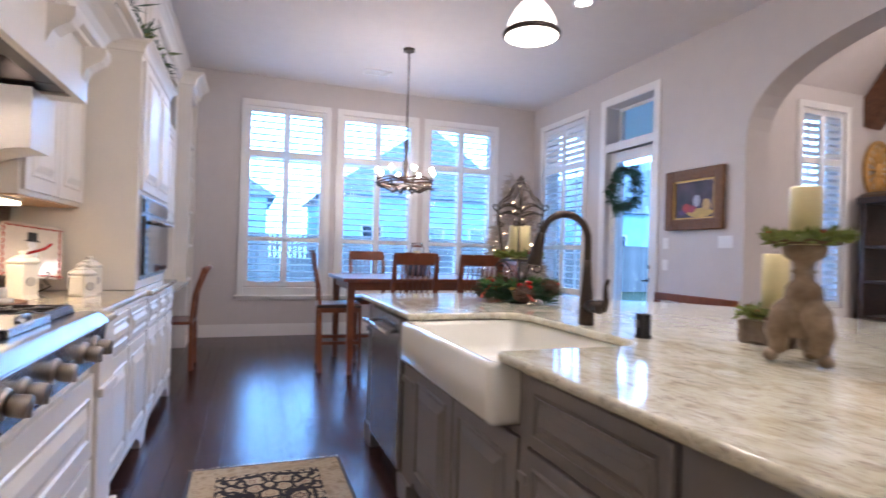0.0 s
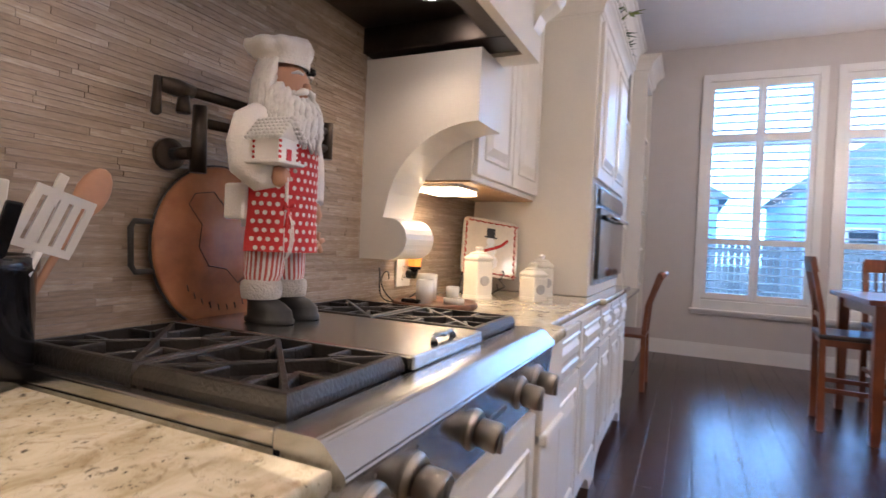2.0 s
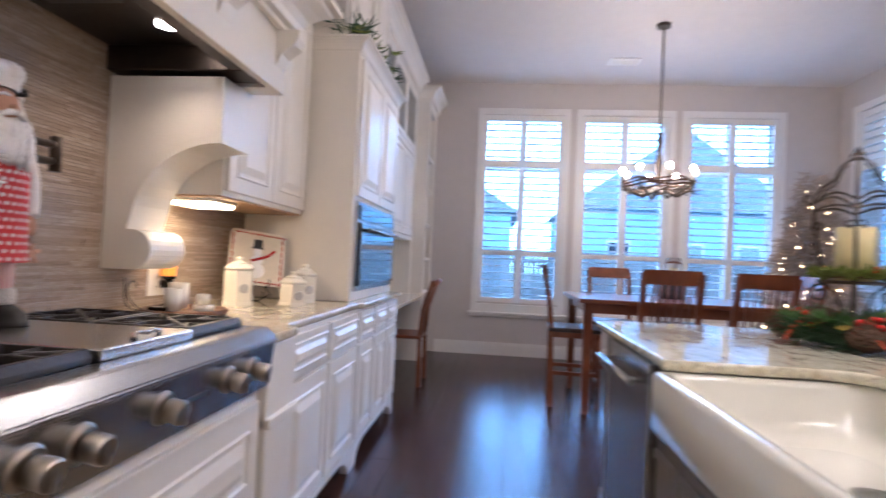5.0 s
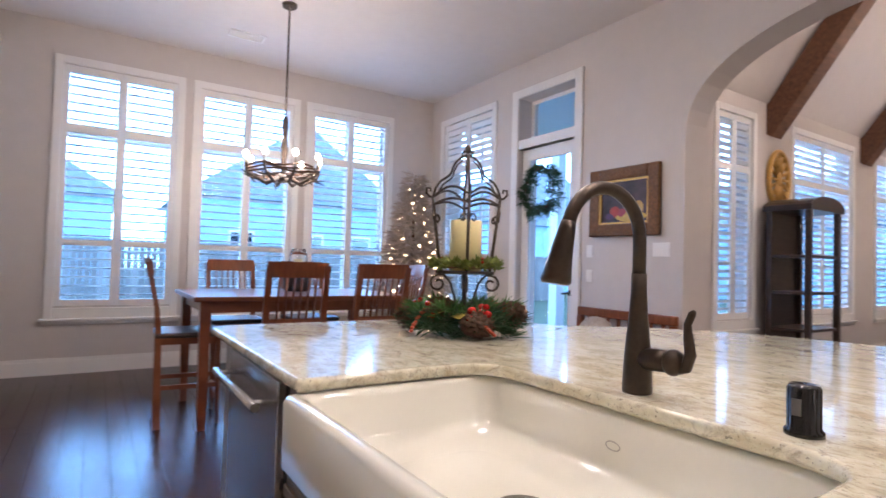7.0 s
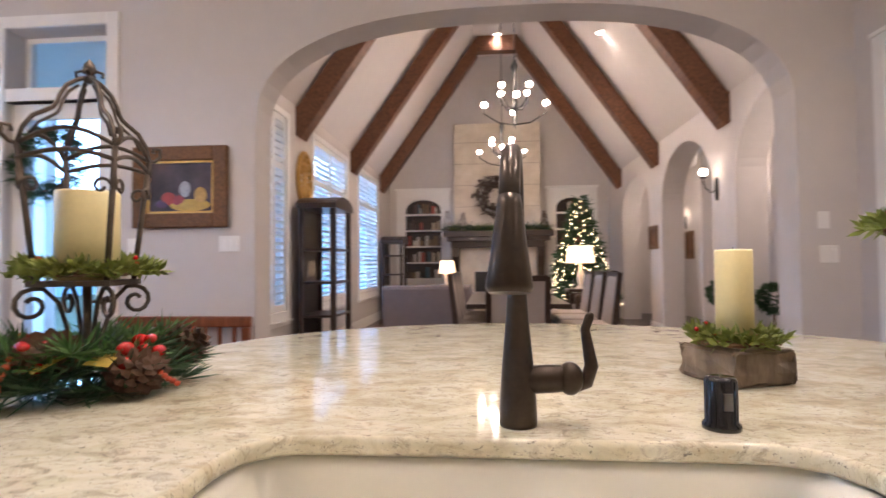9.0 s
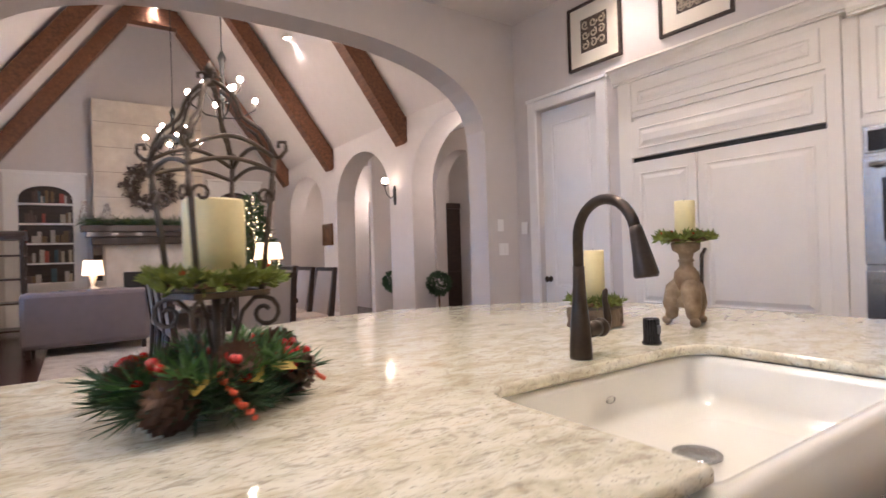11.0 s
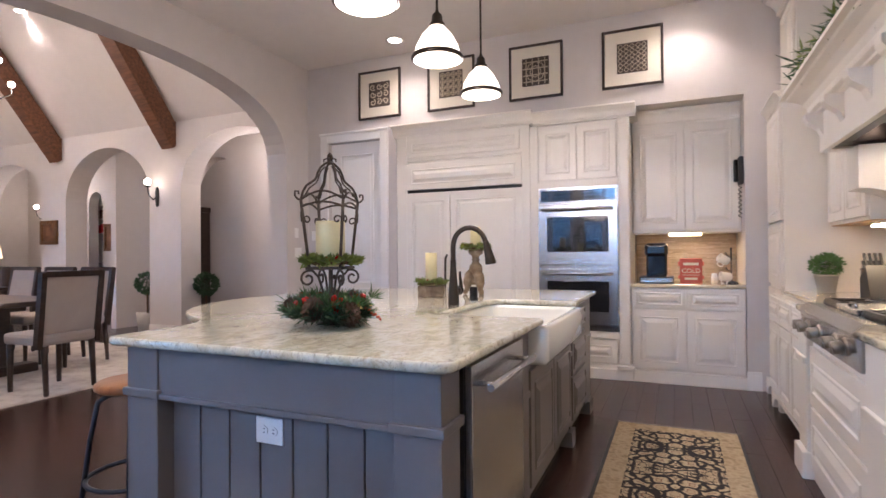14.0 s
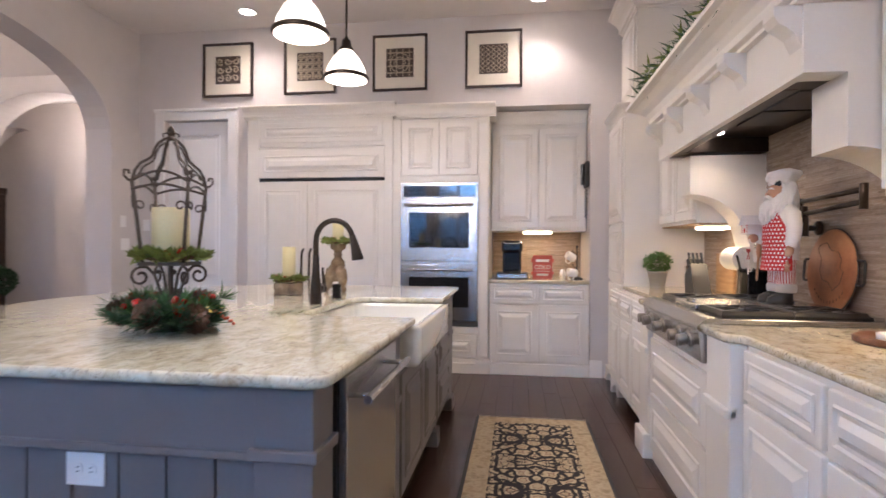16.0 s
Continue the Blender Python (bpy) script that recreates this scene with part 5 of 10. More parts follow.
def faucet():
    e = thing("kitchen_faucet", (2.05, 2.98, 0.9), "oil-rubbed bronze pull-down gooseneck faucet", "faucet")
    k = bmesh.new()
    lathe(k, [(0.0, 0), (0.031, 0), (0.032, 0.006), (0.031, 0.04), (0.027, 0.10), (0.020, 0.17), (0.017, 0.22), (0.0165, 0.26)], 2.05, 2.98, 0.9, 20)
    part("body", k, M_BRONZE, e)
    k = bmesh.new()
    pts = [(2.05, 2.98, 1.155), (2.05, 2.98, 1.23)]
    dx, dy = -0.996, 0.09
    for i in range(1, 15):
        th = radians(180 - 168 * i / 14)
        r = 0.103
        pts.append((2.05 + dx * (r + r * math.cos(th)), 2.98 + dy * (r + r * math.cos(th)), 1.235 + 0.105 * math.sin(th)))
    tube(k, pts, 0.0145, 12)
    part("spout", k, M_BRONZE, e)
    ex, ey, ez = pts[-1]
    k = bmesh.new()
    tube(k, [(ex, ey, ez + 0.005), (ex + dx * 0.004, ey + dy * 0.004, ez - 0.01), (ex + dx * 0.02, ey + dy * 0.02, ez - 0.07), (ex + dx * 0.03, ey + dy * 0.03, ez - 0.115), (ex + dx * 0.031, ey + dy * 0.031, ez - 0.122)], [0.0155, 0.0175, 0.0245, 0.031, 0.027], 20)
    part("spray_head", k, M_BRONZE, e)
    k = bmesh.new()
    tube(k, [(2.05, 2.98, 0.975), (2.05, 2.925, 0.978), (2.05, 2.90, 0.979)], [0.024, 0.024, 0.022], 18)
    ball(k, 2.05, 2.893, 0.979, 0.028, 1, 0.8, 1, 16, 12)
    hub = part("handle_hub", k, M_BRONZE, e)
    k = bmesh.new()
    tube(k, [(2.05, 2.888, 0.962), (2.052, 2.866, 0.972), (2.052, 2.857, 1.000), (2.052, 2.862, 1.030), (2.055, 2.866, 1.060), (2.058, 2.858, 1.082), (2.058, 2.853, 1.088)], [0.009, 0.012, 0.012, 0.010, 0.008, 0.008, 0.004], 10)
    part("lever", k, M_BRONZE, hub)
    e = thing("air_gap_cap", (2.05, 2.65, 0.9), "black slotted air-gap cap on the granite", "sink fitting")
    k = bmesh.new()
    lathe(k, [(0.0, 0), (0.030, 0), (0.030, 0.008), (0.0255, 0.012), (0.0255, 0.078), (0.022, 0.084), (0.0, 0.084)], 2.05, 2.65, 0.9, 18)
    part("cap", k, M_BLACK, e)
    part("slot", B((2.021, 2.027, 2.643, 2.657, 0.935, 0.962)), M_DARKSTEEL, e)


faucet()

# ---- great room beyond the arch ----
YR, YL, XE, ZE, ZR = 0.23, 5.40, 13.9, 3.15, 6.15
setting("wall_great_room_east", B((XE, XE + 0.2, YR - 0.3, YL + 0.3, 0, 6.6)), M_WALL, "greige painted gable wall behind the fireplace", "wall")
arched_wall("wall_great_room_south", "x", YR, -0.35, XW + T, XE, 6.4, [(5.35, 7.45, 2.15, 2.96, 2.1), (8.10, 10.08, 2.1, 2.90, 2.0), (10.72, 12.62, 2.1, 2.82, 2.0)], [], M_WALL, "greige painted wall with three arched openings")
LW = [(6.45, 7.30), (8.12, 9.95), (10.65, 12.45)]
wall_with_holes("wall_great_room_north", "x", YL, 0.2, XW + T, XE, 0, 6.4, [(a + 0.07, b - 0.07, 0.66, 2.92) for a, b in LW], M_WALL, "greige painted wall with tall shuttered windows")
for i, (a, b) in enumerate(LW):
    shutter_window("window_%d" % (i + 5), "x", YL, -1, a, b, 0.55, 2.98, [(0.65, 0.73), (2.28, 2.36), (2.84, 2.92)], "great room window with white plantation shutters", tilt=38)
ym = (YR + YL) / 2
k = bmesh.new()
for (ya, za), (yb, zb) in (((YR, ZE), (ym - 0.5, ZR)), ((ym - 0.5, ZR), (ym + 0.5, ZR)), ((ym + 0.5, ZR), (YL, ZE))):
    prism(k, [(ya, za), (yb, zb), (yb, zb + 0.15), (ya, za + 0.15)], XW + T, XE, "x")
setting("ceiling_vault", k, material("vault_paint", (0.66, 0.61, 0.58), 0.85, var=0.03, bump=0.1), "vaulted off-white painted ceiling", "ceiling")
# Unseen flat cover, added to close off the space above the vault.
setting("roof_cover", B((XW, XE + 0.2, YR - 0.5, YL + 0.3, 6.6, 6.75)), M_CEIL, "plain unseen cover added to close the vault from above", "ceiling")


def truss(x):
    e = thing("ceiling_beam", (x, ym, ZE), "stained wood rafter beams meeting at a short ridge tie", "beam", "great room beams")
    w = 0.11
    for s in (-1, 1):
        yf, yt = ym + s * (YL - YR) / 2, ym + s * 0.42
        sl = (ZR - ZE) / ((YL - YR) / 2 - 0.5)
        k = bmesh.new()
        zt = ZE + sl * abs(yf - yt)
        pts = [(yf, ZE - 0.0), (yf, ZE - 0.36), (yf - s * 0.06, ZE - 0.40), (yt, min(zt, ZR) - 0.42), (yt, min(zt, ZR) - 0.02), (yf - s * 0.02, ZE)]
        prism(k, pts if s < 0 else pts[::-1], x - w, x + w, "x")
        part("rafter", k, M_BEAM, e)
    part("tie", B((x - w, x + w, ym - 0.45, ym + 0.45, ZR - 0.36, ZR - 0.02), bev=0.01), M_BEAM, e)


for x in (7.65, 10.28, 12.75):
    truss(x)

# corridor behind the arches
setting("wall_corridor", B((XW + T, XE, -1.95, -1.75, 0, 3.2)), M_WALL, "greige corridor wall behind the arches", "wall")
setting("wall_corridor_end", B((XW + T - 0.15, XW + T, -1.75, YR - 0.35, 0, 3.2), (XE, XE + 0.15, -1.75, YR - 0.35, 0, 3.2)), M_WALL, "greige corridor end wall", "wall")
setting("ceiling_corridor", B((XW + T, XE, -1.95, YR - 0.35, 3.2, 3.3)), M_CEIL, "corridor ceiling", "ceiling")
setting("wall_corridor_pier", B((9.35, 9.47, -1.75, YR - 0.35, 0, 3.2), (10.45, 10.75, -1.75, -1.05, 0, 3.2)), M_WALL, "greige corridor pier", "wall")
arched_wall("wall_corridor_arch", "x", -1.05, -0.22, XW + T, 9.35, 3.2, [(7.46, 8.78, 2.15, 2.88, 2.0)], [], M_WALL, "greige wall with an arched niche behind the passage")
arched_wall("wall_corridor_alcove", "x", -1.30, -0.2, 10.75, XE, 3.2, [(11.42, 11.86, 2.2, 2.5, 2.0)], [], M_WALL, "greige corridor wall with a narrow arched doorway")
baseboard("baseboard", XW + T, 5.35, YR, YR + 0.02, 0.18)
baseboard("baseboard", 7.45, 8.10, YR, YR + 0.02, 0.18)
baseboard("baseboard", 10.08, 10.72, YR, YR + 0.02, 0.18)
baseboard("baseboard", 5.35, 7.42, -1.05, -1.03, 0.18)
baseboard("baseboard", 10.75, 11.42, -1.30, -1.28, 0.18)
baseboard("baseboard", XW + T, XE, YL - 0.02, YL, 0.18)


def fireplace():
    e = thing("fireplace", (13.6, 2.82, 0), "cream limestone chimney with dark wood mantel and brackets", "fireplace")
    part("chimney", B((13.55, XE, 1.83, 3.83, 0, 4.45), bev=0.01), M_LIMESTONE, e)
    for z in (2.5, 3.0, 3.5, 4.0):
        part("joint", B((13.545, 13.552, 1.85, 3.81, z, z + 0.008)), M_GROUT, e)
    part("surround", B((13.50, 13.55, 2.0, 3.66, 0.2, 1.55), bev=0.004), M_LIMESTONE, e)
    part("firebox", B((13.485, 13.499, 2.3, 3.36, 0.25, 1.0)), M_BLKMATT, e)
    k = B((13.2, 13.55, 1.58, 4.06, 1.80, 1.93), (13.25, 13.55, 1.66, 3.98, 1.70, 1.80), (13.32, 13.55, 1.75, 3.89, 1.55, 1.70), bev=0.01)
    part("mantel", k, M_DARKWOOD, e)
    for y in (1.85, 3.79):
        k = bmesh.new()
        prism(k, [(13.55, 1.55), (13.34, 1.55), (13.36, 1.35), (13.46, 1.1), (13.48, 0.9), (13.55, 0.85)], y - 0.08, y + 0.08, "y")
        part("bracket", k, M_DARKWOOD, e)


fireplace()
BOOKC = [(0.33, 0.07, 0.05), (0.16, 0.10, 0.05), (0.05, 0.09, 0.11), (0.40, 0.33, 0.24), (0.09, 0.06, 0.05), (0.45, 0.40, 0.35)]
M_BOOKS = [material("book_cloth", c, 0.7, var=0.15) for c in BOOKC]


def built_in(y0, y1):
    e = thing("built_in_bookcase", (XE, (y0 + y1) / 2, 0), "white built-in bookcase with arched top, books and ornaments", "bookcase")
    X = XE - 0.03
    a, b = y0 - 0.22, y1 + 0.22
    arch = arch_outline(y0, y1, 2.45, 2.72, 12, 2.2)
    k = B((X - 0.02, XE, a, y0, 0, 2.95), (X - 0.02, XE, y1, b, 0, 2.95), (X - 0.02, XE, y0, y1, 0, 0.82), (X - 0.05, XE, a - 0.03, b + 0.03, 2.95, 3.0), bev=0.003)
    for (ya, za), (yb, zb) in zip(arch, arch[1:]):
        prism(k, [(ya, za), (yb, zb), (yb, 2.95), (ya, 2.95)], X - 0.02, XE, "x")
    part("face_frame", k, M_TRIM, e)
    part("back", B((XE - 0.008, XE - 0.001, y0, y1, 0.82, 2.75)), M_DARKWOOD, e)
    for z in (0.82, 1.2, 1.58, 1.96, 2.34):
        part("shelf", B((X - 0.18, XE - 0.01, y0, y1, z, z + 0.03)), M_TRIM, e)
    rr = random.Random(int(y0 * 10))
    for z in (0.85, 1.23, 1.61, 1.99, 2.37):
        y = y0 + 0.03
        while y < y1 - 0.12:
            w = rr.uniform(0.03, 0.09)
            h = rr.uniform(0.13, 0.27)
            if rr.random() < 0.75:
                solo("book", B((X - 0.15, XE - 0.02, y, y + w - 0.004, z, z + h), bev=0.003), rr.choice(M_BOOKS), "cloth-bound book on the built-in shelf", "book", "books on the built-in shelves")
            y += w + (rr.uniform(0.0, 0.1) if rr.random() < 0.3 else 0)


built_in(4.17, 5.02)
built_in(0.72, 1.45)


def chandelier(x, y, z, size=1.0, name="wrought_iron_chandelier"):
    e = thing(name, (x, y, z), "dark iron chandelier with lit globe bulbs", "chandelier", "great room chandeliers")
    k = bmesh.new()
    tube(k, [(x, y, z + 0.62), (x, y, ZR - 0.02)], 0.008, 6)
    lathe(k, [(0.0, 0.62), (0.015, 0.6), (0.05, 0.52), (0.03, 0.45), (0.02, 0.2), (0.035, 0.1), (0.012, -0.1), (0.0, -0.25)], x, y, z, 10)
    part("stem", k, M_BLKMATT, e)
    n = 8
    for i in range(n):
        a = 2 * math.pi * i / n
        c, s = math.cos(a), math.sin(a)
        up = 0.18 if i % 2 else 0.0
        r = (0.26 if i % 2 else 0.42) * size
        k = bmesh.new()
        tube(k, [(x, y, z - 0.18 + up), (x + c * r * 0.5, y + s * r * 0.5, z - 0.16 + up), (x + c * r, y + s * r, z - 0.04 + up), (x + c * r, y + s * r, z + 0.02 + up)], 0.009, 6)
        arm = part("arm", k, M_BLKMATT, e)
        k = bmesh.new()
        ball(k, x + c * r, y + s * r, z + 0.07 + up, 0.036 * size, u=12, v=8)
        part("bulb", k, M_BULB, arm)


chandelier(7.55, 2.70, 3.02, 0.88)
chandelier(10.75, 2.78, 3.12, 0.95)


# upholstered dining set
def dining_chair(m, group="upholstered chairs round the dining table"):
    e = thing("dining_chair", (0, 0, 0), "upholstered linen dining chair with dark wood frame", "chair", group)
    part("seat", B((-0.26, 0.24, -0.25, 0.25, 0.42, 0.52), bev=0.03), M_TAUPECLOTH, e)
    k = bmesh.new()
    prism(k, [(-0.245, 0.52), (-0.20, 0.52), (-0.285, 1.02), (-0.315, 1.02)], -0.23, 0.23, "y")
    part("backrest", k, M_TAUPECLOTH, e)
    k = bmesh.new()
    for s in (-1, 1):
        prism(k, [(-0.26, 0.40), (-0.20, 0.40), (-0.28, 1.05), (-0.33, 1.05)], s * 0.255 - 0.022, s * 0.255 + 0.022, "y")
    prism(k, [(-0.285, 1.01), (-0.275, 1.06), (-0.335, 1.06), (-0.325, 1.01)], -0.255, 0.255, "y")
    part("back_frame", k, M_DARKWOOD, e)
    for x, y in ((0.2, -0.21), (0.2, 0.21), (-0.24, -0.21), (-0.24, 0.21)):
        k = bmesh.new()
        tube(k, [(x, y, 0.42), (x + (0.0 if x > 0 else -0.03), y, 0.0)], [0.028, 0.02], 6)
        part("leg", k, M_DARKWOOD, e)
    e.matrix_basis = m
    return e


c0 = dining_chair(pose(6.07, 2.80, 0.012, 0, 0, 3))
for m in (pose(7.03, 3.14, 0.012, 0, 0, -90), pose(7.66, 3.14, 0.012, 0, 0, -90), pose(8.30, 3.14, 0.012, 0, 0, -90), pose(7.1, 1.98, 0.012, 0, 0, 90), pose(7.8, 1.98, 0.012, 0, 0, 90), pose(8.5, 1.98, 0.012, 0, 0, 90), pose(9.35, 2.75, 0.012, 0, 0, 180)):
    copy_thing(c0, m)


def dining_table():
    e = thing("dining_table", (8.2, 2.68, 0), "dark wood trestle dining table", "table")
    part("tabletop", B((6.55, 9.05, 2.22, 3.27, 0.72, 0.77), bev=0.01), M_DARKWOOD, e)
    for x in (7.1, 8.5):
        part("pedestal", B((x - 0.09, x + 0.09, 2.62, 2.87, 0.1, 0.72), (x - 0.1, x + 0.1, 2.37, 3.12, 0.0, 0.1), (x - 0.08, x + 0.08, 2.47, 3.02, 0.64, 0.72), bev=0.015), M_DARKWOOD, e)
    part("stretcher", B((7.19, 8.41, 2.71, 2.79, 0.25, 0.36)), M_DARKWOOD, e)


dining_table()
setting("dining_rug", B((5.75, 11.2, 0.95, 4.5, 0.0, 0.012), bev=0.004), M_CREAMRUG, "pale cream patterned area rug under the dining table", "rug")


def sofa():
    e = thing("sofa", (10.6, 4.0, 0), "mauve-grey upholstered sofa seen from behind", "sofa")
    part("back", B((9.55, 9.85, 3.3, 4.75, 0.12, 0.84), bev=0.06), M_SOFA, e)
    part("seat", B((9.85, 10.55, 3.5, 4.55, 0.12, 0.46), bev=0.05), M_SOFA, e)
    for y0, y1 in ((3.3, 3.5), (4.55, 4.75)):
        part("arm", B((9.85, 10.5, y0, y1, 0.12, 0.64), bev=0.05), M_SOFA, e)
    for x in (9.6, 10.45):
        for y in (3.38, 4.67):
            part("leg", B((x, x + 0.06, y - 0.03, y + 0.03, 0, 0.12)), M_DARKWOOD, e)


sofa()


def table_lamp(x, y, zb, h, r, label):
    e = thing("table_lamp", (x, y, zb), label, "lamp")
    k = bmesh.new()
    lathe(k, [(0.0, 0), (0.08, 0), (0.08, 0.02), (0.025, 0.05), (0.05, 0.14), (0.055, 0.22), (0.02, 0.32), (0.012, h - 0.2)], x, y, zb, 16)
    part("base", k, M_CREAMCER, e)
    k = bmesh.new()
    lathe(k, [(r, h - 0.26), (r * 0.8, h), (r * 0.78, h), (r * 0.98, h - 0.26)], x, y, zb, 24)
    part("shade", k, M_LAMPSHADE, e)


table_lamp(9.6, 1.62, 0.78, 0.66, 0.22, "lit table lamp with a linen drum shade")
table_lamp(12.2, 3.9, 0.75, 0.5, 0.17, "lit small table lamp on a console")
e = thing("side_table", (9.6, 1.62, 0), "small dark side table under the lamp", "table")
part("top", B((9.38, 9.82, 1.4, 1.84, 0.74, 0.78), bev=0.005), M_DARKWOOD, e)
for x in (9.42, 9.78):
    for y in (1.44, 1.80):
        part("leg", B((x - 0.02, x + 0.02, y - 0.02, y + 0.02, 0, 0.74)), M_DARKWOOD, e)
e = thing("console_table", (12.2, 3.9, 0), "dark console table behind the sofa", "table")
part("top", B((12.0, 12.4, 3.4, 4.4, 0.71, 0.75), bev=0.005), M_DARKWOOD, e)
for x in (12.03, 12.37):
    for y in (3.44, 4.36):
        part("leg", B((x - 0.025, x + 0.025, y - 0.025, y + 0.025, 0, 0.71)), M_DARKWOOD, e)


def curio(x0, x1, y0, y1, h, arch=True):
    e = thing("curio_cabinet", ((x0 + x1) / 2, (y0 + y1) / 2, 0), "dark wood glass curio cabinet with an arched top", "cabinet")
    w = 0.06
    for x in (x0, x1 - w):
        for y in (y0, y1 - w):
            part("post", B((x, x + w, y, y + w, 0, h - 0.1), bev=0.006), M_DARKWOOD, e)
    for z in (0.1, 0.55, 0.95, 1.35):
        part("shelf", B((x0 + w * 0.3, x1 - w * 0.3, y0 + w * 0.3, y1 - w * 0.3, z, z + 0.03)), M_DARKWOOD, e)
    k = bmesh.new()
    pts = [(x0 - 0.03, h - 0.12), (x1 + 0.03, h - 0.12), (x1 + 0.03, h - 0.06)] + [((x0 + x1) / 2 + (x1 - x0) / 2 * math.cos(t), h - 0.06 + 0.1 * math.sin(t)) for t in [math.pi * i / 8 for i in range(1, 8)]] + [(x0 - 0.03, h - 0.06)]
    prism(k, pts, y0 - 0.02, y1 + 0.02, "y")
    part("cornice", k, M_DARKWOOD, e)
    part("back", B((x0 + w, x1 - w, y1 - 0.02, y1 - 0.005, 0.1, h - 0.12)), M_DARKWOOD, e)


curio(7.35, 8.1, 4.85, 5.3, 1.98)
curio(12.3, 12.9, 4.85, 5.3, 1.75)

# ---- lights ----
def can_light(x, y, z=ZC, w=22, tilt=0.0):
    e = thing("recessed_downlight", (x, y, z), "lit round recessed downlight in the ceiling", "light", "recessed downlights")
    k = bmesh.new()
    lathe(k, [(0.095, 0.0), (0.098, -0.004), (0.072, -0.006), (0.07, 0.0)], x, y, z - 0.001, 24)
    part("trim_ring", k, M_TRIM, e)
    k = bmesh.new()
    lathe(k, [(0.0, -0.003), (0.069, -0.003), (0.069, -0.001), (0.0, -0.001)], x, y, z - 0.001, 20)
    part("lens", k, M_CANLIGHT, e)
    d = bpy.data.lights.new("downlight", "SPOT")
    d.energy, d.color, d.spot_size, d.spot_blend, d.shadow_soft_size = w, LAMP_COLOR, radians(125), 0.8, 0.06
    o = new("downlight", d)
    o.location = (x, y, z - 0.02)


for x, y in ((3.54, 0.92), (0.82, 0.86), (3.5, 5.2), (0.95, 3.0), (0.95, 5.3), (3.54, 2.9)):
    can_light(x, y, w=CAN_W * (0.8 if (x, y) == (0.95, 3.0) else 1.0))


def point(x, y, z, w, r=0.08, col=None):
    d = bpy.data.lights.new("bulb_and_fill", "POINT")
    d.energy, d.color, d.shadow_soft_size = w, col or LAMP_COLOR, r
    o = new("bulb_and_fill", d)
    o.location = (x, y, z)


def pendant(x, y, z):
    e = thing("pendant_lamp", (x, y, z), "lit opal glass schoolhouse pendant with a dark metal band", "pendant lamp", "pendants over the island")
    k = bmesh.new()
    lathe(k, [(0.140, 0.0), (0.140, 0.03), (0.125, 0.085), (0.09, 0.15), (0.05, 0.195), (0.04, 0.205)], x, y, z, 32)
    part("glass_shade", k, M_SHADE, e)
    k = bmesh.new()
    lathe(k, [(0.0, 0.0), (0.06, -0.012), (0.139, 0.004)], x, y, z, 32)
    part("lens", k, M_SHADE, e)
    k = bmesh.new()
    lathe(k, [(0.141, 0.004), (0.154, 0.004), (0.157, 0.018), (0.150, 0.03), (0.141, 0.032)], x, y, z, 32)
    part("band", k, M_BRONZE, e)
    k = bmesh.new()
    lathe(k, [(0.045, 0.20), (0.047, 0.22), (0.034, 0.23), (0.03, 0.27), (0.012, 0.29), (0.0075, 0.31), (0.0075, ZC - z - 0.03), (0.06, ZC - z - 0.025), (0.062, ZC - z - 0.002)], x, y, z, 16)
    part("stem", k, M_BRONZE, e)
    point(x, y, z - 0.06, PEND_W, 0.09)


for y in (2.13, 2.91, 3.71):
    pendant(2.17, y, 2.345)
for x, y in ((9.3, 1.3), (6.2, 1.6), (6.2, 4.0), (12.6, 2.8)):
    sl = (ZR - ZE) / ((YL - YR) / 2 - 0.5)
    zz = min(ZR, ZE + sl * min(y - YR, YL - y)) - 0.03
    can_light(x, y, zz, w=CAN_W * 1.8)
# Five fill lights without fixtures, added to brighten corridor, niche and alcove.
point(6.5, -0.5, 2.7, 26, 0.1)
point(7.9, -1.42, 3.0, 7, 0.1)
point(9.4, -0.9, 2.5, 20, 0.1)
point(12.0, -0.7, 2.4, 20, 0.1)
point(12.0, -1.40, 2.9, 5, 0.05)
point(2.39, 6.90, 2.08, 27, 0.2)
# under-cabinet and hood lamps
for x, y, z, w in ((-0.29, 3.98, 1.31, 1.5), (-0.29, 1.9, 1.31, 1.7), (0.8, 0.15, 1.32, 2.0)):
    d = bpy.data.lights.new("under_cabinet_glow", "AREA")
    d.energy, d.color, d.shape, d.size, d.size_y = w, (1.0, 0.76, 0.42), "RECTANGLE", 0.18, 0.18
    o = new("under_cabinet_glow", d)
    o.location = (x, y, z)
for y in (2.45, 3.42):
    d = bpy.data.lights.new("hood_glow", "SPOT")
    d.energy, d.color, d.spot_size, d.spot_blend, d.shadow_soft_size = 4.5, (1.0, 0.78, 0.52), radians(120), 0.7, 0.03
    o = new("hood_glow", d)
    o.location = (-0.12, y, 1.84)

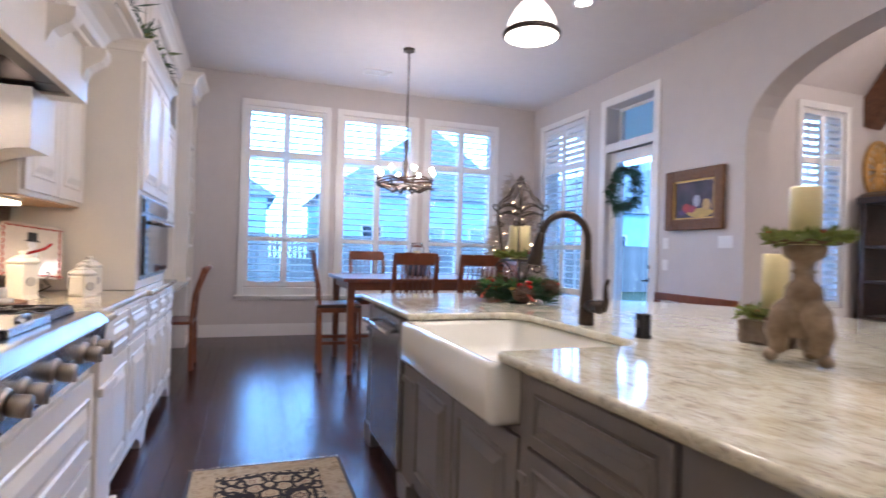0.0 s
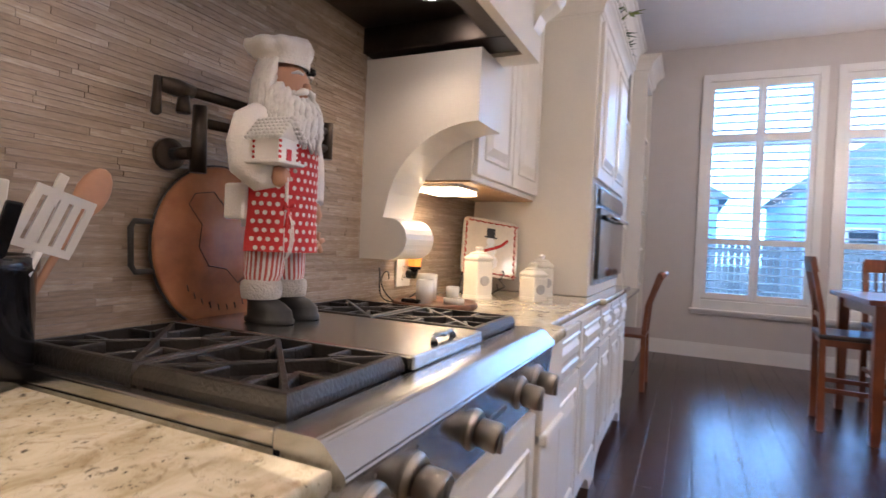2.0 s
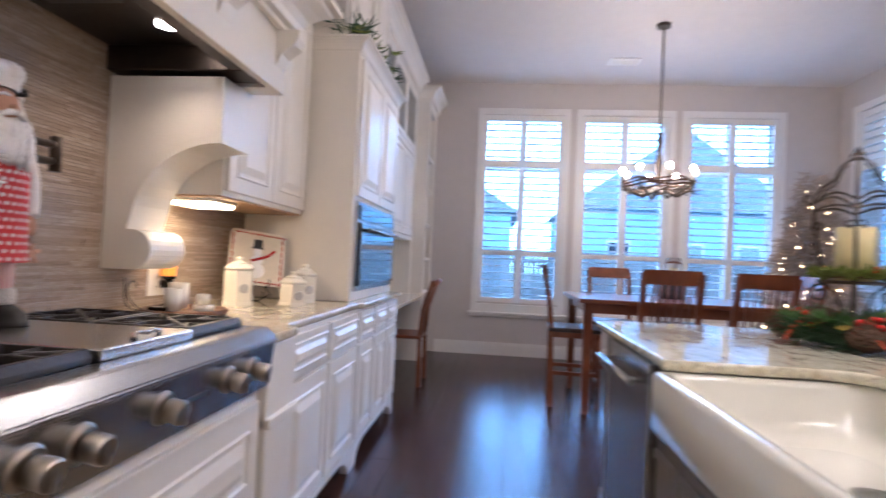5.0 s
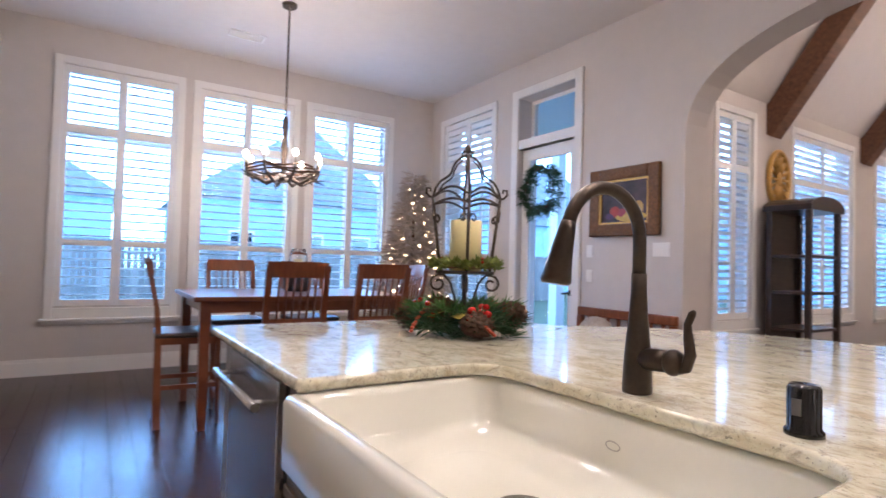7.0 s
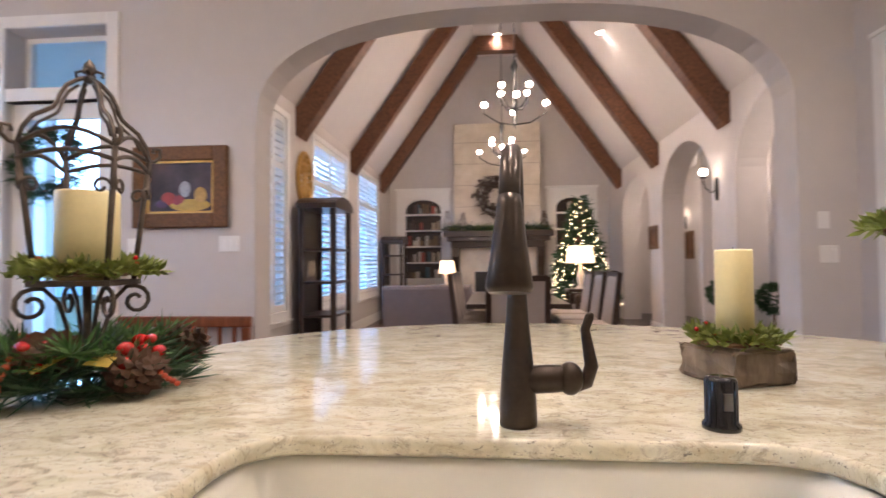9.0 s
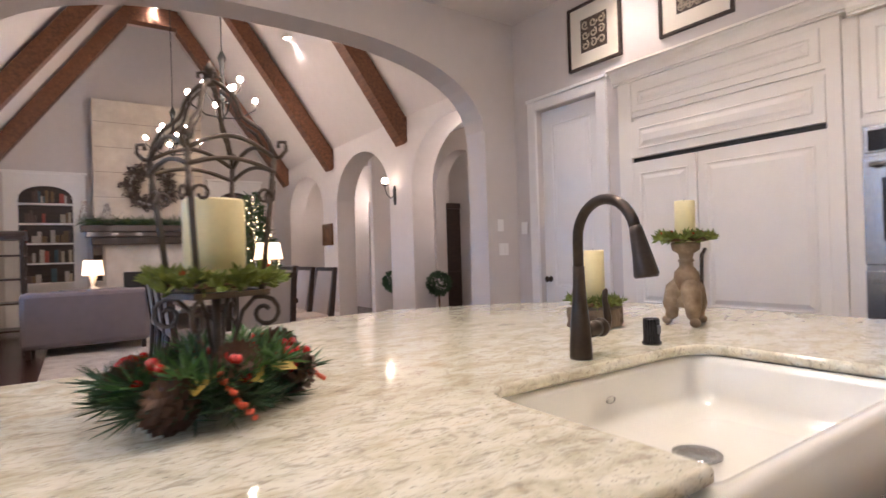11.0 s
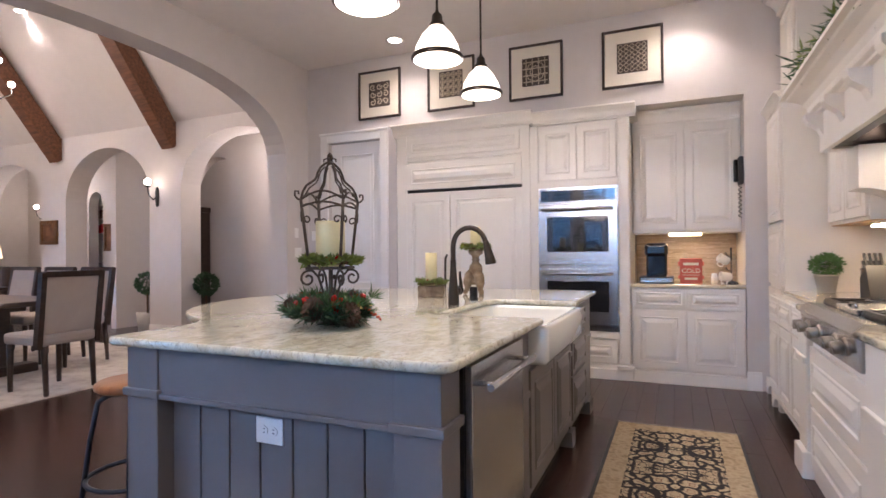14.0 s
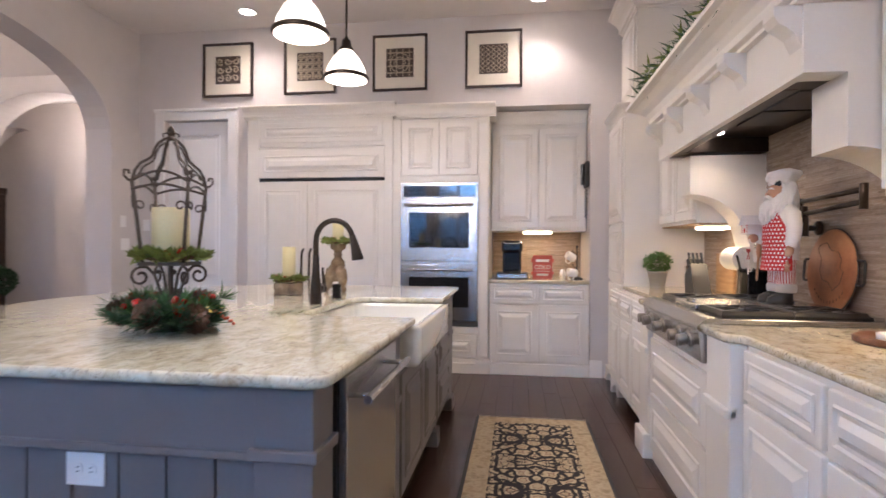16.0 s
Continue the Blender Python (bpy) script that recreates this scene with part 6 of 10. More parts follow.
# ---- outside: dusk sky, neighbours, fence ----
def glow_sky():
    m = bpy.data.materials.new("dusk_sky")
    m.use_nodes = True
    nt = m.node_tree
    nt.nodes.clear()
    out, em = nt.nodes.new("ShaderNodeOutputMaterial"), nt.nodes.new("ShaderNodeEmission")
    tc, sp, mr, cr = nt.nodes.new("ShaderNodeTexCoord"), nt.nodes.new("ShaderNodeSeparateXYZ"), nt.nodes.new("ShaderNodeMapRange"), nt.nodes.new("ShaderNodeValToRGB")
    mr.inputs[1].default_value, mr.inputs[2].default_value = 0.0, 24.0
    cr.color_ramp.elements[0].color = (0.26, 0.62, 1.0, 1)
    cr.color_ramp.elements[1].color = (0.26, 0.56, 1.0, 1)
    nt.links.new(tc.outputs["Object"], sp.inputs[0])
    nt.links.new(sp.outputs[2], mr.inputs[0])
    nt.links.new(mr.outputs[0], cr.inputs[0])
    nt.links.new(cr.outputs[0], em.inputs[0])
    em.inputs[1].default_value = SKY_GLOW
    nt.links.new(em.outputs[0], out.inputs[0])
    return m


k = bmesh.new()
n = 48
ring0 = [k.verts.new((3 + 70 * math.cos(radians(360 * i / n)), 4 + 70 * math.sin(radians(360 * i / n)), -0.5)) for i in range(n + 1)]
ring1 = [k.verts.new((v.co.x, v.co.y, 45)) for v in ring0]
for i in range(n):
    k.faces.new((ring0[i], ring0[i + 1], ring1[i + 1], ring1[i]))
setting("backdrop", k, glow_sky(), "pale blue dusk sky", "sky")
setting("ground", B((-60, 70, YN + 0.21, 76, -0.4, -0.25), (XW + T + 0.01, 70, YL + 0.21, YN + 0.2, -0.4, -0.25)), ramp_material("lawn", [(0.3, (0.05, 0.07, 0.03)), (0.7, (0.12, 0.14, 0.06))], 0.95, scale=3, bump=0.5), "dull winter lawn", "ground")
# Siding and M_ROOF colours hold the blue cast of the dusk skylight.
M_SIDING = ramp_material("neighbour_siding_dusk_tint", [(0.3, (0.24, 0.38, 0.45)), (0.7, (0.36, 0.52, 0.60))], 0.9, scale=2, bump=0.2)
setting("porch_ceiling", B((XW + T + 0.01, 7.6, YL + 0.21, YN + 0.2, 3.14, 3.24)), M_CEIL, "pale painted ceiling of the porch outside the garden door", "ceiling")
solo("porch_post", B((7.40, 7.58, YN + 0.0, YN + 0.18, -0.25, 3.14), bev=0.01), M_TRIM, "white square porch post outside the window", "post")
M_ROOF = ramp_material("neighbour_shingle", [(0.3, (0.20, 0.22, 0.24)), (0.7, (0.30, 0.32, 0.35))], 0.9, scale=4, bump=0.3)
M_FENCE = ramp_material("cedar_fence", [(0.3, (0.14, 0.12, 0.11)), (0.7, (0.26, 0.23, 0.21))], 0.9, scale=4, stretch=(6, 6, 1), bump=0.3, rand=0.3)


def house(x, y, w, d, h, r, ridge_x=True):
    e = thing("neighbour_house", (x, y, -0.25), "neighbouring house tinted blue as by dusk skylight, pitched shingle roof", "house")
    part("wall", B((x - w / 2, x + w / 2, y, y + d, -0.25, h)), M_SIDING, e)
    k = bmesh.new()
    if ridge_x:
        prism(k, [(y - 0.4, h), (y + d + 0.4, h), (y + d / 2, h + r)], x - w / 2 - 0.4, x + w / 2 + 0.4, "x")
    else:
        prism(k, [(x - w / 2 - 0.4, h), (x + w / 2 + 0.4, h), (x, h + r)], y - 0.4, y + d + 0.4, "y")
    part("roof", k, M_ROOF, e)
    for q in (-0.28, 0.05, 0.3):
        wn = part("window", B((x + q * w - 0.5, x + q * w + 0.5, y - 0.06, y - 0.001, 0.9, 2.3)), M_TRIM, e)
        part("pane", B((x + q * w - 0.42, x + q * w + 0.42, y - 0.075, y - 0.062, 0.98, 2.22)), M_OVENGLASS, wn)


house(-4.0, 26, 11, 9, 3.4, 3.6, False)
house(8.5, 25, 9, 9, 3.6, 3.4, False)
house(22, 24, 12, 10, 3.4, 3.2, False)
house(34, 10, 10, 12, 3.4, 3.2, False)
f = thing("garden_fence", (3, 19, -0.25), "grey weathered board fence", "fence")
bme = mesh_of(B((-0.07, 0.07, -0.012, 0.012, 0, 1.85)), "board", M_FENCE)
for i in range(190):
    o = new("board", bme)
    o.parent = f
    o.matrix_parent_inverse = f.matrix_basis.inverted()
    o.location = (-12 + i * 0.155, 19, -0.25)
part("rail", B((-12, 17.5, 19.015, 19.06, 0.2, 0.29), (-12, 17.5, 19.015, 19.06, 1.2, 1.29)), M_FENCE, f)

# ---- foliage helpers ----
def blades(bm, rng, centre, n, length, width, spread=1.0, up=0.4, lean=None):
    """A tuft of narrow leaves out of one point."""
    c = Vector(centre)
    for _ in range(n):
        d = Vector((rng.gauss(0, spread), rng.gauss(0, spread), rng.gauss(up, spread * 0.6)))
        if lean is not None:
            d += Vector(lean)
        if d.length < 1e-4:
            continue
        d.normalize()
        L = length * rng.uniform(0.6, 1.15)
        s = d.cross(Vector((rng.gauss(0, 1), rng.gauss(0, 1), rng.gauss(0, 1))))
        if s.length < 1e-4:
            continue
        s = s.normalized() * width * 0.5
        m = c + d * L * 0.5
        v = [bm.verts.new(c), bm.verts.new(m + s), bm.verts.new(c + d * L), bm.verts.new(m - s)]
        bm.faces.new(v)


def ring_foliage(bm, rng, cx, cy, z, r, n, length, width, per=7, up=0.35, thick=0.02):
    for i in range(n):
        a = 2 * math.pi * (i + rng.random()) / n
        rr = r + rng.gauss(0, thick)
        blades(bm, rng, (cx + rr * math.cos(a), cy + rr * math.sin(a), z + rng.gauss(0, thick * 0.5)), per, length, width, 0.7, up, (math.cos(a) * 0.7, math.sin(a) * 0.7, 0))


def cone_shape(bm, x, y, z, h, r, tilt=(0, 0, 1), n=60):
    """A pine cone: scales spiralling round a core."""
    q = Vector((0, 0, 1)).rotation_difference(Vector(tilt).normalized())
    o = Vector((x, y, z))
    ball(bm, x, y, z, r * 0.6, 1, 1, 1, 8, 6)
    for i in range(n):
        t = i / n
        a = i * 2.4
        rr = r * math.sin(math.pi * (0.12 + 0.86 * t)) ** 0.8
        p = Vector((math.cos(a) * rr, math.sin(a) * rr, h * (t - 0.5)))
        u = Vector((math.cos(a), math.sin(a), 0.35)).normalized()
        s = Vector((-math.sin(a), math.cos(a), 0))
        w = r * 0.3
        pts = [p - u * w * 1.2, p + s * w * 0.8, p + u * w * 0.7 + Vector((0, 0, w * 0.3)), p - s * w * 0.8]
        bm.faces.new([bm.verts.new(o + q @ k) for k in pts])
        bm.faces.new([bm.verts.new(o + q @ (k - Vector((0, 0, w * 0.25)))) for k in pts[::-1]])


# ---- things on the island ----
def lantern():
    cx, cy = 2.235, 3.906
    e = thing("candle_lantern", (cx, cy, 0.9), "wrought iron open crown lantern stand with a cream candle", "lantern")
    zt, z1, h0, h1 = 1.145, 1.425, 0.068, 0.092
    rot = radians(14)

    def sq(h, z):
        return [(cx + h * math.sqrt(2) * math.cos(rot + math.pi / 4 + i * math.pi / 2), cy + h * math.sqrt(2) * math.sin(rot + math.pi / 4 + i * math.pi / 2), z) for i in range(4)]
    lo, hi = sq(h0, zt), sq(h1, z1)
    k = bmesh.new()
    prism(k, [p[:2] for p in sq(h0 + 0.012, 0)], zt - 0.012, zt, "z")
    part("tray", k, M_WROUGHT, e)
    k = bmesh.new()
    tube(k, [(cx, cy, 0.9), (cx, cy, zt - 0.012)], 0.0095, 8)
    lathe(k, [(0, 0), (0.06, 0), (0.055, 0.008), (0.012, 0.014)], cx, cy, 0.9, 16)
    part("stem", k, M_WROUGHT, e)
    for p, q in zip(lo, hi):
        k = bmesh.new()
        tube(k, [p, q], 0.0065, 6)
        ex, ey = q[0] - cx, q[1] - cy
        tube(k, [q, (q[0] + ex * 0.10, q[1] + ey * 0.10, z1 + 0.002), (q[0] + ex * 0.2, q[1] + ey * 0.2, z1 + 0.016), (q[0] + ex * 0.19, q[1] + ey * 0.19, z1 + 0.034), (q[0] + ex * 0.08, q[1] + ey * 0.08, z1 + 0.034), (q[0] + ex * 0.07, q[1] + ey * 0.07, z1 + 0.022)], 0.0045, 6)
        part("post", k, M_WROUGHT, e)
        # crown bar, an ogee up to the finial
        k = bmesh.new()
        f = [(1.0, 0.0), (0.93, 0.035), (0.80, 0.062), (0.62, 0.078), (0.52, 0.088), (0.47, 0.10), (0.43, 0.118), (0.34, 0.14), (0.18, 0.158), (0.04, 0.168)]
        tube(k, [(cx + ex * a, cy + ey * a, z1 + b) for a, b in f], 0.005, 6)
        part("crown_bar", k, M_WROUGHT, e)
        k = bmesh.new()
        tube(k, [(cx + ex * a * 0.9, cy + ey * a * 0.9, z1 + b - 0.012) for a, b in f[1:-1]], 0.0035, 6)
        part("inner_crown_bar", k, M_WROUGHT, e)
        # scroll under the tray
        k = bmesh.new()
        pts = [(cx + ex * 0.06, cy + ey * 0.06, 0.96), (cx + ex * 0.25, cy + ey * 0.25, 1.03), (cx + ex * 0.42, cy + ey * 0.42, 1.10), (cx + ex * 0.62, cy + ey * 0.62, 1.128)]
        for j in range(14):
            th = radians(90 - j * 32)
            r = 0.034 * (1 - j / 19)
            u = 0.78 + (r * math.cos(th)) / 0.13
            pts.append((cx + ex * u, cy + ey * u, 1.095 + r * math.sin(th)))
        tube(k, pts, 0.005, 6)
        part("scroll", k, M_WROUGHT, e)
    for i in range(4):
        for dz, hh in ((0.0, 0.035), (-0.03, 0.02)):
            p, q = Vector(hi[i]), Vector(hi[(i + 1) % 4])
            k = bmesh.new()
            tube(k, [p.lerp(q, t) + Vector((0, 0, dz + hh * math.sin(math.pi * t))) for t in [j / 10 for j in range(11)]], 0.0048, 6)
            part("arch_rail", k, M_WROUGHT, e)
        p, q = Vector(hi[i]), Vector(hi[(i + 1) % 4])
        for t0, sgn in ((0.0, 1), (1.0, -1)):
            k = bmesh.new()
            base = p.lerp(q, t0)
            d = (q - p).normalized() * sgn
            pts = []
            for j in range(12):
                th = radians(200 - j * 34)
                r = 0.020 * (1 - j / 16)
                pts.append(base + d * (0.026 + r * math.cos(th)) + Vector((0, 0, -0.085 + r * math.sin(th))))
            tube(k, [base + Vector((0, 0, -0.05))] + pts, 0.0035, 6)
            part("curl", k, M_WROUGHT, e)
    k = bmesh.new()
    lathe(k, [(0.0, 0.0), (0.012, 0.002), (0.008, 0.012), (0.006, 0.02), (0.013, 0.032), (0.011, 0.042), (0.0, 0.056)], cx, cy, z1 + 0.155, 10)
    for s in (0, 1, 2, 3):
        a = s * math.pi / 2 + 0.3
        c, d = math.cos(a), math.sin(a)
        tube(k, [(cx, cy, z1 + 0.172), (cx + c * 0.014, cy + d * 0.014, z1 + 0.183), (cx + c * 0.027, cy + d * 0.027, z1 + 0.178), (cx + c * 0.026, cy + d * 0.026, z1 + 0.168)], 0.0035, 6)
    part("finial", k, M_WROUGHT, e)
    solo_candle(cx, cy, zt, 0.062, 0.193, "thick cream pillar candle in the iron lantern")
    wreath(cx, cy, zt + 0.008, 0.10, "mossy green leaf ring with red berries round the candle", 150, 0.035, 0.012)


def solo_candle(x, y, z, r, h, label):
    e = thing("pillar_candle", (x, y, z), label, "candle")
    k = bmesh.new()
    lathe(k, [(0.0, 0), (r, 0), (r, h - 0.005), (r * 0.97, h), (r * 0.88, h - 0.001), (r * 0.5, h - 0.008), (0.0, h - 0.009)], x, y, z, 28)
    part("wax", k, M_WAX, e)
    k = bmesh.new()
    tube(k, [(x, y, z + h - 0.009), (x + 0.002, y, z + h + 0.006)], 0.0012, 5)
    part("wick", k, M_BLKMATT, e)


def wreath(x, y, z, r, label, n=130, ln=0.04, wd=0.013, berries=12):
    rng = random.Random(int(x * 1000 + y * 77))
    e = thing("leaf_wreath", (x, y, z), label, "wreath")
    k = bmesh.new()
    for i in range(5):
        rr, ph = r + rng.gauss(0, 0.006), rng.random() * 6
        tube(k, [(x + (rr + 0.004 * math.sin(5 * a + ph)) * math.cos(a), y + (rr + 0.004 * math.sin(5 * a + ph)) * math.sin(a), z + 0.008 + 0.005 * math.sin(7 * a + ph)) for a in [2 * math.pi * j / 36 for j in range(36)]], 0.0035, 5, True)
    part("twig_ring", k, M_TWIG, e)
    k = bmesh.new()
    ring_foliage(k, rng, x, y, z + 0.014, r, n, ln, wd, 9, 0.55, 0.014)
    part("leaves", k, M_MOSS, e)
    k = bmesh.new()
    for i in range(berries):
        a = rng.random() * 6.28
        ball(k, x + (r + rng.uniform(-0.01, 0.02)) * math.cos(a), y + (r + rng.uniform(-0.01, 0.02)) * math.sin(a), z + rng.uniform(0.022, 0.042), 0.0055, u=8, v=6)
    part("berries", k, M_RED, e)["kind"] = "stuff"


lantern()


def holiday_ring():
    cx, cy, z = 2.235, 3.906, 0.9
    rng = random.Random(5)
    e = thing("holiday_centrepiece", (cx, cy, z), "fir wreath with pine cones, red berries and yellow leaves", "wreath")
    k = bmesh.new()
    ring_foliage(k, rng, cx, cy, z + 0.05, 0.115, 170, 0.075, 0.005, 26, 0.45, 0.035)
    part("foliage", k, M_PINE, e)
    k = bmesh.new()
    ring_foliage(k, rng, cx, cy, z + 0.085, 0.115, 40, 0.07, 0.006, 26, 0.6, 0.03)
    part("sprig", k, M_PINE2, e)["kind"] = "stuff"
    for a, rr, zz, h in ((2.6, 0.165, 0.06, 0.095), (3.4, 0.12, 0.10, 0.085), (0.5, 0.17, 0.07, 0.095), (1.6, 0.16, 0.08, 0.08), (5.2, 0.16, 0.09, 0.085), (4.3, 0.17, 0.06, 0.085)):
        k = bmesh.new()
        cone_shape(k, cx + rr * math.cos(a), cy + rr * math.sin(a), z + zz, h, 0.047, (math.cos(a), math.sin(a), 0.5), 70)
        part("pine_cone", k, M_CONE, e)
    for j in range(6):
        k = bmesh.new()
        a = j * 1.05 + 0.2
        for _ in range(9):
            b = a + rng.gauss(0, 0.13)
            rr = 0.15 + rng.gauss(0, 0.02)
            ball(k, cx + rr * math.cos(b), cy + rr * math.sin(b), z + rng.uniform(0.07, 0.125), rng.uniform(0.009, 0.015), u=8, v=6)
        part("berries", k, M_RED, e)
    ml = material("yellow_leaf", (0.42, 0.30, 0.05), 0.6, var=0.3)
    for a in (2.9, 4.0, 5.9, 1.0, 3.5):
        k = bmesh.new()
        p = Vector((cx + 0.15 * math.cos(a), cy + 0.15 * math.sin(a), z + 0.09))
        d, s = Vector((math.cos(a), math.sin(a), -0.3)), Vector((-math.sin(a), math.cos(a), 0.3))
        k.faces.new([k.verts.new(v) for v in (p - d * 0.025, p + s * 0.028, p + d * 0.045, p - s * 0.028)])
        part("leaf", k, ml, e)
    mo = material("orange_flower", (0.42, 0.06, 0.02), 0.5, var=0.3)
    for a in (3.1, 4.2):
        k = bmesh.new()
        for j in range(16):
            t = j / 15
            ball(k, cx + (0.14 + 0.09 * t) * math.cos(a + 0.25 * t), cy + (0.14 + 0.09 * t) * math.sin(a + 0.25 * t), z + 0.10 - 0.07 * t + rng.gauss(0, 0.004), 0.006, u=6, v=5)
        part("flower_spike", k, mo, e)
    turn = pose(cx, cy, z, 0, 0, 137)
    oval = turn @ Matrix.Diagonal((1.24, 0.90, 1.0, 1)) @ turn.inverted()
    for o in list(e.children):
        o.data.transform(oval)


holiday_ring()


def pedestal():
    x, y, f = 2.20, 2.195, 1.42
    e = thing("candle_pedestal", (x, y, 0.9), "carved weathered wood candle pedestal with three scrolled feet", "candle holder")
    k = bmesh.new()
    lathe(k, [(0.0, 0.055), (0.045, 0.05), (0.04, 0.075), (0.030, 0.085), (0.042, 0.10), (0.048, 0.125), (0.044, 0.145), (0.026, 0.16), (0.025, 0.172), (0.031, 0.176), (0.024, 0.182), (0.028, 0.195), (0.05, 0.206), (0.054, 0.222), (0.05, 0.227), (0.0, 0.227)], x, y, 0.9, 20)
    for v in k.verts:
        v.co.z = 0.9 + (v.co.z - 0.9) * f
    part("column", k, M_STONEPED, e)
    for i in range(3):
        a = radians(20 + i * 120)
        c, s = math.cos(a), math.sin(a)
        k = bmesh.new()
        tube(k, [(x + c * 0.02, y + s * 0.02, 1.005), (x + c * 0.05, y + s * 0.05, 0.985), (x + c * 0.062, y + s * 0.062, 0.955), (x + c * 0.058, y + s * 0.058, 0.93), (x + c * 0.075, y + s * 0.075, 0.918)], [0.034, 0.036, 0.031, 0.024, 0.0125], 10)
        ball(k, x + c * 0.076, y + s * 0.076, 0.9128, 0.0195, 1, 1, 0.645)
        for v in k.verts:
            v.co.z = 0.9 + (v.co.z - 0.9) * f
        part("foot", k, M_STONEPED, e)
    solo_candle(x, y, 1.2225, 0.037, 0.16, "cream pillar candle on the carved pedestal")
    wreath(x, y, 1.2235, 0.07, "green leaf candle ring on the carved pedestal", 80, 0.038, 0.011, 6)


pedestal()


def log_holder():
    x, y = 2.43, 2.46
    e = thing("log_candle_holder", (x, y, 0.9), "rough square bark log candle holder", "candle holder")
    k = bmesh.new()
    box(k, x - 0.083, x + 0.083, y - 0.083, y + 0.083, 0.9, 0.978, 0.008)
    bmesh.ops.subdivide_edges(k, edges=k.edges[:], cuts=2, use_grid_fill=True)
    rng = random.Random(3)
    for v in k.verts:
        if v.co.z > 0.904:
            v.co += Vector((rng.gauss(0, 0.0035), rng.gauss(0, 0.0035), rng.gauss(0, 0.002)))
    bmesh.ops.rotate(k, verts=k.verts[:], cent=(x, y, 0), matrix=Matrix.Rotation(0.35, 3, "Z"))
    part("log", k, M_BARK, e)
    solo_candle(x, y, 0.979, 0.040, 0.222, "tall cream pillar candle in the bark log")
    wreath(x, y, 0.983, 0.075, "green leaf candle ring on the bark log", 80, 0.034, 0.01, 5)


log_holder()

# ---- rug in the aisle ----
def rug_material():
    m = bpy.data.materials.new("black_floral_field")
    m.use_nodes = True
    nt = m.node_tree
    b = nt.nodes["Principled BSDF"]
    b.inputs["Roughness"].default_value = 0.95
    tc, sp, ab = nt.nodes.new("ShaderNodeTexCoord"), nt.nodes.new("ShaderNodeSeparateXYZ"), nt.nodes.new("ShaderNodeMath")
    ab.operation = "ABSOLUTE"
    cb = nt.nodes.new("ShaderNodeCombineXYZ")
    pp = nt.nodes.new("ShaderNodeMath")
    pp.operation = "PINGPONG"
    pp.inputs[1].default_value = 0.36
    nt.links.new(tc.outputs["Object"], sp.inputs[0])
    nt.links.new(sp.outputs[0], ab.inputs[0])
    nt.links.new(sp.outputs[1], pp.inputs[0])
    nt.links.new(ab.outputs[0], cb.inputs[0])
    nt.links.new(pp.outputs[0], cb.inputs[1])
    nz = nt.nodes.new("ShaderNodeTexNoise")
    nz.inputs["Scale"].default_value = 14
    nt.links.new(cb.outputs[0], nz.inputs["Vector"])
    mxv = nt.nodes.new("ShaderNodeMix")
    mxv.data_type = "VECTOR"
    mxv.inputs[0].default_value = 0.06
    nt.links.new(cb.outputs[0], mxv.inputs[4])
    nt.links.new(nz.outputs["Color"], mxv.inputs[5])
    vo = nt.nodes.new("ShaderNodeTexVoronoi")
    vo.feature = "DISTANCE_TO_EDGE"
    vo.inputs["Scale"].default_value = 14
    nt.links.new(mxv.outputs[1], vo.inputs["Vector"])
    vc = nt.nodes.new("ShaderNodeTexVoronoi")
    vc.inputs["Scale"].default_value = 14
    nt.links.new(mxv.outputs[1], vc.inputs["Vector"])
    r1 = nt.nodes.new("ShaderNodeValToRGB")
    el = r1.color_ramp.elements
    el.new(0.5), el.new(0.5), el.new(0.5)
    for q, (p, c) in zip(el, ((0.10, (0.014, 0.011, 0.012)), (0.15, (0.44, 0.34, 0.20)), (0.26, (0.50, 0.41, 0.27)), (0.30, (0.20, 0.09, 0.05)), (0.36, (0.42, 0.33, 0.2)))):
        q.position, q.color = p, (*c, 1)
    nt.links.new(vo.outputs["Distance"], r1.inputs[0])
    vine = nt.nodes.new("ShaderNodeTexVoronoi")
    vine.feature = "DISTANCE_TO_EDGE"
    vine.inputs["Scale"].default_value = 26
    nt.links.new(mxv.outputs[1], vine.inputs["Vector"])
    gate = nt.nodes.new("ShaderNodeValToRGB")
    gate.color_ramp.elements[0].position, gate.color_ramp.elements[0].color = 0.03, (1, 1, 1, 1)
    gate.color_ramp.elements[1].position, gate.color_ramp.elements[1].color = 0.06, (0, 0, 0, 1)
    nt.links.new(vine.outputs["Distance"], gate.inputs[0])
    pick = nt.nodes.new("ShaderNodeMath")
    pick.operation = "GREATER_THAN"
    pick.inputs[1].default_value = 0.52
    nt.links.new(vc.outputs["Color"], pick.inputs[0])
    gm = nt.nodes.new("ShaderNodeMath")
    gm.operation = "MULTIPLY"
    nt.links.new(gate.outputs[0], gm.inputs[0])
    nt.links.new(pick.outputs[0], gm.inputs[1])
    mx = nt.nodes.new("ShaderNodeMix")
    mx.data_type = "RGBA"
    nt.links.new(gm.outputs[0], mx.inputs[0])
    nt.links.new(r1.outputs[0], mx.inputs[6])
    mx.inputs[7].default_value = (0.02, 0.014, 0.014, 1)
    nt.links.new(mx.outputs[2], b.inputs["Base Color"])
    return m


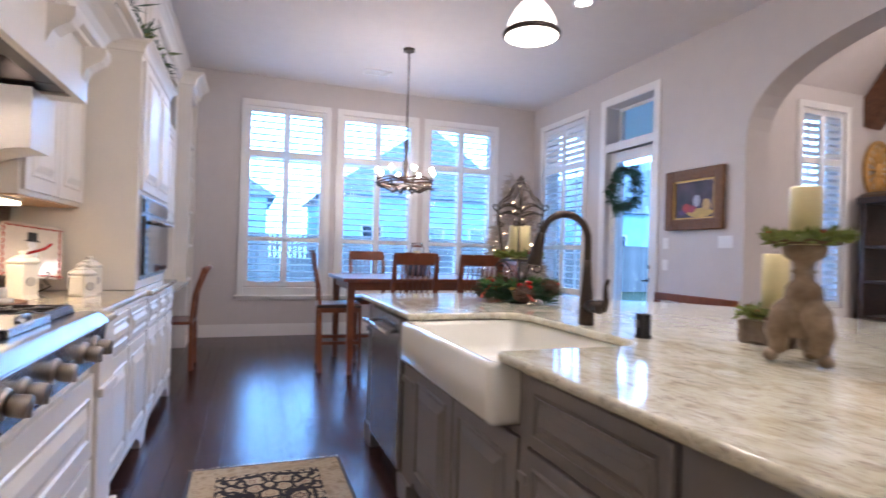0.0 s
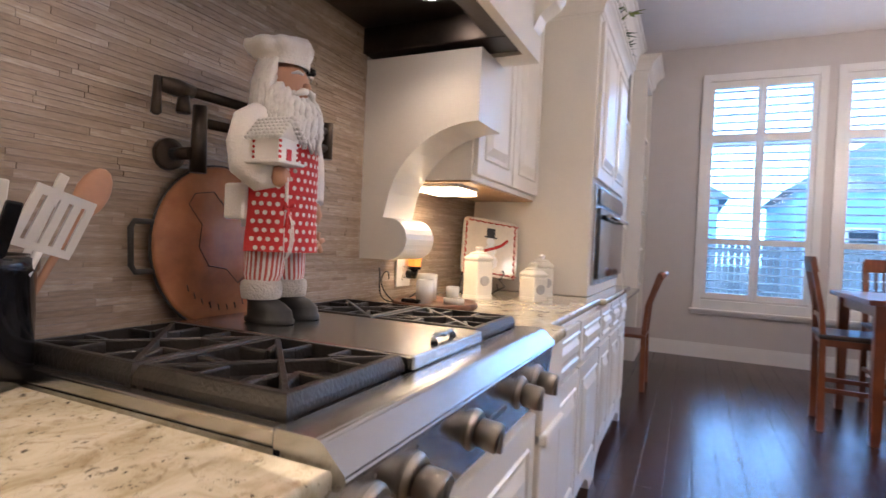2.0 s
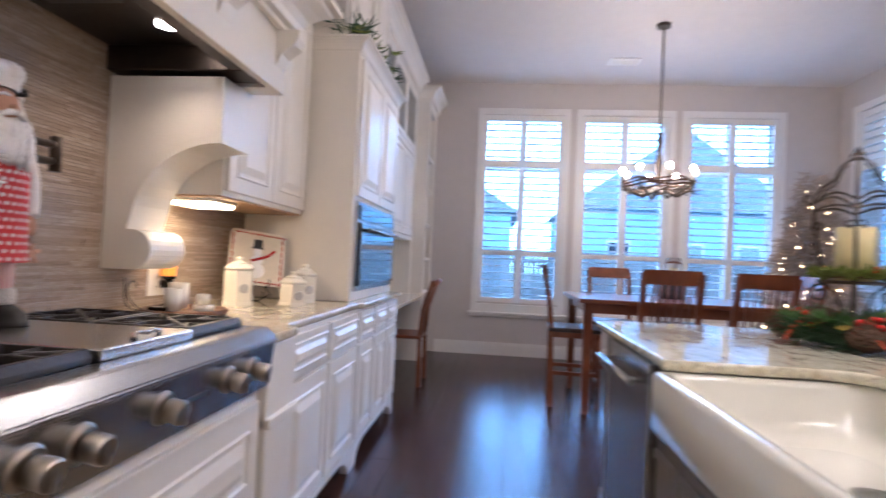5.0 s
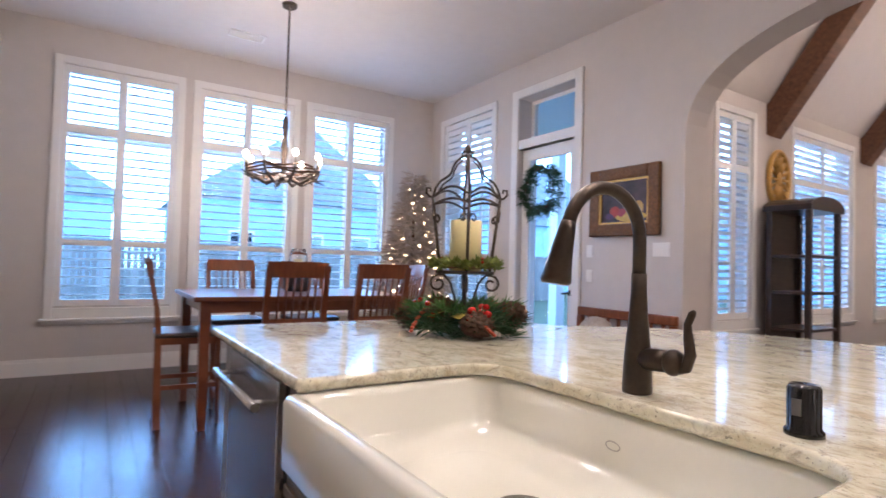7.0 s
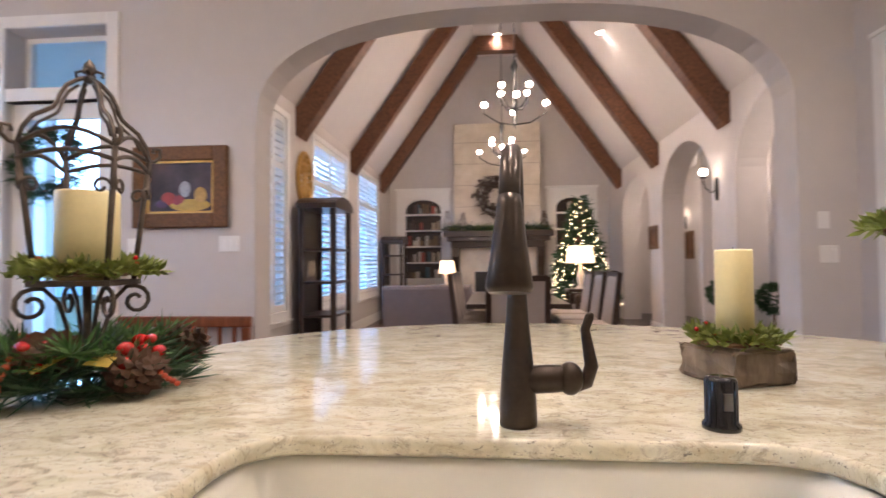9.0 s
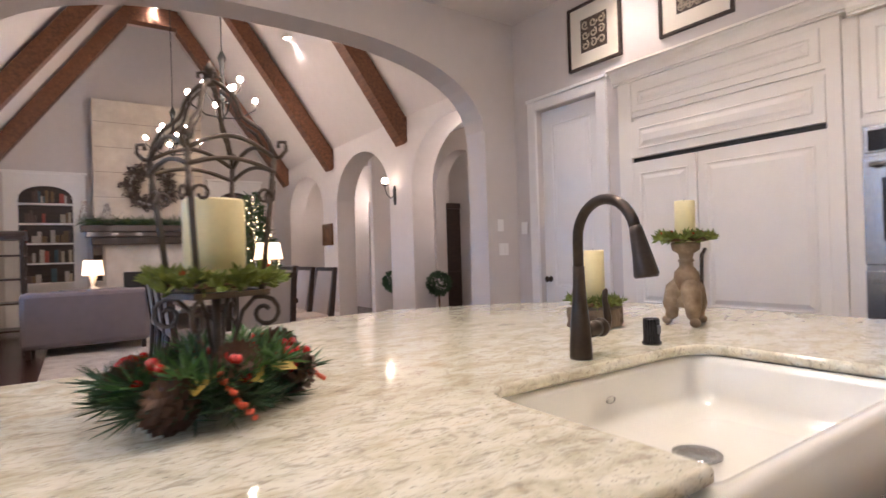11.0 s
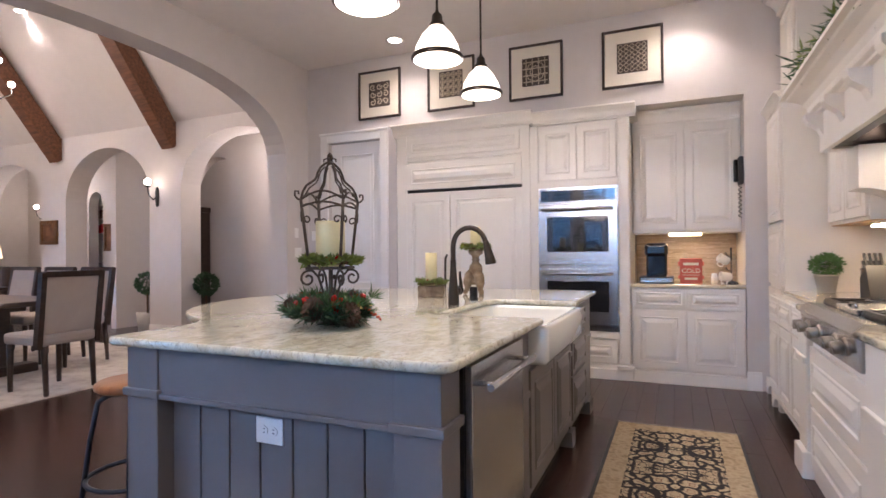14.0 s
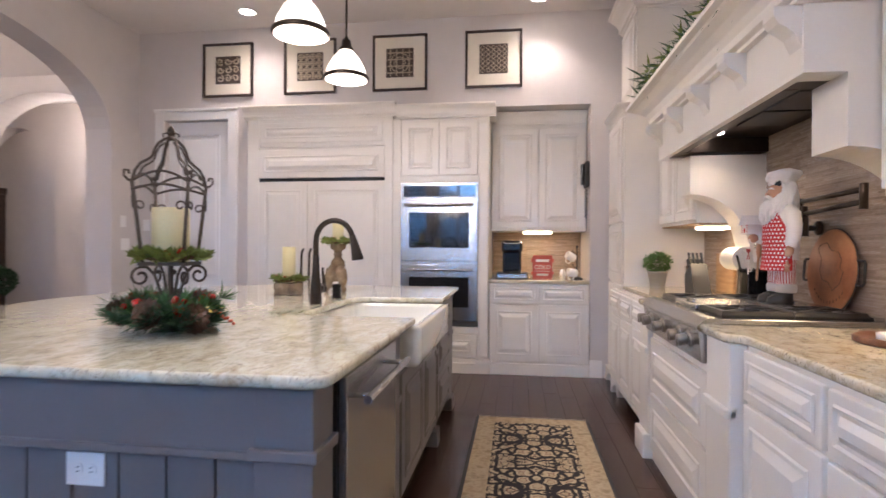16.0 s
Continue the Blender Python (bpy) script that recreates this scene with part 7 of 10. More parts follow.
def aisle_rug():
    x0, x1, y0, y1 = 0.51, 1.28, 1.87, 4.19
    e = thing("runner_rug", ((x0 + x1) / 2, (y0 + y1) / 2, 0), "black and beige floral runner rug with fringed ends", "rug")
    part("edging", B((x0, x1, y0, y1, 0.0, 0.008), bev=0.002), M_BLKMATT, e)
    mb = ramp_material("beige_border", [(0.35, (0.30, 0.22, 0.12)), (0.5, (0.46, 0.36, 0.22)), (0.65, (0.34, 0.25, 0.14)), (0.8, (0.52, 0.43, 0.29))], 0.95, scale=16, detail=2, bump=0.3)
    part("border", B((x0 + 0.02, x1 - 0.02, y0 + 0.015, y1 - 0.015, 0.008, 0.0095)), mb, e)
    w = B((-(x1 - x0) / 2 + 0.135, (x1 - x0) / 2 - 0.135, -(y1 - y0) / 2 + 0.13, (y1 - y0) / 2 - 0.13, 0.0095, 0.011))
    part("field", w, rug_material(), e, local=True)
    mf = material("cream_fringe", (0.6, 0.52, 0.4), 0.9)
    rng = random.Random(9)
    for yy, s in ((y0, -1), (y1, 1)):
        k = bmesh.new()
        for i in range(90):
            x = x0 + (x1 - x0) * (i + 0.5) / 90
            tube(k, [(x, yy, 0.004), (x + rng.gauss(0, 0.004), yy + s * rng.uniform(0.015, 0.035), 0.003)], 0.0018, 4)
        o = part("fringe", k, mf, e)
        o["kind"] = "stuff"


aisle_rug()

# ---- framed pieces ----
def art_pattern(kind, bm, x, z, w, h, y):
    def bar(p, q, r=0.006):
        tube(bm, [(p[0], y, p[1]), (q[0], y, q[1])], r, 5)
    if kind == 0:
        for i in range(3):
            for j in range(3):
                cx, cz = x + (i - 1) * w / 3, z + (j - 1) * h / 3
                pts = []
                for q in range(14):
                    th = q * 0.55 + (i + j)
                    r = w / 6.5 * (1 - q / 17)
                    pts.append((cx + r * math.cos(th), y, cz + r * math.sin(th)))
                tube(bm, pts, 0.008, 5)
    elif kind == 1:
        for i in range(4):
            for j in range(4):
                cx, cz = x + (i - 1.5) * w / 4, z + (j - 1.5) * h / 4
                tube(bm, [(cx + w / 9 * math.cos(t), y, cz + w / 9 * math.sin(t)) for t in [math.pi * 2 * q / 10 for q in range(10)]], 0.005, 5, True)
                bar((cx - w / 8, cz), (cx + w / 8, cz)), bar((cx, cz - h / 8), (cx, cz + h / 8))
    elif kind == 2:
        for i in range(4):
            u = -0.5 + (i + 0.5) / 4
            bar((x + u * w, z - h / 2), (x + u * w, z + h / 2)), bar((x - w / 2, z + u * h), (x + w / 2, z + u * h))
        for r in (0.22, 0.38):
            tube(bm, [(x + r * w * math.cos(t), y, z + r * h * math.sin(t)) for t in [math.pi * 2 * q / 8 for q in range(8)]], 0.005, 5, True)
    else:
        for i in range(-2, 3):
            pts1 = [(x + (i / 2.4) * w / 2 + 0.022 * math.sin(q * 1.57), y, z - h / 2 + h * q / 12) for q in range(13)]
            pts2 = [(2 * (x + (i / 2.4) * w / 2) - p[0], y, p[2]) for p in pts1]
            tube(bm, pts1, 0.0035, 5), tube(bm, pts2, 0.0035, 5)
    return bm


M_ARTBACK = material("dark_lattice_board", (0.075, 0.055, 0.042), 0.6, var=0.2)
M_LATT = material("cream_lattice", (0.42, 0.35, 0.26), 0.6, var=0.15)
for i, x in enumerate((3.935, 3.06, 2.145, 1.235)):
    z, w, h, y = 3.0, 0.54, 0.545, YF + 0.003
    e = thing("framed_lattice_art", (x, y, z), ["dark framed cream-matted art with scrolled lattice", "dark framed cream-matted art with ringed lattice", "dark framed cream-matted art with square lattice", "dark framed cream-matted art with diamond lattice"][i], "picture", "four framed art pieces")
    k = B((x - w / 2, x - w / 2 + 0.022, y, y + 0.03, z - h / 2, z + h / 2), (x + w / 2 - 0.022, x + w / 2, y, y + 0.03, z - h / 2, z + h / 2), (x - w / 2 + 0.022, x + w / 2 - 0.022, y, y + 0.03, z - h / 2, z - h / 2 + 0.022), (x - w / 2 + 0.022, x + w / 2 - 0.022, y, y + 0.03, z + h / 2 - 0.022, z + h / 2), bev=0.003)
    part("frame", k, M_DARKWOOD, e)
    part("mat", B((x - w / 2 + 0.022, x + w / 2 - 0.022, y, y + 0.012, z - h / 2 + 0.022, z + h / 2 - 0.022)), M_PAPER, e)
    part("panel", B((x - 0.135, x + 0.135, y + 0.012, y + 0.016, z - 0.14, z + 0.14)), M_ARTBACK, e)
    part("lattice", art_pattern(i, bmesh.new(), x, z, 0.25, 0.26, y + 0.017), M_LATT, e)


def still_life():
    y0, y1, z0, z1, X = 4.94, 5.68, 1.46, 2.07, XW - 0.003
    e = thing("framed_painting", (X, (y0 + y1) / 2, z0), "still life painting in a wide carved gilt brown frame", "painting")
    w = 0.11
    for a, b, c, d in ((y0, y0 + w, z0, z1), (y1 - w, y1, z0, z1), (y0 + w, y1 - w, z0, z0 + w), (y0 + w, y1 - w, z1 - w, z1)):
        k = bmesh.new()
        box(k, X - 0.045, X, a, b, c, d, 0.012)
        part("frame_rail", k, M_GILTFRAME, e)
    k = bmesh.new()
    for a, b, c, d in ((y0 + w, y0 + w + 0.015, z0 + w, z1 - w), (y1 - w - 0.015, y1 - w, z0 + w, z1 - w), (y0 + w, y1 - w, z0 + w, z0 + w + 0.015), (y0 + w, y1 - w, z1 - w - 0.015, z1 - w)):
        box(k, X - 0.03, X, a, b, c, d)
    part("gilt_slip", k, M_GOLD, e)
    part("canvas", B((X - 0.012, X, y0 + w, y1 - w, z0 + w, z1 - w)), ramp_material("painted_backdrop", [(0.3, (0.02, 0.018, 0.03)), (0.55, (0.07, 0.05, 0.07)), (0.8, (0.14, 0.08, 0.06))], 0.6, scale=5, bump=0.2), e)
    def dab(name, c, ys, zs, ry, rz):
        k = bmesh.new()
        ball(k, X - 0.0125, ys, zs, 1, 0.002, ry, rz, 14, 10)
        part(name, k, material("oil_" + name, c, 0.5, var=0.3, scale=30), e)
    dab("cloth", (0.45, 0.30, 0.06), 5.24, 1.63, 0.16, 0.045)
    dab("fruit", (0.32, 0.03, 0.03), 5.41, 1.68, 0.055, 0.05)
    dab("fruit", (0.26, 0.03, 0.05), 5.33, 1.66, 0.05, 0.045)
    dab("jug", (0.33, 0.33, 0.36), 5.28, 1.75, 0.045, 0.06)
    dab("bread", (0.45, 0.28, 0.08), 5.16, 1.70, 0.05, 0.065)
    dab("grapes", (0.07, 0.03, 0.09), 5.46, 1.64, 0.05, 0.03)


still_life()


def bench():
    e = thing("wooden_bench", (4.7, 5.25, 0), "low reddish wood bench with a slatted back and cushion", "bench")
    part("seat", B((4.42, 4.9, 4.75, 5.78, 0.40, 0.44), bev=0.005), M_CHERRY, e)
    part("top_rail", B((4.87, 4.91, 4.75, 5.78, 0.73, 0.81), bev=0.01), M_CHERRY, e)
    for y in (4.76, 5.72):
        part("leg", B((4.86, 4.91, y, y + 0.05, 0, 0.73)), M_CHERRY, e)
        part("leg", B((4.43, 4.48, y, y + 0.05, 0, 0.40)), M_CHERRY, e)
    for i in range(8):
        part("slat", B((4.88, 4.895, 4.86 + i * 0.11, 4.89 + i * 0.11, 0.44, 0.73)), M_CHERRY, e)
    k = bmesh.new()
    ball(k, 4.76, 5.45, 0.59, 0.2, 0.45, 1, 0.8)
    solo("cushion", k, material("woven_cushion", (0.42, 0.36, 0.30), 0.9, var=0.25, scale=30), "plump patterned cushion on the wooden bench", "cushion")


bench()


def door_wreath():
    x, y, z = XW + 0.03, 6.40, 1.98
    e = thing("door_wreath", (x, y, z), "dark green fir wreath hanging on the garden door", "wreath")
    rng = random.Random(12)
    k = bmesh.new()
    for i in range(170):
        a = rng.random() * 6.28
        rr = 0.215 + rng.gauss(0, 0.035)
        blades(k, rng, (x + rng.uniform(-0.03, 0.015), y + rr * math.cos(a), z + rr * math.sin(a) * 1.05), 16, 0.09, 0.009, 0.8, 0, (-0.4, 0.5 * math.cos(a), 0.5 * math.sin(a)))
    part("fir_ring", k, M_PINE, e)
    k = bmesh.new()
    for i in range(20):
        a = rng.random() * 6.28
        ball(k, x - 0.04, y + 0.21 * math.cos(a), z + 0.22 * math.sin(a), 0.012, u=8, v=6)
    part("berries", k, M_CONE, e)


door_wreath()

# ---- breakfast corner ----
def breakfast_table():
    x0, x1, y0, y1 = 1.60, 3.22, 6.08, 7.12
    e = thing("breakfast_table", ((x0 + x1) / 2, (y0 + y1) / 2, 0), "counter-height cherry wood breakfast table", "table")
    part("tabletop", B((x0, x1, y0, y1, 0.87, 0.905), bev=0.006), M_CHERRY, e)
    for a, b, c, d in ((x0 + 0.08, x1 - 0.08, y0 + 0.07, y0 + 0.09), (x0 + 0.08, x1 - 0.08, y1 - 0.09, y1 - 0.07), (x0 + 0.07, x0 + 0.09, y0 + 0.08, y1 - 0.08), (x1 - 0.09, x1 - 0.07, y0 + 0.08, y1 - 0.08)):
        part("apron", B((a, b, c, d, 0.79, 0.87)), M_CHERRY, e)
    for x in (x0 + 0.08, x1 - 0.08):
        for y in (y0 + 0.08, y1 - 0.08):
            k = bmesh.new()
            prism(k, [(x - 0.035, y - 0.035), (x + 0.035, y - 0.035), (x + 0.035, y + 0.035), (x - 0.035, y + 0.035)], 0.0, 0.87, "z")
            for v in k.verts:
                if v.co.z < 0.1:
                    v.co.x, v.co.y = x + (v.co.x - x) * 0.72, y + (v.co.y - y) * 0.72
            part("leg", k, M_CHERRY, e)


breakfast_table()


def counter_chair():
    e = thing("counter_chair", (0, 0, 0), "counter-height cherry wood slat-back chair with dark seat", "chair", "chairs round the breakfast table")
    part("seat", B((-0.21, 0.21, -0.22, 0.22, 0.61, 0.645), bev=0.012), M_DARKWOOD, e, "dark glossy saddle seat")
    for y in (-0.195, 0.195):
        k = bmesh.new()
        prism(k, [(-0.20, 0), (-0.155, 0), (-0.17, 0.62), (-0.185, 0.8), (-0.25, 1.13), (-0.28, 1.13), (-0.215, 0.8), (-0.205, 0.62)], y - 0.02, y + 0.02, "y")
        part("back_post", k, M_CHERRY, e)
        k = bmesh.new()
        tube(k, [(0.19, y, 0.61), (0.2, y, 0)], [0.022, 0.016], 4)
        part("leg", k, M_CHERRY, e)
        part("side_stretcher", B((-0.19, 0.19, y - 0.01, y + 0.01, 0.26, 0.29)), M_CHERRY, e)
    part("front_stretcher", B((0.18, 0.2, -0.18, 0.18, 0.20, 0.23)), M_CHERRY, e)
    part("apron", B((-0.19, 0.19, -0.2, 0.2, 0.565, 0.61)), M_CHERRY, e)
    k = bmesh.new()
    v = []
    for i in range(9):
        t = i / 8
        y = -0.205 + 0.41 * t
        b = -0.03 * math.sin(math.pi * t)
        v.append([k.verts.new((a + b, y, z)) for a, z in ((-0.245, 1.05), (-0.225, 1.05), (-0.247, 1.155), (-0.267, 1.155))])
    for p, q in zip(v, v[1:]):
        for j in range(4):
            k.faces.new((p[j], p[(j + 1) % 4], q[(j + 1) % 4], q[j]))
    k.faces.new(v[0]), k.faces.new(v[-1][::-1])
    bmesh.ops.recalc_face_normals(k, faces=k.faces[:])
    part("top_rail", k, M_CHERRY, e)
    part("lower_rail", B((-0.205, -0.185, -0.18, 0.18, 0.74, 0.77)), M_CHERRY, e)
    for i in range(6):
        y = -0.125 + i * 0.05
        k = bmesh.new()
        tube(k, [(-0.195, y, 0.77), (-0.225, y, 0.93), (-0.255, y, 1.06)], 0.0085, 5)
        part("spindle", k, M_CHERRY, e)
    return e


ch = counter_chair()
ch.matrix_basis = pose(1.62, 6.50, 0, 0, 0, -4)
for m in (pose(2.20, 6.02, 0, 0, 0, 88), pose(2.82, 6.02, 0, 0, 0, 92), pose(2.10, 7.22, 0, 0, 0, -90), pose(2.78, 7.22, 0, 0, 0, -88), pose(3.28, 6.55, 0, 0, 0, 180)):
    copy_thing(ch, m)
e = thing("hurricane_candle", (2.5, 6.75, 0.905), "glass hurricane candle on a dark wood base", "candle")
k = bmesh.new()
lathe(k, [(0.0, 0), (0.11, 0), (0.12, 0.05), (0.13, 0.12), (0.12, 0.15), (0, 0.15)], 2.5, 6.75, 0.905, 16)
part("bowl", k, M_DARKWOOD, e)
k = bmesh.new()
lathe(k, [(0.0, 0.15), (0.035, 0.15), (0.035, 0.27), (0, 0.27)], 2.5, 6.75, 0.905, 16)
part("wax", k, M_WAX, e)
k = bmesh.new()
lathe(k, [(0.065, 0.15), (0.08, 0.22), (0.075, 0.3), (0.055, 0.36), (0.053, 0.36), (0.073, 0.3), (0.078, 0.22), (0.063, 0.15)], 2.5, 6.75, 0.905, 16)
part("glass", k, M_GLASS, e)


def twig_chandelier():
    x, y, z = 2.39, 6.90, 1.93
    e = thing("twig_chandelier", (x, y, z), "rustic antler-twig chandelier with lit candle bulbs on a chain", "chandelier")
    rng = random.Random(21)
    k = bmesh.new()
    tube(k, [(x, y, z + 0.5), (x, y, ZC - 0.03)], 0.009, 6)
    lathe(k, [(0.06, -0.03), (0.065, -0.002)], x, y, ZC, 16)
    lathe(k, [(0.0, 0.5), (0.02, 0.48), (0.03, 0.40), (0.018, 0.30), (0.035, 0.2), (0.02, 0.0), (0.0, -0.12)], x, y, z, 10)
    part("stem", k, M_WROUGHT, e)
    n = 8
    for i in range(n):
        a = 2 * math.pi * i / n
        c, s = math.cos(a), math.sin(a)
        k = bmesh.new()
        tube(k, [(x, y, z - 0.02), (x + c * 0.16, y + s * 0.16, z - 0.10), (x + c * 0.30, y + s * 0.30, z - 0.03), (x + c * 0.32, y + s * 0.32, z + 0.05)], [0.016, 0.014, 0.012, 0.012], 6)
        for _ in range(5):
            p = Vector((x + c * rng.uniform(0.1, 0.32), y + s * rng.uniform(0.1, 0.32), z - 0.05))
            d = Vector((rng.gauss(0, 1), rng.gauss(0, 1), rng.gauss(-0.2, 0.5))).normalized()
            tube(k, [p - d * 0.09, p, p + d * 0.1 + Vector((0, 0, 0.02))], [0.005, 0.009, 0.004], 5)
        arm = part("arm", k, M_WROUGHT, e)
        k = bmesh.new()
        lathe(k, [(0.012, 0.0), (0.012, 0.05)], x + c * 0.32, y + s * 0.32, z + 0.05, 8)
        part("candle_sleeve", k, M_PAPER, arm)
        k = bmesh.new()
        ball(k, x + c * 0.32, y + s * 0.32, z + 0.125, 0.02, 1, 1, 1.5, 8, 6)
        part("bulb", k, M_BULB, arm)
    k = bmesh.new()
    for j in range(3):
        tube(k, [(x + (0.3 + 0.02 * math.sin(6 * t + j)) * math.cos(t), y + (0.3 + 0.02 * math.sin(6 * t + j)) * math.sin(t), z - 0.02 + 0.025 * j + 0.012 * math.sin(5 * t + j)) for t in [2 * math.pi * q / 30 for q in range(30)]], 0.009, 5, True)
    part("twig_ring", k, M_TWIG, e)


twig_chandelier()


def lit_tree(x, y, h, r, mat, name, label, seed, base=0.0, lights=160, tufts=620, ln=0.16):
    e = thing(name, (x, y, 0), label, "christmas tree")
    rng = random.Random(seed)
    k = bmesh.new()
    tube(k, [(x, y, 0), (x, y, h * 0.97)], [0.04, 0.008], 8)
    part("trunk", k, M_TWIG, e)
    k = bmesh.new()
    for i in range(tufts):
        t = (i + rng.random()) / tufts
        t = 1 - (1 - t) ** 0.62
        z = base + (h - base) * t
        rr = r * (1 - t) ** 0.9 * rng.uniform(0.25, 1.0) + 0.02
        a = i * 2.399 + rng.gauss(0, 0.2)
        blades(k, rng, (x + rr * math.cos(a), y + rr * math.sin(a), z), 11, ln, 0.018, 0.55, 0.05, (math.cos(a), math.sin(a), -0.1))
    part("crown", k, mat, e)
    k = bmesh.new()
    for i in range(lights):
        t = ((i + 0.5) / lights)
        t = 1 - (1 - t) ** 0.6
        a = i * 2.399 + rng.gauss(0, 0.3)
        rr = r * (1 - t) ** 0.9 * rng.uniform(0.85, 1.08) + 0.03
        ball(k, x + rr * math.cos(a), y + rr * math.sin(a), base + (h - base) * t * 0.97, 0.0125, u=6, v=4)
    o = part("fairy_lights", k, M_FAIRY, e)
    o["kind"] = "stuff"


lit_tree(4.25, 7.85, 2.25, 0.56, M_SILVERTREE, "frosted_tree", "frosted twig christmas tree with warm fairy lights", 4, 0.15, 150, 1100)
lit_tree(12.1, 1.20, 2.55, 0.75, M_PINE, "christmas_tree", "green christmas tree with warm fairy lights by the bookcase", 6, 0.25, 220, 700, 0.2)


def desk_chair():
    e = thing("desk_chair", (0.25, 7.0, 0), "cherry wood chair with a curved splat pulled up to the desk", "chair")
    x, y = 0.10, 6.85
    part("seat", B((x - 0.2, x + 0.2, y - 0.22, y + 0.22, 0.43, 0.46), bev=0.01), M_CHERRY, e)
    for s in (-0.19, 0.19):
        k = bmesh.new()
        prism(k, [(x + 0.17, 0), (x + 0.21, 0), (x + 0.20, 0.45), (x + 0.22, 0.7), (x + 0.30, 0.96), (x + 0.27, 0.97), (x + 0.185, 0.7), (x + 0.165, 0.45)], y + s - 0.018, y + s + 0.018, "y")
        part("back_post", k, M_CHERRY, e)
        k = bmesh.new()
        tube(k, [(x - 0.18, y + s, 0.43), (x - 0.19, y + s, 0)], [0.02, 0.015], 6)
        part("leg", k, M_CHERRY, e)
    k = bmesh.new()
    tube(k, [(x + 0.285, y - 0.2, 0.93), (x + 0.32, y, 0.96), (x + 0.285, y + 0.2, 0.93)], 0.025, 8)
    part("top_rail", k, M_CHERRY, e)
    for i in range(4):
        yy = y - 0.11 + i * 0.073
        k = bmesh.new()
        tube(k, [(x + 0.19, yy, 0.46), (x + 0.215, yy, 0.7), (x + 0.3, yy, 0.93)], 0.01, 5)
        part("spindle", k, M_CHERRY, e)


desk_chair()
e = thing("laptop", (-0.1, 6.2, 0.757), "dark blue laptop open on the desk", "laptop")
part("base", B((-0.22, 0.02, 6.05, 6.4, 0.757, 0.772), bev=0.003), M_KNIFE, e)
k = B((-0.02, 0.0, 6.05, 6.40, 0.772, 1.02), bev=0.003)
part("screen", k, material("navy_lid", (0.01, 0.02, 0.06), 0.3, var=0.1), e)

# ---- things on the range wall ----
def chef_doll():
    """A standing cloth doll in a chef's hat and dotted apron, kept as one plain shape without features."""
    k = bmesh.new()
    mats = [material("doll_white_cloth", (0.76, 0.72, 0.68), 0.9, var=0.08, fine=200, bump=0.3),
            M_REDCLOTH,
            material("doll_skin", (0.50, 0.27, 0.17), 0.6, var=0.08),
            material("doll_boot", (0.008, 0.008, 0.008), 0.5, var=0.2),
            material("doll_red_stripe", (0.50, 0.09, 0.07), 0.85, var=0.1),
            material("doll_beard", (0.78, 0.75, 0.72), 0.45, var=0.1, bump=0.3),
            material("apron_dot", (0.78, 0.74, 0.70), 0.85, var=0.05),
            material("doll_fleece", (0.74, 0.68, 0.62), 0.95, var=0.12, fine=260, bump=0.9, bumpdist=0.02)]
    seen = set()
    rng = random.Random(2)

    def tag(i):
        for f in [f for f in k.faces if f not in seen]:
            f.material_index = i
            seen.add(f)

    def loft(rows, closed=True, alternate=None):
        vs = [[k.verts.new(p) for p in r] for r in rows]
        n = len(vs[0])
        for a, b in zip(vs, vs[1:]):
            for q in range(n if closed else n - 1):
                f = k.faces.new((a[q], a[(q + 1) % n], b[(q + 1) % n], b[q]))
                f.smooth = True
                if alternate:
                    f.material_index = alternate[q % 2]
                    seen.add(f)
        return vs

    def oval(cx, cy, z, rx, ry, n=28, wob=0.0, m=5):
        return [(cx + rx * (1 + wob * math.sin(m * t + z * 40)) * math.cos(t), cy + ry * (1 + wob * math.sin(m * t + z * 40)) * math.sin(t), z) for t in [2 * math.pi * q / n for q in range(n)]]
    # boots with soles
    for w in (-1, 1):
        y = w * 0.046
        loft([oval(0.026, y, 0.0, 0.060, 0.036, 20), oval(0.026, y, 0.008, 0.061, 0.037, 20), oval(0.028, y, 0.010, 0.056, 0.034, 20), oval(0.026, y, 0.026, 0.054, 0.034, 20), oval(0.016, y, 0.040, 0.042, 0.032, 20), oval(0.0, y, 0.050, 0.030, 0.029, 20), oval(0.0, y, 0.062, 0.029, 0.028, 20)])
    tag(3)
    # fleece cuffs
    for w in (-1, 1):
        loft([oval(0.0, w * 0.044, z, r, r * 0.98, 24, 0.03, 9) for r, z in ((0.028, 0.046), (0.041, 0.049), (0.043, 0.060), (0.044, 0.072), (0.042, 0.084), (0.034, 0.089))])
    tag(7)
    # striped trousers
    for w in (-1, 1):
        loft([oval(0.0, w * (0.042 - 0.003 * q), z, r, r * 0.96, 44, 0.025, 4) for q, (r, z) in enumerate(((0.036, 0.086), (0.041, 0.10), (0.042, 0.13), (0.044, 0.17), (0.048, 0.22), (0.050, 0.27)))], True, (4, 0))
    # shirt body and shoulders
    loft([oval(0, 0, z, rx, ry, 28) for z, rx, ry in ((0.20, 0.066, 0.086), (0.27, 0.068, 0.090), (0.34, 0.068, 0.092), (0.40, 0.062, 0.090), (0.43, 0.052, 0.080), (0.452, 0.038, 0.055), (0.465, 0.025, 0.030))])
    tag(0)

    def front(t, z):
        r = 1.0 if z < 0.36 else 1.0 - 0.10 * (z - 0.36) / 0.06
        flare = 0.006 * max(0.0, (0.24 - z) / 0.09) * (1 + 0.6 * math.sin(7 * t))
        return Vector(((0.076 * r + flare) * math.cos(t), (0.098 * r + flare) * math.sin(t), z))
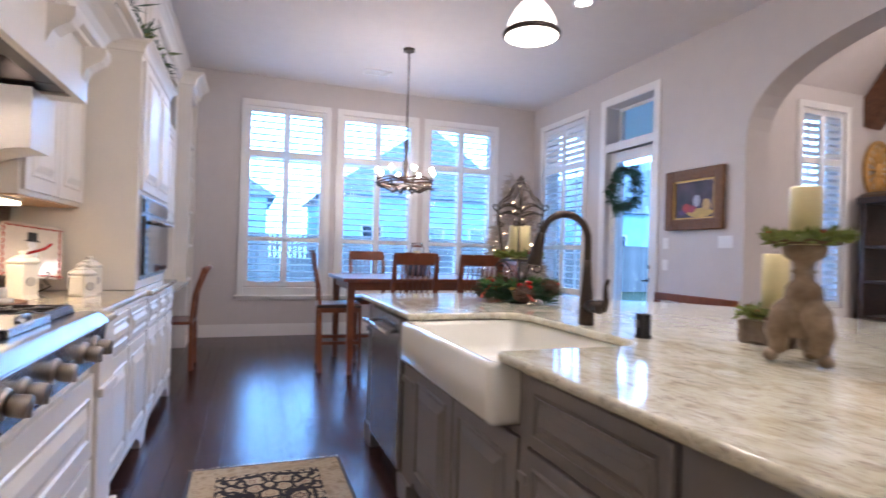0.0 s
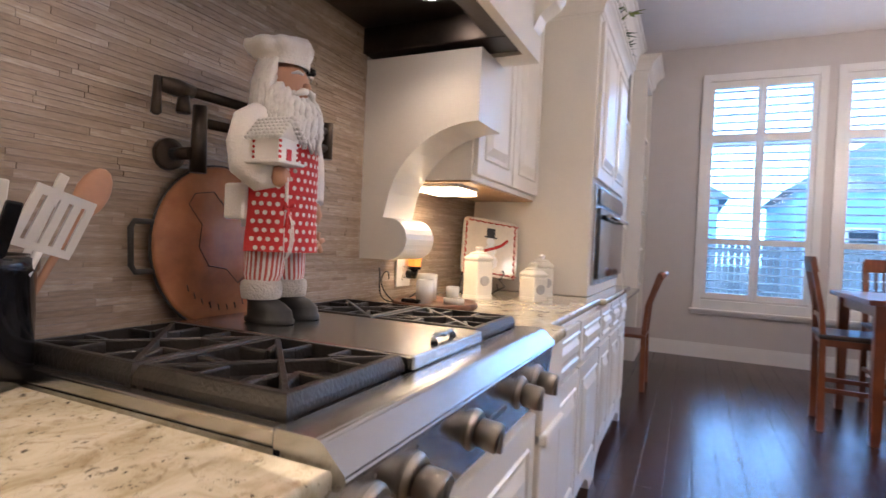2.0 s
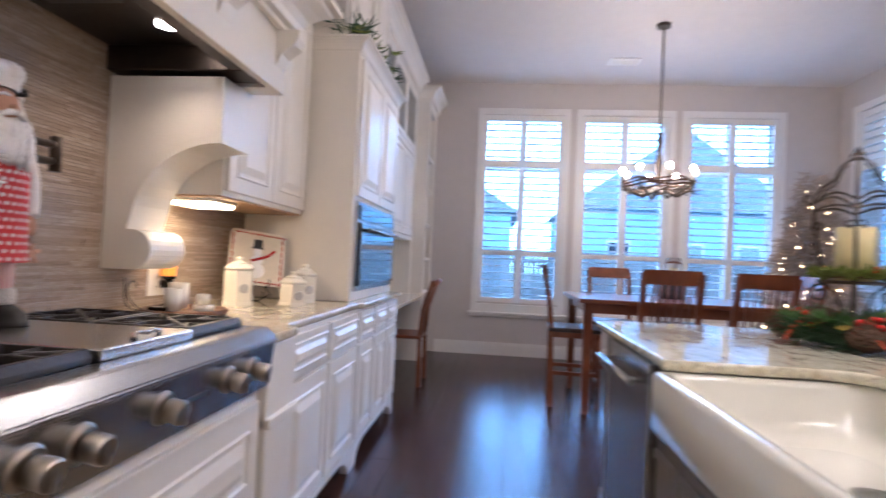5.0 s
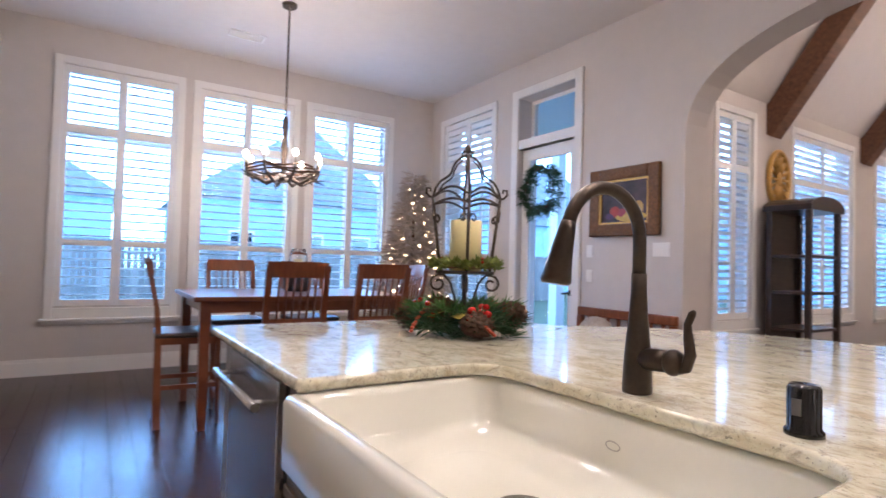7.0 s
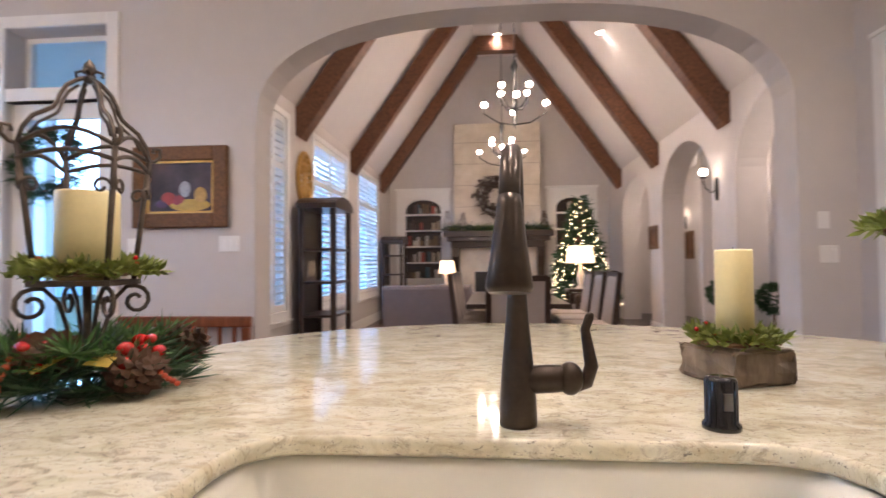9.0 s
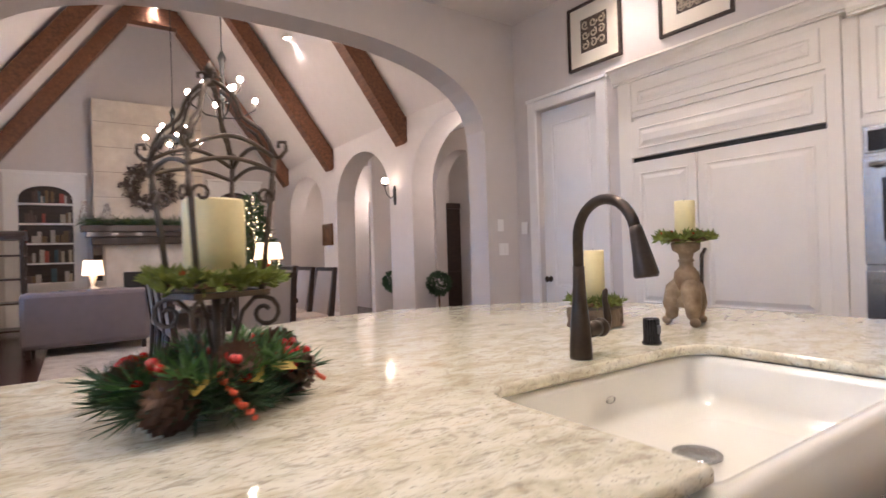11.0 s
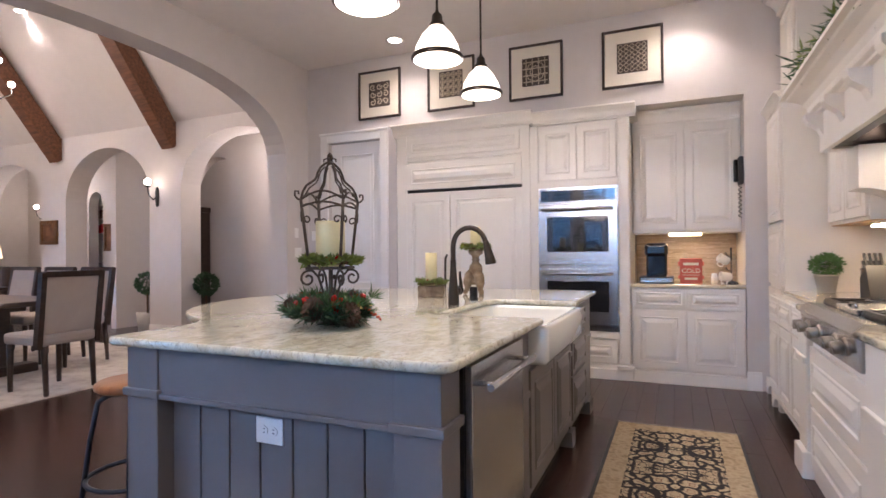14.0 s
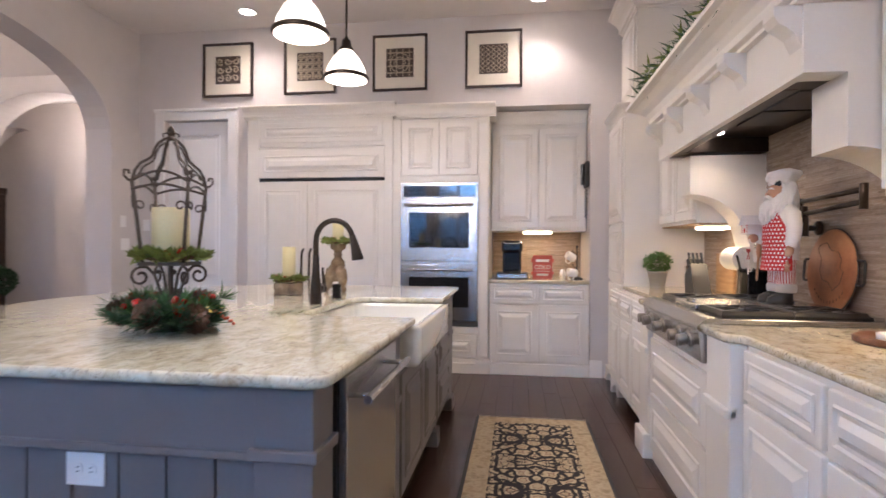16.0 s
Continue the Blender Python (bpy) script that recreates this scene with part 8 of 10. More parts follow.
    # apron, a curved sheet with thickness
    for off in (0.0, -0.004):
        rows = []
        for q in range(13):
            z = 0.150 + 0.27 * q / 12
            half = 1.50 if z < 0.30 else 1.50 - 0.75 * (z - 0.30) / 0.12
            rows.append([front(half * (i / 8 - 1), z) * 1.0 + Vector((off, 0, 0)) for i in range(17)])
        loft(rows, False)
    tag(1)
    # pocket seam and straps
    tube(k, [front(t, 0.268) * 1.012 for t in [-0.55 + 0.11 * q for q in range(11)]], 0.0014, 5)
    for w in (-1, 1):
        tube(k, [front(w * 0.72, 0.418), (0.05, w * 0.045, 0.445), (0.02, w * 0.040, 0.458)], 0.006, 6)
    tag(1)
    for q in range(15):
        z = 0.158 + 0.0182 * q
        lim = 1.46 if z < 0.30 else 1.46 - 0.75 * (z - 0.30) / 0.12
        for i in range(15):
            t = -1.45 + 2.9 * (i + 0.5 * (q % 2)) / 15
            if abs(t) > lim - 0.06:
                continue
            p = front(t, z)
            a, u = (front(t + 0.02, z) - front(t - 0.02, z)).normalized(), Vector((0, 0, 1))
            o = a.cross(u)
            k.faces.new([k.verts.new(p + o * 0.0014 + (a * math.cos(c) + u * math.sin(c)) * 0.0050) for c in [2 * math.pi * e / 10 for e in range(10)]])
    tag(6)
    # sleeves: one bent to hold a small house, one hanging
    tube(k, [(0.0, -0.072, 0.442), (-0.002, -0.100, 0.415), (0.006, -0.117, 0.37), (0.018, -0.120, 0.325), (0.045, -0.113, 0.302), (0.072, -0.100, 0.305)], [0.022, 0.034, 0.037, 0.038, 0.033, 0.024], 16)
    tube(k, [(0.0, 0.072, 0.442), (-0.002, 0.098, 0.41), (0.0, 0.112, 0.36), (0.004, 0.115, 0.31), (0.012, 0.112, 0.272), (0.016, 0.110, 0.262)], [0.022, 0.032, 0.033, 0.031, 0.026, 0.023], 16)
    box(k, -0.055, 0.0, -0.108, -0.09, 0.215, 0.29, 0.006)
    tag(0)
    tube(k, [(0.068, -0.104, 0.303), (0.084, -0.102, 0.302), (0.100, -0.098, 0.304)], [0.018, 0.022, 0.014], 12)
    tube(k, [(0.016, 0.110, 0.262), (0.020, 0.109, 0.235), (0.024, 0.106, 0.215)], [0.014, 0.019, 0.010], 12)
    ball(k, 0.012, 0, 0.512, 0.052, 0.95, 0.92, 1.05, 18, 14)
    ball(k, 0.064, 0, 0.508, 0.010, 1, 1, 0.9, 10, 8)
    tag(2)
    # beard and hair: wavy locks
    for i in range(170):
        a = rng.uniform(-1.55, 1.55)
        z0 = 0.486 + 0.022 * (abs(a) / 1.55) ** 2 * 2 - rng.random() * 0.03
        ln = rng.uniform(0.05, 0.105) * (1.0 if abs(a) < 0.9 else 0.85)
        ph, am = rng.random() * 6.28, rng.uniform(0.003, 0.006)
        pts = []
        for q in range(7):
            u = q / 6
            r = 0.048 + 0.030 * math.sin(min(1.0, u * 1.2) * 1.7) * (0.6 + 0.4 * math.cos(a))
            aa = a * (1 - 0.12 * u)
            pts.append((0.008 + r * math.cos(aa) + am * math.sin(ph + 7 * u), 0.96 * r * 1.06 * math.sin(aa) + am * math.cos(ph + 7 * u), z0 - ln * u))
        tube(k, pts, [0.005, 0.0075, 0.008, 0.0078, 0.007, 0.0055, 0.002], 6)
    for i in range(90):
        a = rng.uniform(1.25, 5.03)
        ph, z0 = rng.random() * 6.28, rng.uniform(0.54, 0.565)
        pts = [(0.004 + (0.052 + 0.016 * q / 5) * math.cos(a) + 0.004 * math.sin(ph + 1.6 * q), (0.054 + 0.018 * q / 5) * math.sin(a) + 0.004 * math.cos(ph + 1.6 * q), z0 - 0.022 * q) for q in range(6)]
        tube(k, pts, [0.005, 0.008, 0.009, 0.008, 0.007, 0.003], 6)
    for w in (-1, 1):
        tube(k, [(0.066, w * 0.002, 0.498), (0.067, w * 0.018, 0.494), (0.058, w * 0.038, 0.482)], [0.007, 0.008, 0.003], 8)
        tube(k, [(0.061, w * 0.010, 0.533), (0.059, w * 0.024, 0.535), (0.050, w * 0.034, 0.530)], [0.003, 0.0045, 0.002], 6)
    tag(5)
    # gathered hat: band, then a soft leaning crown with folds
    lean = [(0.0, 0.0), (0.0, 0.0), (-0.002, 0.0), (-0.006, -0.003), (-0.010, -0.005), (-0.013, -0.007), (-0.014, -0.008), (-0.014, -0.008)]
    rows = []
    for (lx, ly), (r, z, w) in zip(lean, ((0.054, 0.551, 0), (0.056, 0.558, 0.0), (0.057, 0.571, 0.01), (0.068, 0.581, 0.05), (0.073, 0.597, 0.06), (0.066, 0.611, 0.07), (0.042, 0.619, 0.09), (0.006, 0.620, 0.05))):
        rows.append([(0.002 + lx + r * (1 + w * math.sin(8 * t + 12 * z) + 0.5 * w * math.sin(13 * t)) * math.cos(t), ly + r * (1 + w * math.sin(8 * t + 12 * z) + 0.5 * w * math.sin(13 * t)) * math.sin(t), z + 0.008 * math.sin(t) * (z > 0.575)) for t in [2 * math.pi * q / 56 for q in range(56)]])
    vs = loft(rows)
    k.faces.new(vs[-1])
    tag(0)
    for q in range(7):
        ball(k, 0.030 + 0.003 * q, 0.048 + rng.uniform(-0.004, 0.004), 0.556 + rng.uniform(-0.008, 0.008), 0.006, 1, 1, 1, 6, 5)
    tag(3)
    # small iced house held in front
    hx, hy, hz = 0.085, -0.118, 0.322
    box(k, hx - 0.042, hx + 0.042, hy - 0.040, hy + 0.040, hz, hz + 0.006, 0.002)
    box(k, hx - 0.032, hx + 0.032, hy - 0.030, hy + 0.030, hz + 0.006, hz + 0.050, 0.002)
    prism(k, [(hy - 0.030, hz + 0.050), (hy + 0.030, hz + 0.050), (hy, hz + 0.084)], hx - 0.031, hx + 0.031, "x")
    tag(6)
    for w in (-1, 1):
        for row in range(6):
            u = row / 5
            for i in range(9):
                ball(k, hx - 0.040 + 0.010 * i, hy + w * (0.003 + 0.035 * u), hz + 0.090 - 0.040 * u, 0.0058, 1, 1, 0.8, 6, 5)
    tag(5)
    box(k, hx + 0.0315, hx + 0.0335, hy - 0.007, hy + 0.007, hz + 0.008, hz + 0.030)
    for w in (-1, 1):
        for q in range(4):
            box(k, hx + 0.0315, hx + 0.0340, hy + w * 0.027 - 0.003, hy + w * 0.027 + 0.003, hz + 0.010 + 0.010 * q, hz + 0.015 + 0.010 * q)
            box(k, hx - 0.030, hx - 0.026, hy - 0.0325, hy - 0.0295, hz + 0.010 + 0.010 * q, hz + 0.015 + 0.010 * q)
    tag(1)
    # whisk with a red bow
    wx, wy = 0.100, -0.098
    for q in range(4):
        a = q * math.pi / 4
        tube(k, [(wx + 0.017 * math.sin(t) * math.cos(a), wy + 0.017 * math.sin(t) * math.sin(a), 0.232 - 0.095 * (1 - math.cos(t)) / 2) for t in [math.pi * c / 10 for c in range(11)]], 0.0013, 5)
    tube(k, [(wx, wy, 0.30), (wx, wy, 0.232)], 0.0035, 8)
    tag(5)
    for w in (-1, 1):
        tube(k, [(wx + 0.006, wy, 0.240), (wx + 0.008, wy + w * 0.013, 0.248), (wx + 0.006, wy + w * 0.015, 0.238), (wx + 0.006, wy, 0.238)], [0.002, 0.004, 0.004, 0.002], 6)
        tube(k, [(wx + 0.006, wy, 0.238), (wx + 0.008, wy + w * 0.010, 0.200)], [0.002, 0.003], 6)
    tag(1)
    # brown paper figure hanging from the far hand
    for a in range(5):
        c = radians(90 + 72 * a)
        tube(k, [(0.03, 0.112, 0.170), (0.03, 0.112 + 0.024 * math.cos(c), 0.170 + 0.026 * math.sin(c))], [0.007, 0.006], 8)
    tube(k, [(0.03, 0.112, 0.19), (0.024, 0.107, 0.212)], 0.0012, 4)
    tag(2)
    k.transform(pose(-0.235, 2.955, 0.9525, 0, 0, 2) @ Matrix.Diagonal((1.0, 0.97, 1.0, 1)))
    me = mesh_of(k, "chef_doll", mats)
    tagged(new("chef_doll", me), "plain standing cloth doll in chef hat and red dotted apron", "doll")


chef_doll()


def pot_filler():
    X = XL
    e = thing("pot_filler", (X, 2.862, 1.3), "dark bronze wall-mounted folding pot filler faucet", "faucet")
    k = bmesh.new()
    tube(k, [(X + 0.013, 2.845, 1.305), (X + 0.028, 2.845, 1.305), (X + 0.034, 2.845, 1.305)], [0.036, 0.034, 0.016], 18)
    tube(k, [(X + 0.03, 2.845, 1.305), (X + 0.09, 2.845, 1.305)], 0.014, 10)
    tube(k, [(X + 0.09, 2.862, 1.265), (X + 0.09, 2.862, 1.33), (X + 0.09, 2.862, 1.41)], [0.018, 0.017, 0.015], 12)
    part("wall_mount", k, M_BRONZE, e)
    k = bmesh.new()
    tube(k, [(X + 0.09, 2.862, 1.375), (X + 0.09, 3.30, 1.395)], 0.011, 10)
    tube(k, [(X + 0.09, 2.83, 1.435), (X + 0.09, 3.30, 1.445)], 0.011, 10)
    tube(k, [(X + 0.09, 3.31, 1.365), (X + 0.09, 3.31, 1.47)], 0.016, 12)
    part("folding_arm", k, M_BRONZE, e)
    k = bmesh.new()
    tube(k, [(X + 0.09, 2.76, 1.432), (X + 0.09, 2.80, 1.433), (X + 0.09, 2.84, 1.435)], [0.014, 0.019, 0.014], 12)
    tube(k, [(X + 0.09, 2.82, 1.43), (X + 0.09, 2.82, 1.395), (X + 0.09, 2.82, 1.385)], [0.01, 0.015, 0.015], 10)
    part("spout", k, M_BRONZE, e)
    k = bmesh.new()
    tube(k, [(X + 0.09, 2.765, 1.43), (X + 0.10, 2.75, 1.44), (X + 0.10, 2.75, 1.37), (X + 0.10, 2.75, 1.365)], [0.007, 0.007, 0.011, 0.005], 8)
    part("lever", k, M_BRONZE, e)


pot_filler()


def round_board():
    e = thing("round_serving_board", (XL + 0.03, 2.99, 0.905), "round reddish wood serving board with iron handles leaning on tile", "serving board")
    k = bmesh.new()
    lathe(k, [(0.0, 0.0), (0.215, 0.0), (0.222, 0.006), (0.222, 0.016), (0.215, 0.022), (0.0, 0.022)], 0, 0, 0, 48, True)
    mw = ramp_material("acacia_wood", [(0.28, (0.13, 0.042, 0.016)), (0.44, (0.27, 0.095, 0.036)), (0.58, (0.38, 0.15, 0.060)), (0.75, (0.50, 0.24, 0.10))], 0.42, scale=4, stretch=(9, 1, 1), bump=0.05)
    m = pose(XL + 0.028, 2.99, 1.101, 0, 86, 0) @ Matrix.Diagonal((0.875, 0.875, 0.8, 1))
    k.transform(m)
    part("disc", k, mw, e)
    k = bmesh.new()
    tube(k, [(0.224 * math.cos(t), 0.224 * math.sin(t), 0.011) for t in [2 * math.pi * i / 48 for i in range(48)]], 0.004, 6, True)
    for s in (-1, 1):
        tube(k, [(-0.06, s * 0.215, 0.011), (-0.06, s * 0.262, 0.011), (-0.045, s * 0.272, 0.011), (0.045, s * 0.272, 0.011), (0.06, s * 0.262, 0.011), (0.06, s * 0.215, 0.011)], 0.007, 8)
    k.transform(m)
    part("iron_band", k, M_IRON, e)
    k = bmesh.new()
    path = [(-0.14, -0.10), (-0.15, -0.04), (-0.11, 0.0), (-0.10, 0.07), (-0.06, 0.10), (-0.02, 0.09), (0.0, 0.12), (0.06, 0.10), (0.10, 0.04), (0.06, 0.0), (0.05, -0.06), (0.0, -0.09), (-0.06, -0.08), (-0.11, -0.12)]
    tube(k, [(u, v, 0.023) for u, v in path], 0.0014, 4, True)
    for i in range(11):
        u, v = 0.165 * math.cos(radians(-50 + i * 10)), 0.165 * math.sin(radians(-50 + i * 10))
        tube(k, [(u - 0.008, v - 0.002, 0.023), (u + 0.008, v + 0.002, 0.023)], 0.0014, 4)
    k.transform(m)
    part("burnt_lines", k, M_BLKMATT, e, "dark burnt line drawing and lettering bars")


round_board()


def crock():
    x, y = -0.352, 2.425
    e = thing("utensil_crock", (x, y, 0.9), "glossy black ceramic crock full of cooking utensils", "crock")
    k = bmesh.new()
    lathe(k, [(0.0, 0.0), (0.092, 0.0), (0.098, 0.006), (0.100, 0.02), (0.100, 0.165), (0.104, 0.17), (0.104, 0.188), (0.092, 0.192), (0.088, 0.186), (0.086, 0.02), (0.0, 0.015)], x, y, 0.9, 36)
    part("pot", k, M_BLACK, e)

    def stick(name, px, py, lean, tw, mat, head, L=0.30, r=0.006):
        k = bmesh.new()
        b = Vector((x + px * 0.5, y + py * 0.5, 0.93))
        d = Vector((lean[0], lean[1], 1)).normalized()
        tube(k, [b, b + d * L], r, 8)
        head(k, b + d * L, d)
        o = solo(name, k, mat, tw, "utensil", "utensils in the crock")
        return o

    def spoon(k, p, d):
        q = Vector((0, 0, 1)).rotation_difference(d).to_matrix()
        b = bmesh.ops.create_uvsphere(k, u_segments=12, v_segments=8, radius=1, matrix=Matrix.Translation(p + d * 0.03) @ q.to_4x4() @ Matrix.Diagonal((0.010, 0.028, 0.045, 1)))
        for v in b["verts"]:
            for f in v.link_faces:
                f.smooth = True

    def blade(w, h, slots=0):
        def f(k, p, d):
            q = Vector((0, 0, 1)).rotation_difference(d).to_matrix().to_4x4()
            m = Matrix.Translation(p) @ q
            n0 = len(k.verts)
            before = set(k.verts)
            if slots:
                for i in range(slots + 1):
                    a = -w / 2 + w * i / (slots + 0.6)
                    box(k, -0.002, 0.002, a, a + w * 0.55 / slots, 0.01, h - 0.012)
                box(k, -0.002, 0.002, -w / 2, w / 2, 0, 0.012), box(k, -0.002, 0.002, -w / 2, w / 2, h - 0.014, h)
            else:
                box(k, -0.0035, 0.0035, -w / 2, w / 2, 0, h, 0.003)
            bmesh.ops.transform(k, matrix=m, verts=[v for v in k.verts if v not in before])
        return f
    white = material("white_silicone", (0.70, 0.66, 0.60), 0.5, var=0.06)
    rose = material("peach_wood", (0.50, 0.26, 0.15), 0.55, var=0.12)
    stick("wooden_spoon", 0.0, -0.05, (-0.1, -0.12), "honey wooden spoon in the crock", M_BEECH, spoon, 0.27)
    stick("wooden_spoon", 0.06, 0.08, (0.12, 0.45), "pale peach wooden spoon", rose, spoon, 0.26)
    stick("wooden_spoon", -0.05, 0.02, (-0.12, 0.1), "brown wooden spoon in the crock", M_TWIG, spoon, 0.27)
    stick("spatula", 0.03, 0.03, (0.05, 0.06), "white flat spatula on wooden handle", white, blade(0.05, 0.075), 0.20, 0.007)
    stick("slotted_turner", 0.08, 0.04, (0.25, 0.30), "white slotted turner in the crock", white, blade(0.09, 0.095, 4), 0.18)
    stick("tongs", -0.02, 0.08, (-0.05, 0.42), "white-tipped tongs in the crock", white, blade(0.018, 0.06), 0.26)
    stick("turner", 0.10, -0.02, (0.3, 0.12), "black handled turner in the crock", M_BLACK, blade(0.022, 0.08), 0.17, 0.009)
    stick("masher", -0.02, -0.06, (-0.02, -0.06), "steel and white masher head", M_STEEL, blade(0.07, 0.035), 0.27)
    k = bmesh.new()
    for j in range(5):
        a = j * math.pi / 5
        tube(k, [(x + 0.06 + 0.028 * math.sin(t) * math.cos(a), y - 0.04 + 0.028 * math.sin(t) * math.sin(a) - 0.02 * t / 3, 1.10 + 0.085 * (1 - math.cos(t)) / 2) for t in [math.pi * q / 8 for q in range(9)]], 0.0016, 5)
    tube(k, [(x + 0.04, y - 0.02, 0.95), (x + 0.06, y - 0.04, 1.10)], 0.007, 8)
    solo("whisk", k, white, "white wire whisk in the crock", "utensil", "utensils in the crock")


crock()


def canister(x, y, r, h, label):
    e = thing("canister", (x, y, 0.9), label, "canister", "cream ceramic canisters")
    a0 = math.atan2(-0.66, 0.75)

    def rings(k, levels):
        rows = [[k.verts.new((x + q * math.cos(a0 + radians(30 + 60 * i)), y + q * math.sin(a0 + radians(30 + 60 * i)), 0.9 + z)) for i in range(6)] for q, z in levels]
        for a, b in zip(rows, rows[1:]):
            for i in range(6):
                k.faces.new((a[i], a[(i + 1) % 6], b[(i + 1) % 6], b[i]))
        k.faces.new(rows[0][::-1]), k.faces.new(rows[-1])
        bmesh.ops.bevel(k, geom=k.edges[:], offset=0.0025, segments=2, affect="EDGES")
    k = bmesh.new()
    rings(k, ((r, 0.0), (r, 0.012), (r * 0.95, 0.016), (r * 0.95, h - 0.006), (r * 0.9, h)))
    part("jar", k, M_CREAMCER, e)
    k = bmesh.new()
    rings(k, ((r * 0.92, h + 0.001), (r * 1.0, h + 0.008), (r * 0.98, h + 0.014), (r * 0.66, h + 0.026), (r * 0.6, h + 0.032)))
    lathe(k, [(r * 0.55, 0.030), (r * 0.5, 0.036), (r * 0.2, 0.040), (r * 0.16, 0.046), (r * 0.24, 0.052), (r * 0.22, 0.060), (0.0, 0.063)], x, y, 0.9 + h, 20)
    part("lid", k, M_CREAMCER, e)
    k = bmesh.new()
    d = Vector((0.75, -0.66, 0)).normalized()
    c = Vector((x, y, 0.9 + h * 0.5)) + d * r * 0.95 * 0.866
    tube(k, [c, c + d * 0.003, c + d * 0.004], [0.022, 0.022, 0.019], 20)
    part("medallion", k, M_TERRA, e, "grey oval medallion")


canister(-0.235, 4.215, 0.074, 0.165, "tall cream ceramic canister with grey medallion")
canister(-0.025, 4.345, 0.072, 0.105, "short cream ceramic canister with grey medallion")
canister(-0.045, 4.555, 0.068, 0.138, "medium cream ceramic canister with grey medallion")


def snow_plate():
    e = thing("holiday_plate", (-0.36, 4.45, 0.9), "square cream plate with red border on an iron stand", "plate")
    m = pose(-0.305, 4.535, 1.118, 0, 74, -48) @ pose(0, 0, 0, 0, 0, -7)
    k = bmesh.new()
    prism(k, rounded([(-0.145, -0.145), (0.145, -0.145), (0.145, 0.145), (-0.145, 0.145)], 0.03), 0, 0.01, "z")
    k.transform(m)
    part("plate", k, material("cream_glaze", (0.66, 0.58, 0.45), 0.25, var=0.12, coat=0.4), e)
    k = bmesh.new()
    for s in (-0.132, 0.132):
        for i in range(8):
            u = -0.12 + i * 0.034
            tube(k, [(s, u, 0.0105), (s * 0.96, u + 0.016, 0.0105), (s, u + 0.028, 0.0105)], 0.004, 5)
            tube(k, [(u, s, 0.0105), (u + 0.016, s * 0.96, 0.0105), (u + 0.028, s, 0.0105)], 0.004, 5)
    tube(k, [(0.02, -0.03, 0.011), (0.0, 0.02, 0.011), (-0.02, 0.06, 0.011), (-0.05, 0.09, 0.011)], 0.008, 6)
    k.transform(m)
    part("red_border", k, M_RED, e)
    k = bmesh.new()
    for u, r in ((0.07, 0.042), (0.015, 0.03), (-0.03, 0.022)):
        ball(k, u, 0, 0.011, r, 1, 1, 0.06)
    k.transform(m)
    part("painted_rounds", k, M_TRIM, e)
    k = B((-0.10, -0.052, -0.022, 0.022, 0.0105, 0.012), (-0.056, -0.05, -0.034, 0.034, 0.0105, 0.0125))
    k.transform(m)
    part("painted_hat", k, M_BLKMATT, e)
    k = bmesh.new()
    for s in (-0.06, 0.06):
        tube(k, [(-0.40, 4.45 + s, 0.903), (-0.26, 4.43 + s, 0.903), (-0.235, 4.425 + s, 0.92), (-0.24, 4.425 + s, 0.95)], 0.004, 6)
        tube(k, [(-0.40, 4.45 + s, 0.903), (-0.385, 4.45 + s, 1.0)], 0.004, 6)
        tube(k, [m @ Vector((0.11, s, -0.006)), m @ Vector((0.15, s, -0.004)), m @ Vector((0.15, s, 0.02)), m @ Vector((0.125, s * 1.2, 0.032)), m @ Vector((0.11, s * 1.1, 0.024))], 0.004, 6)
        tube(k, [m @ Vector((0.15, s, 0.0)), m @ Vector((0.19, s * 1.3, 0.03)), (-0.26, 4.43 + s, 0.905)], 0.004, 6)
    part("stand", k, M_IRON, e)


snow_plate()


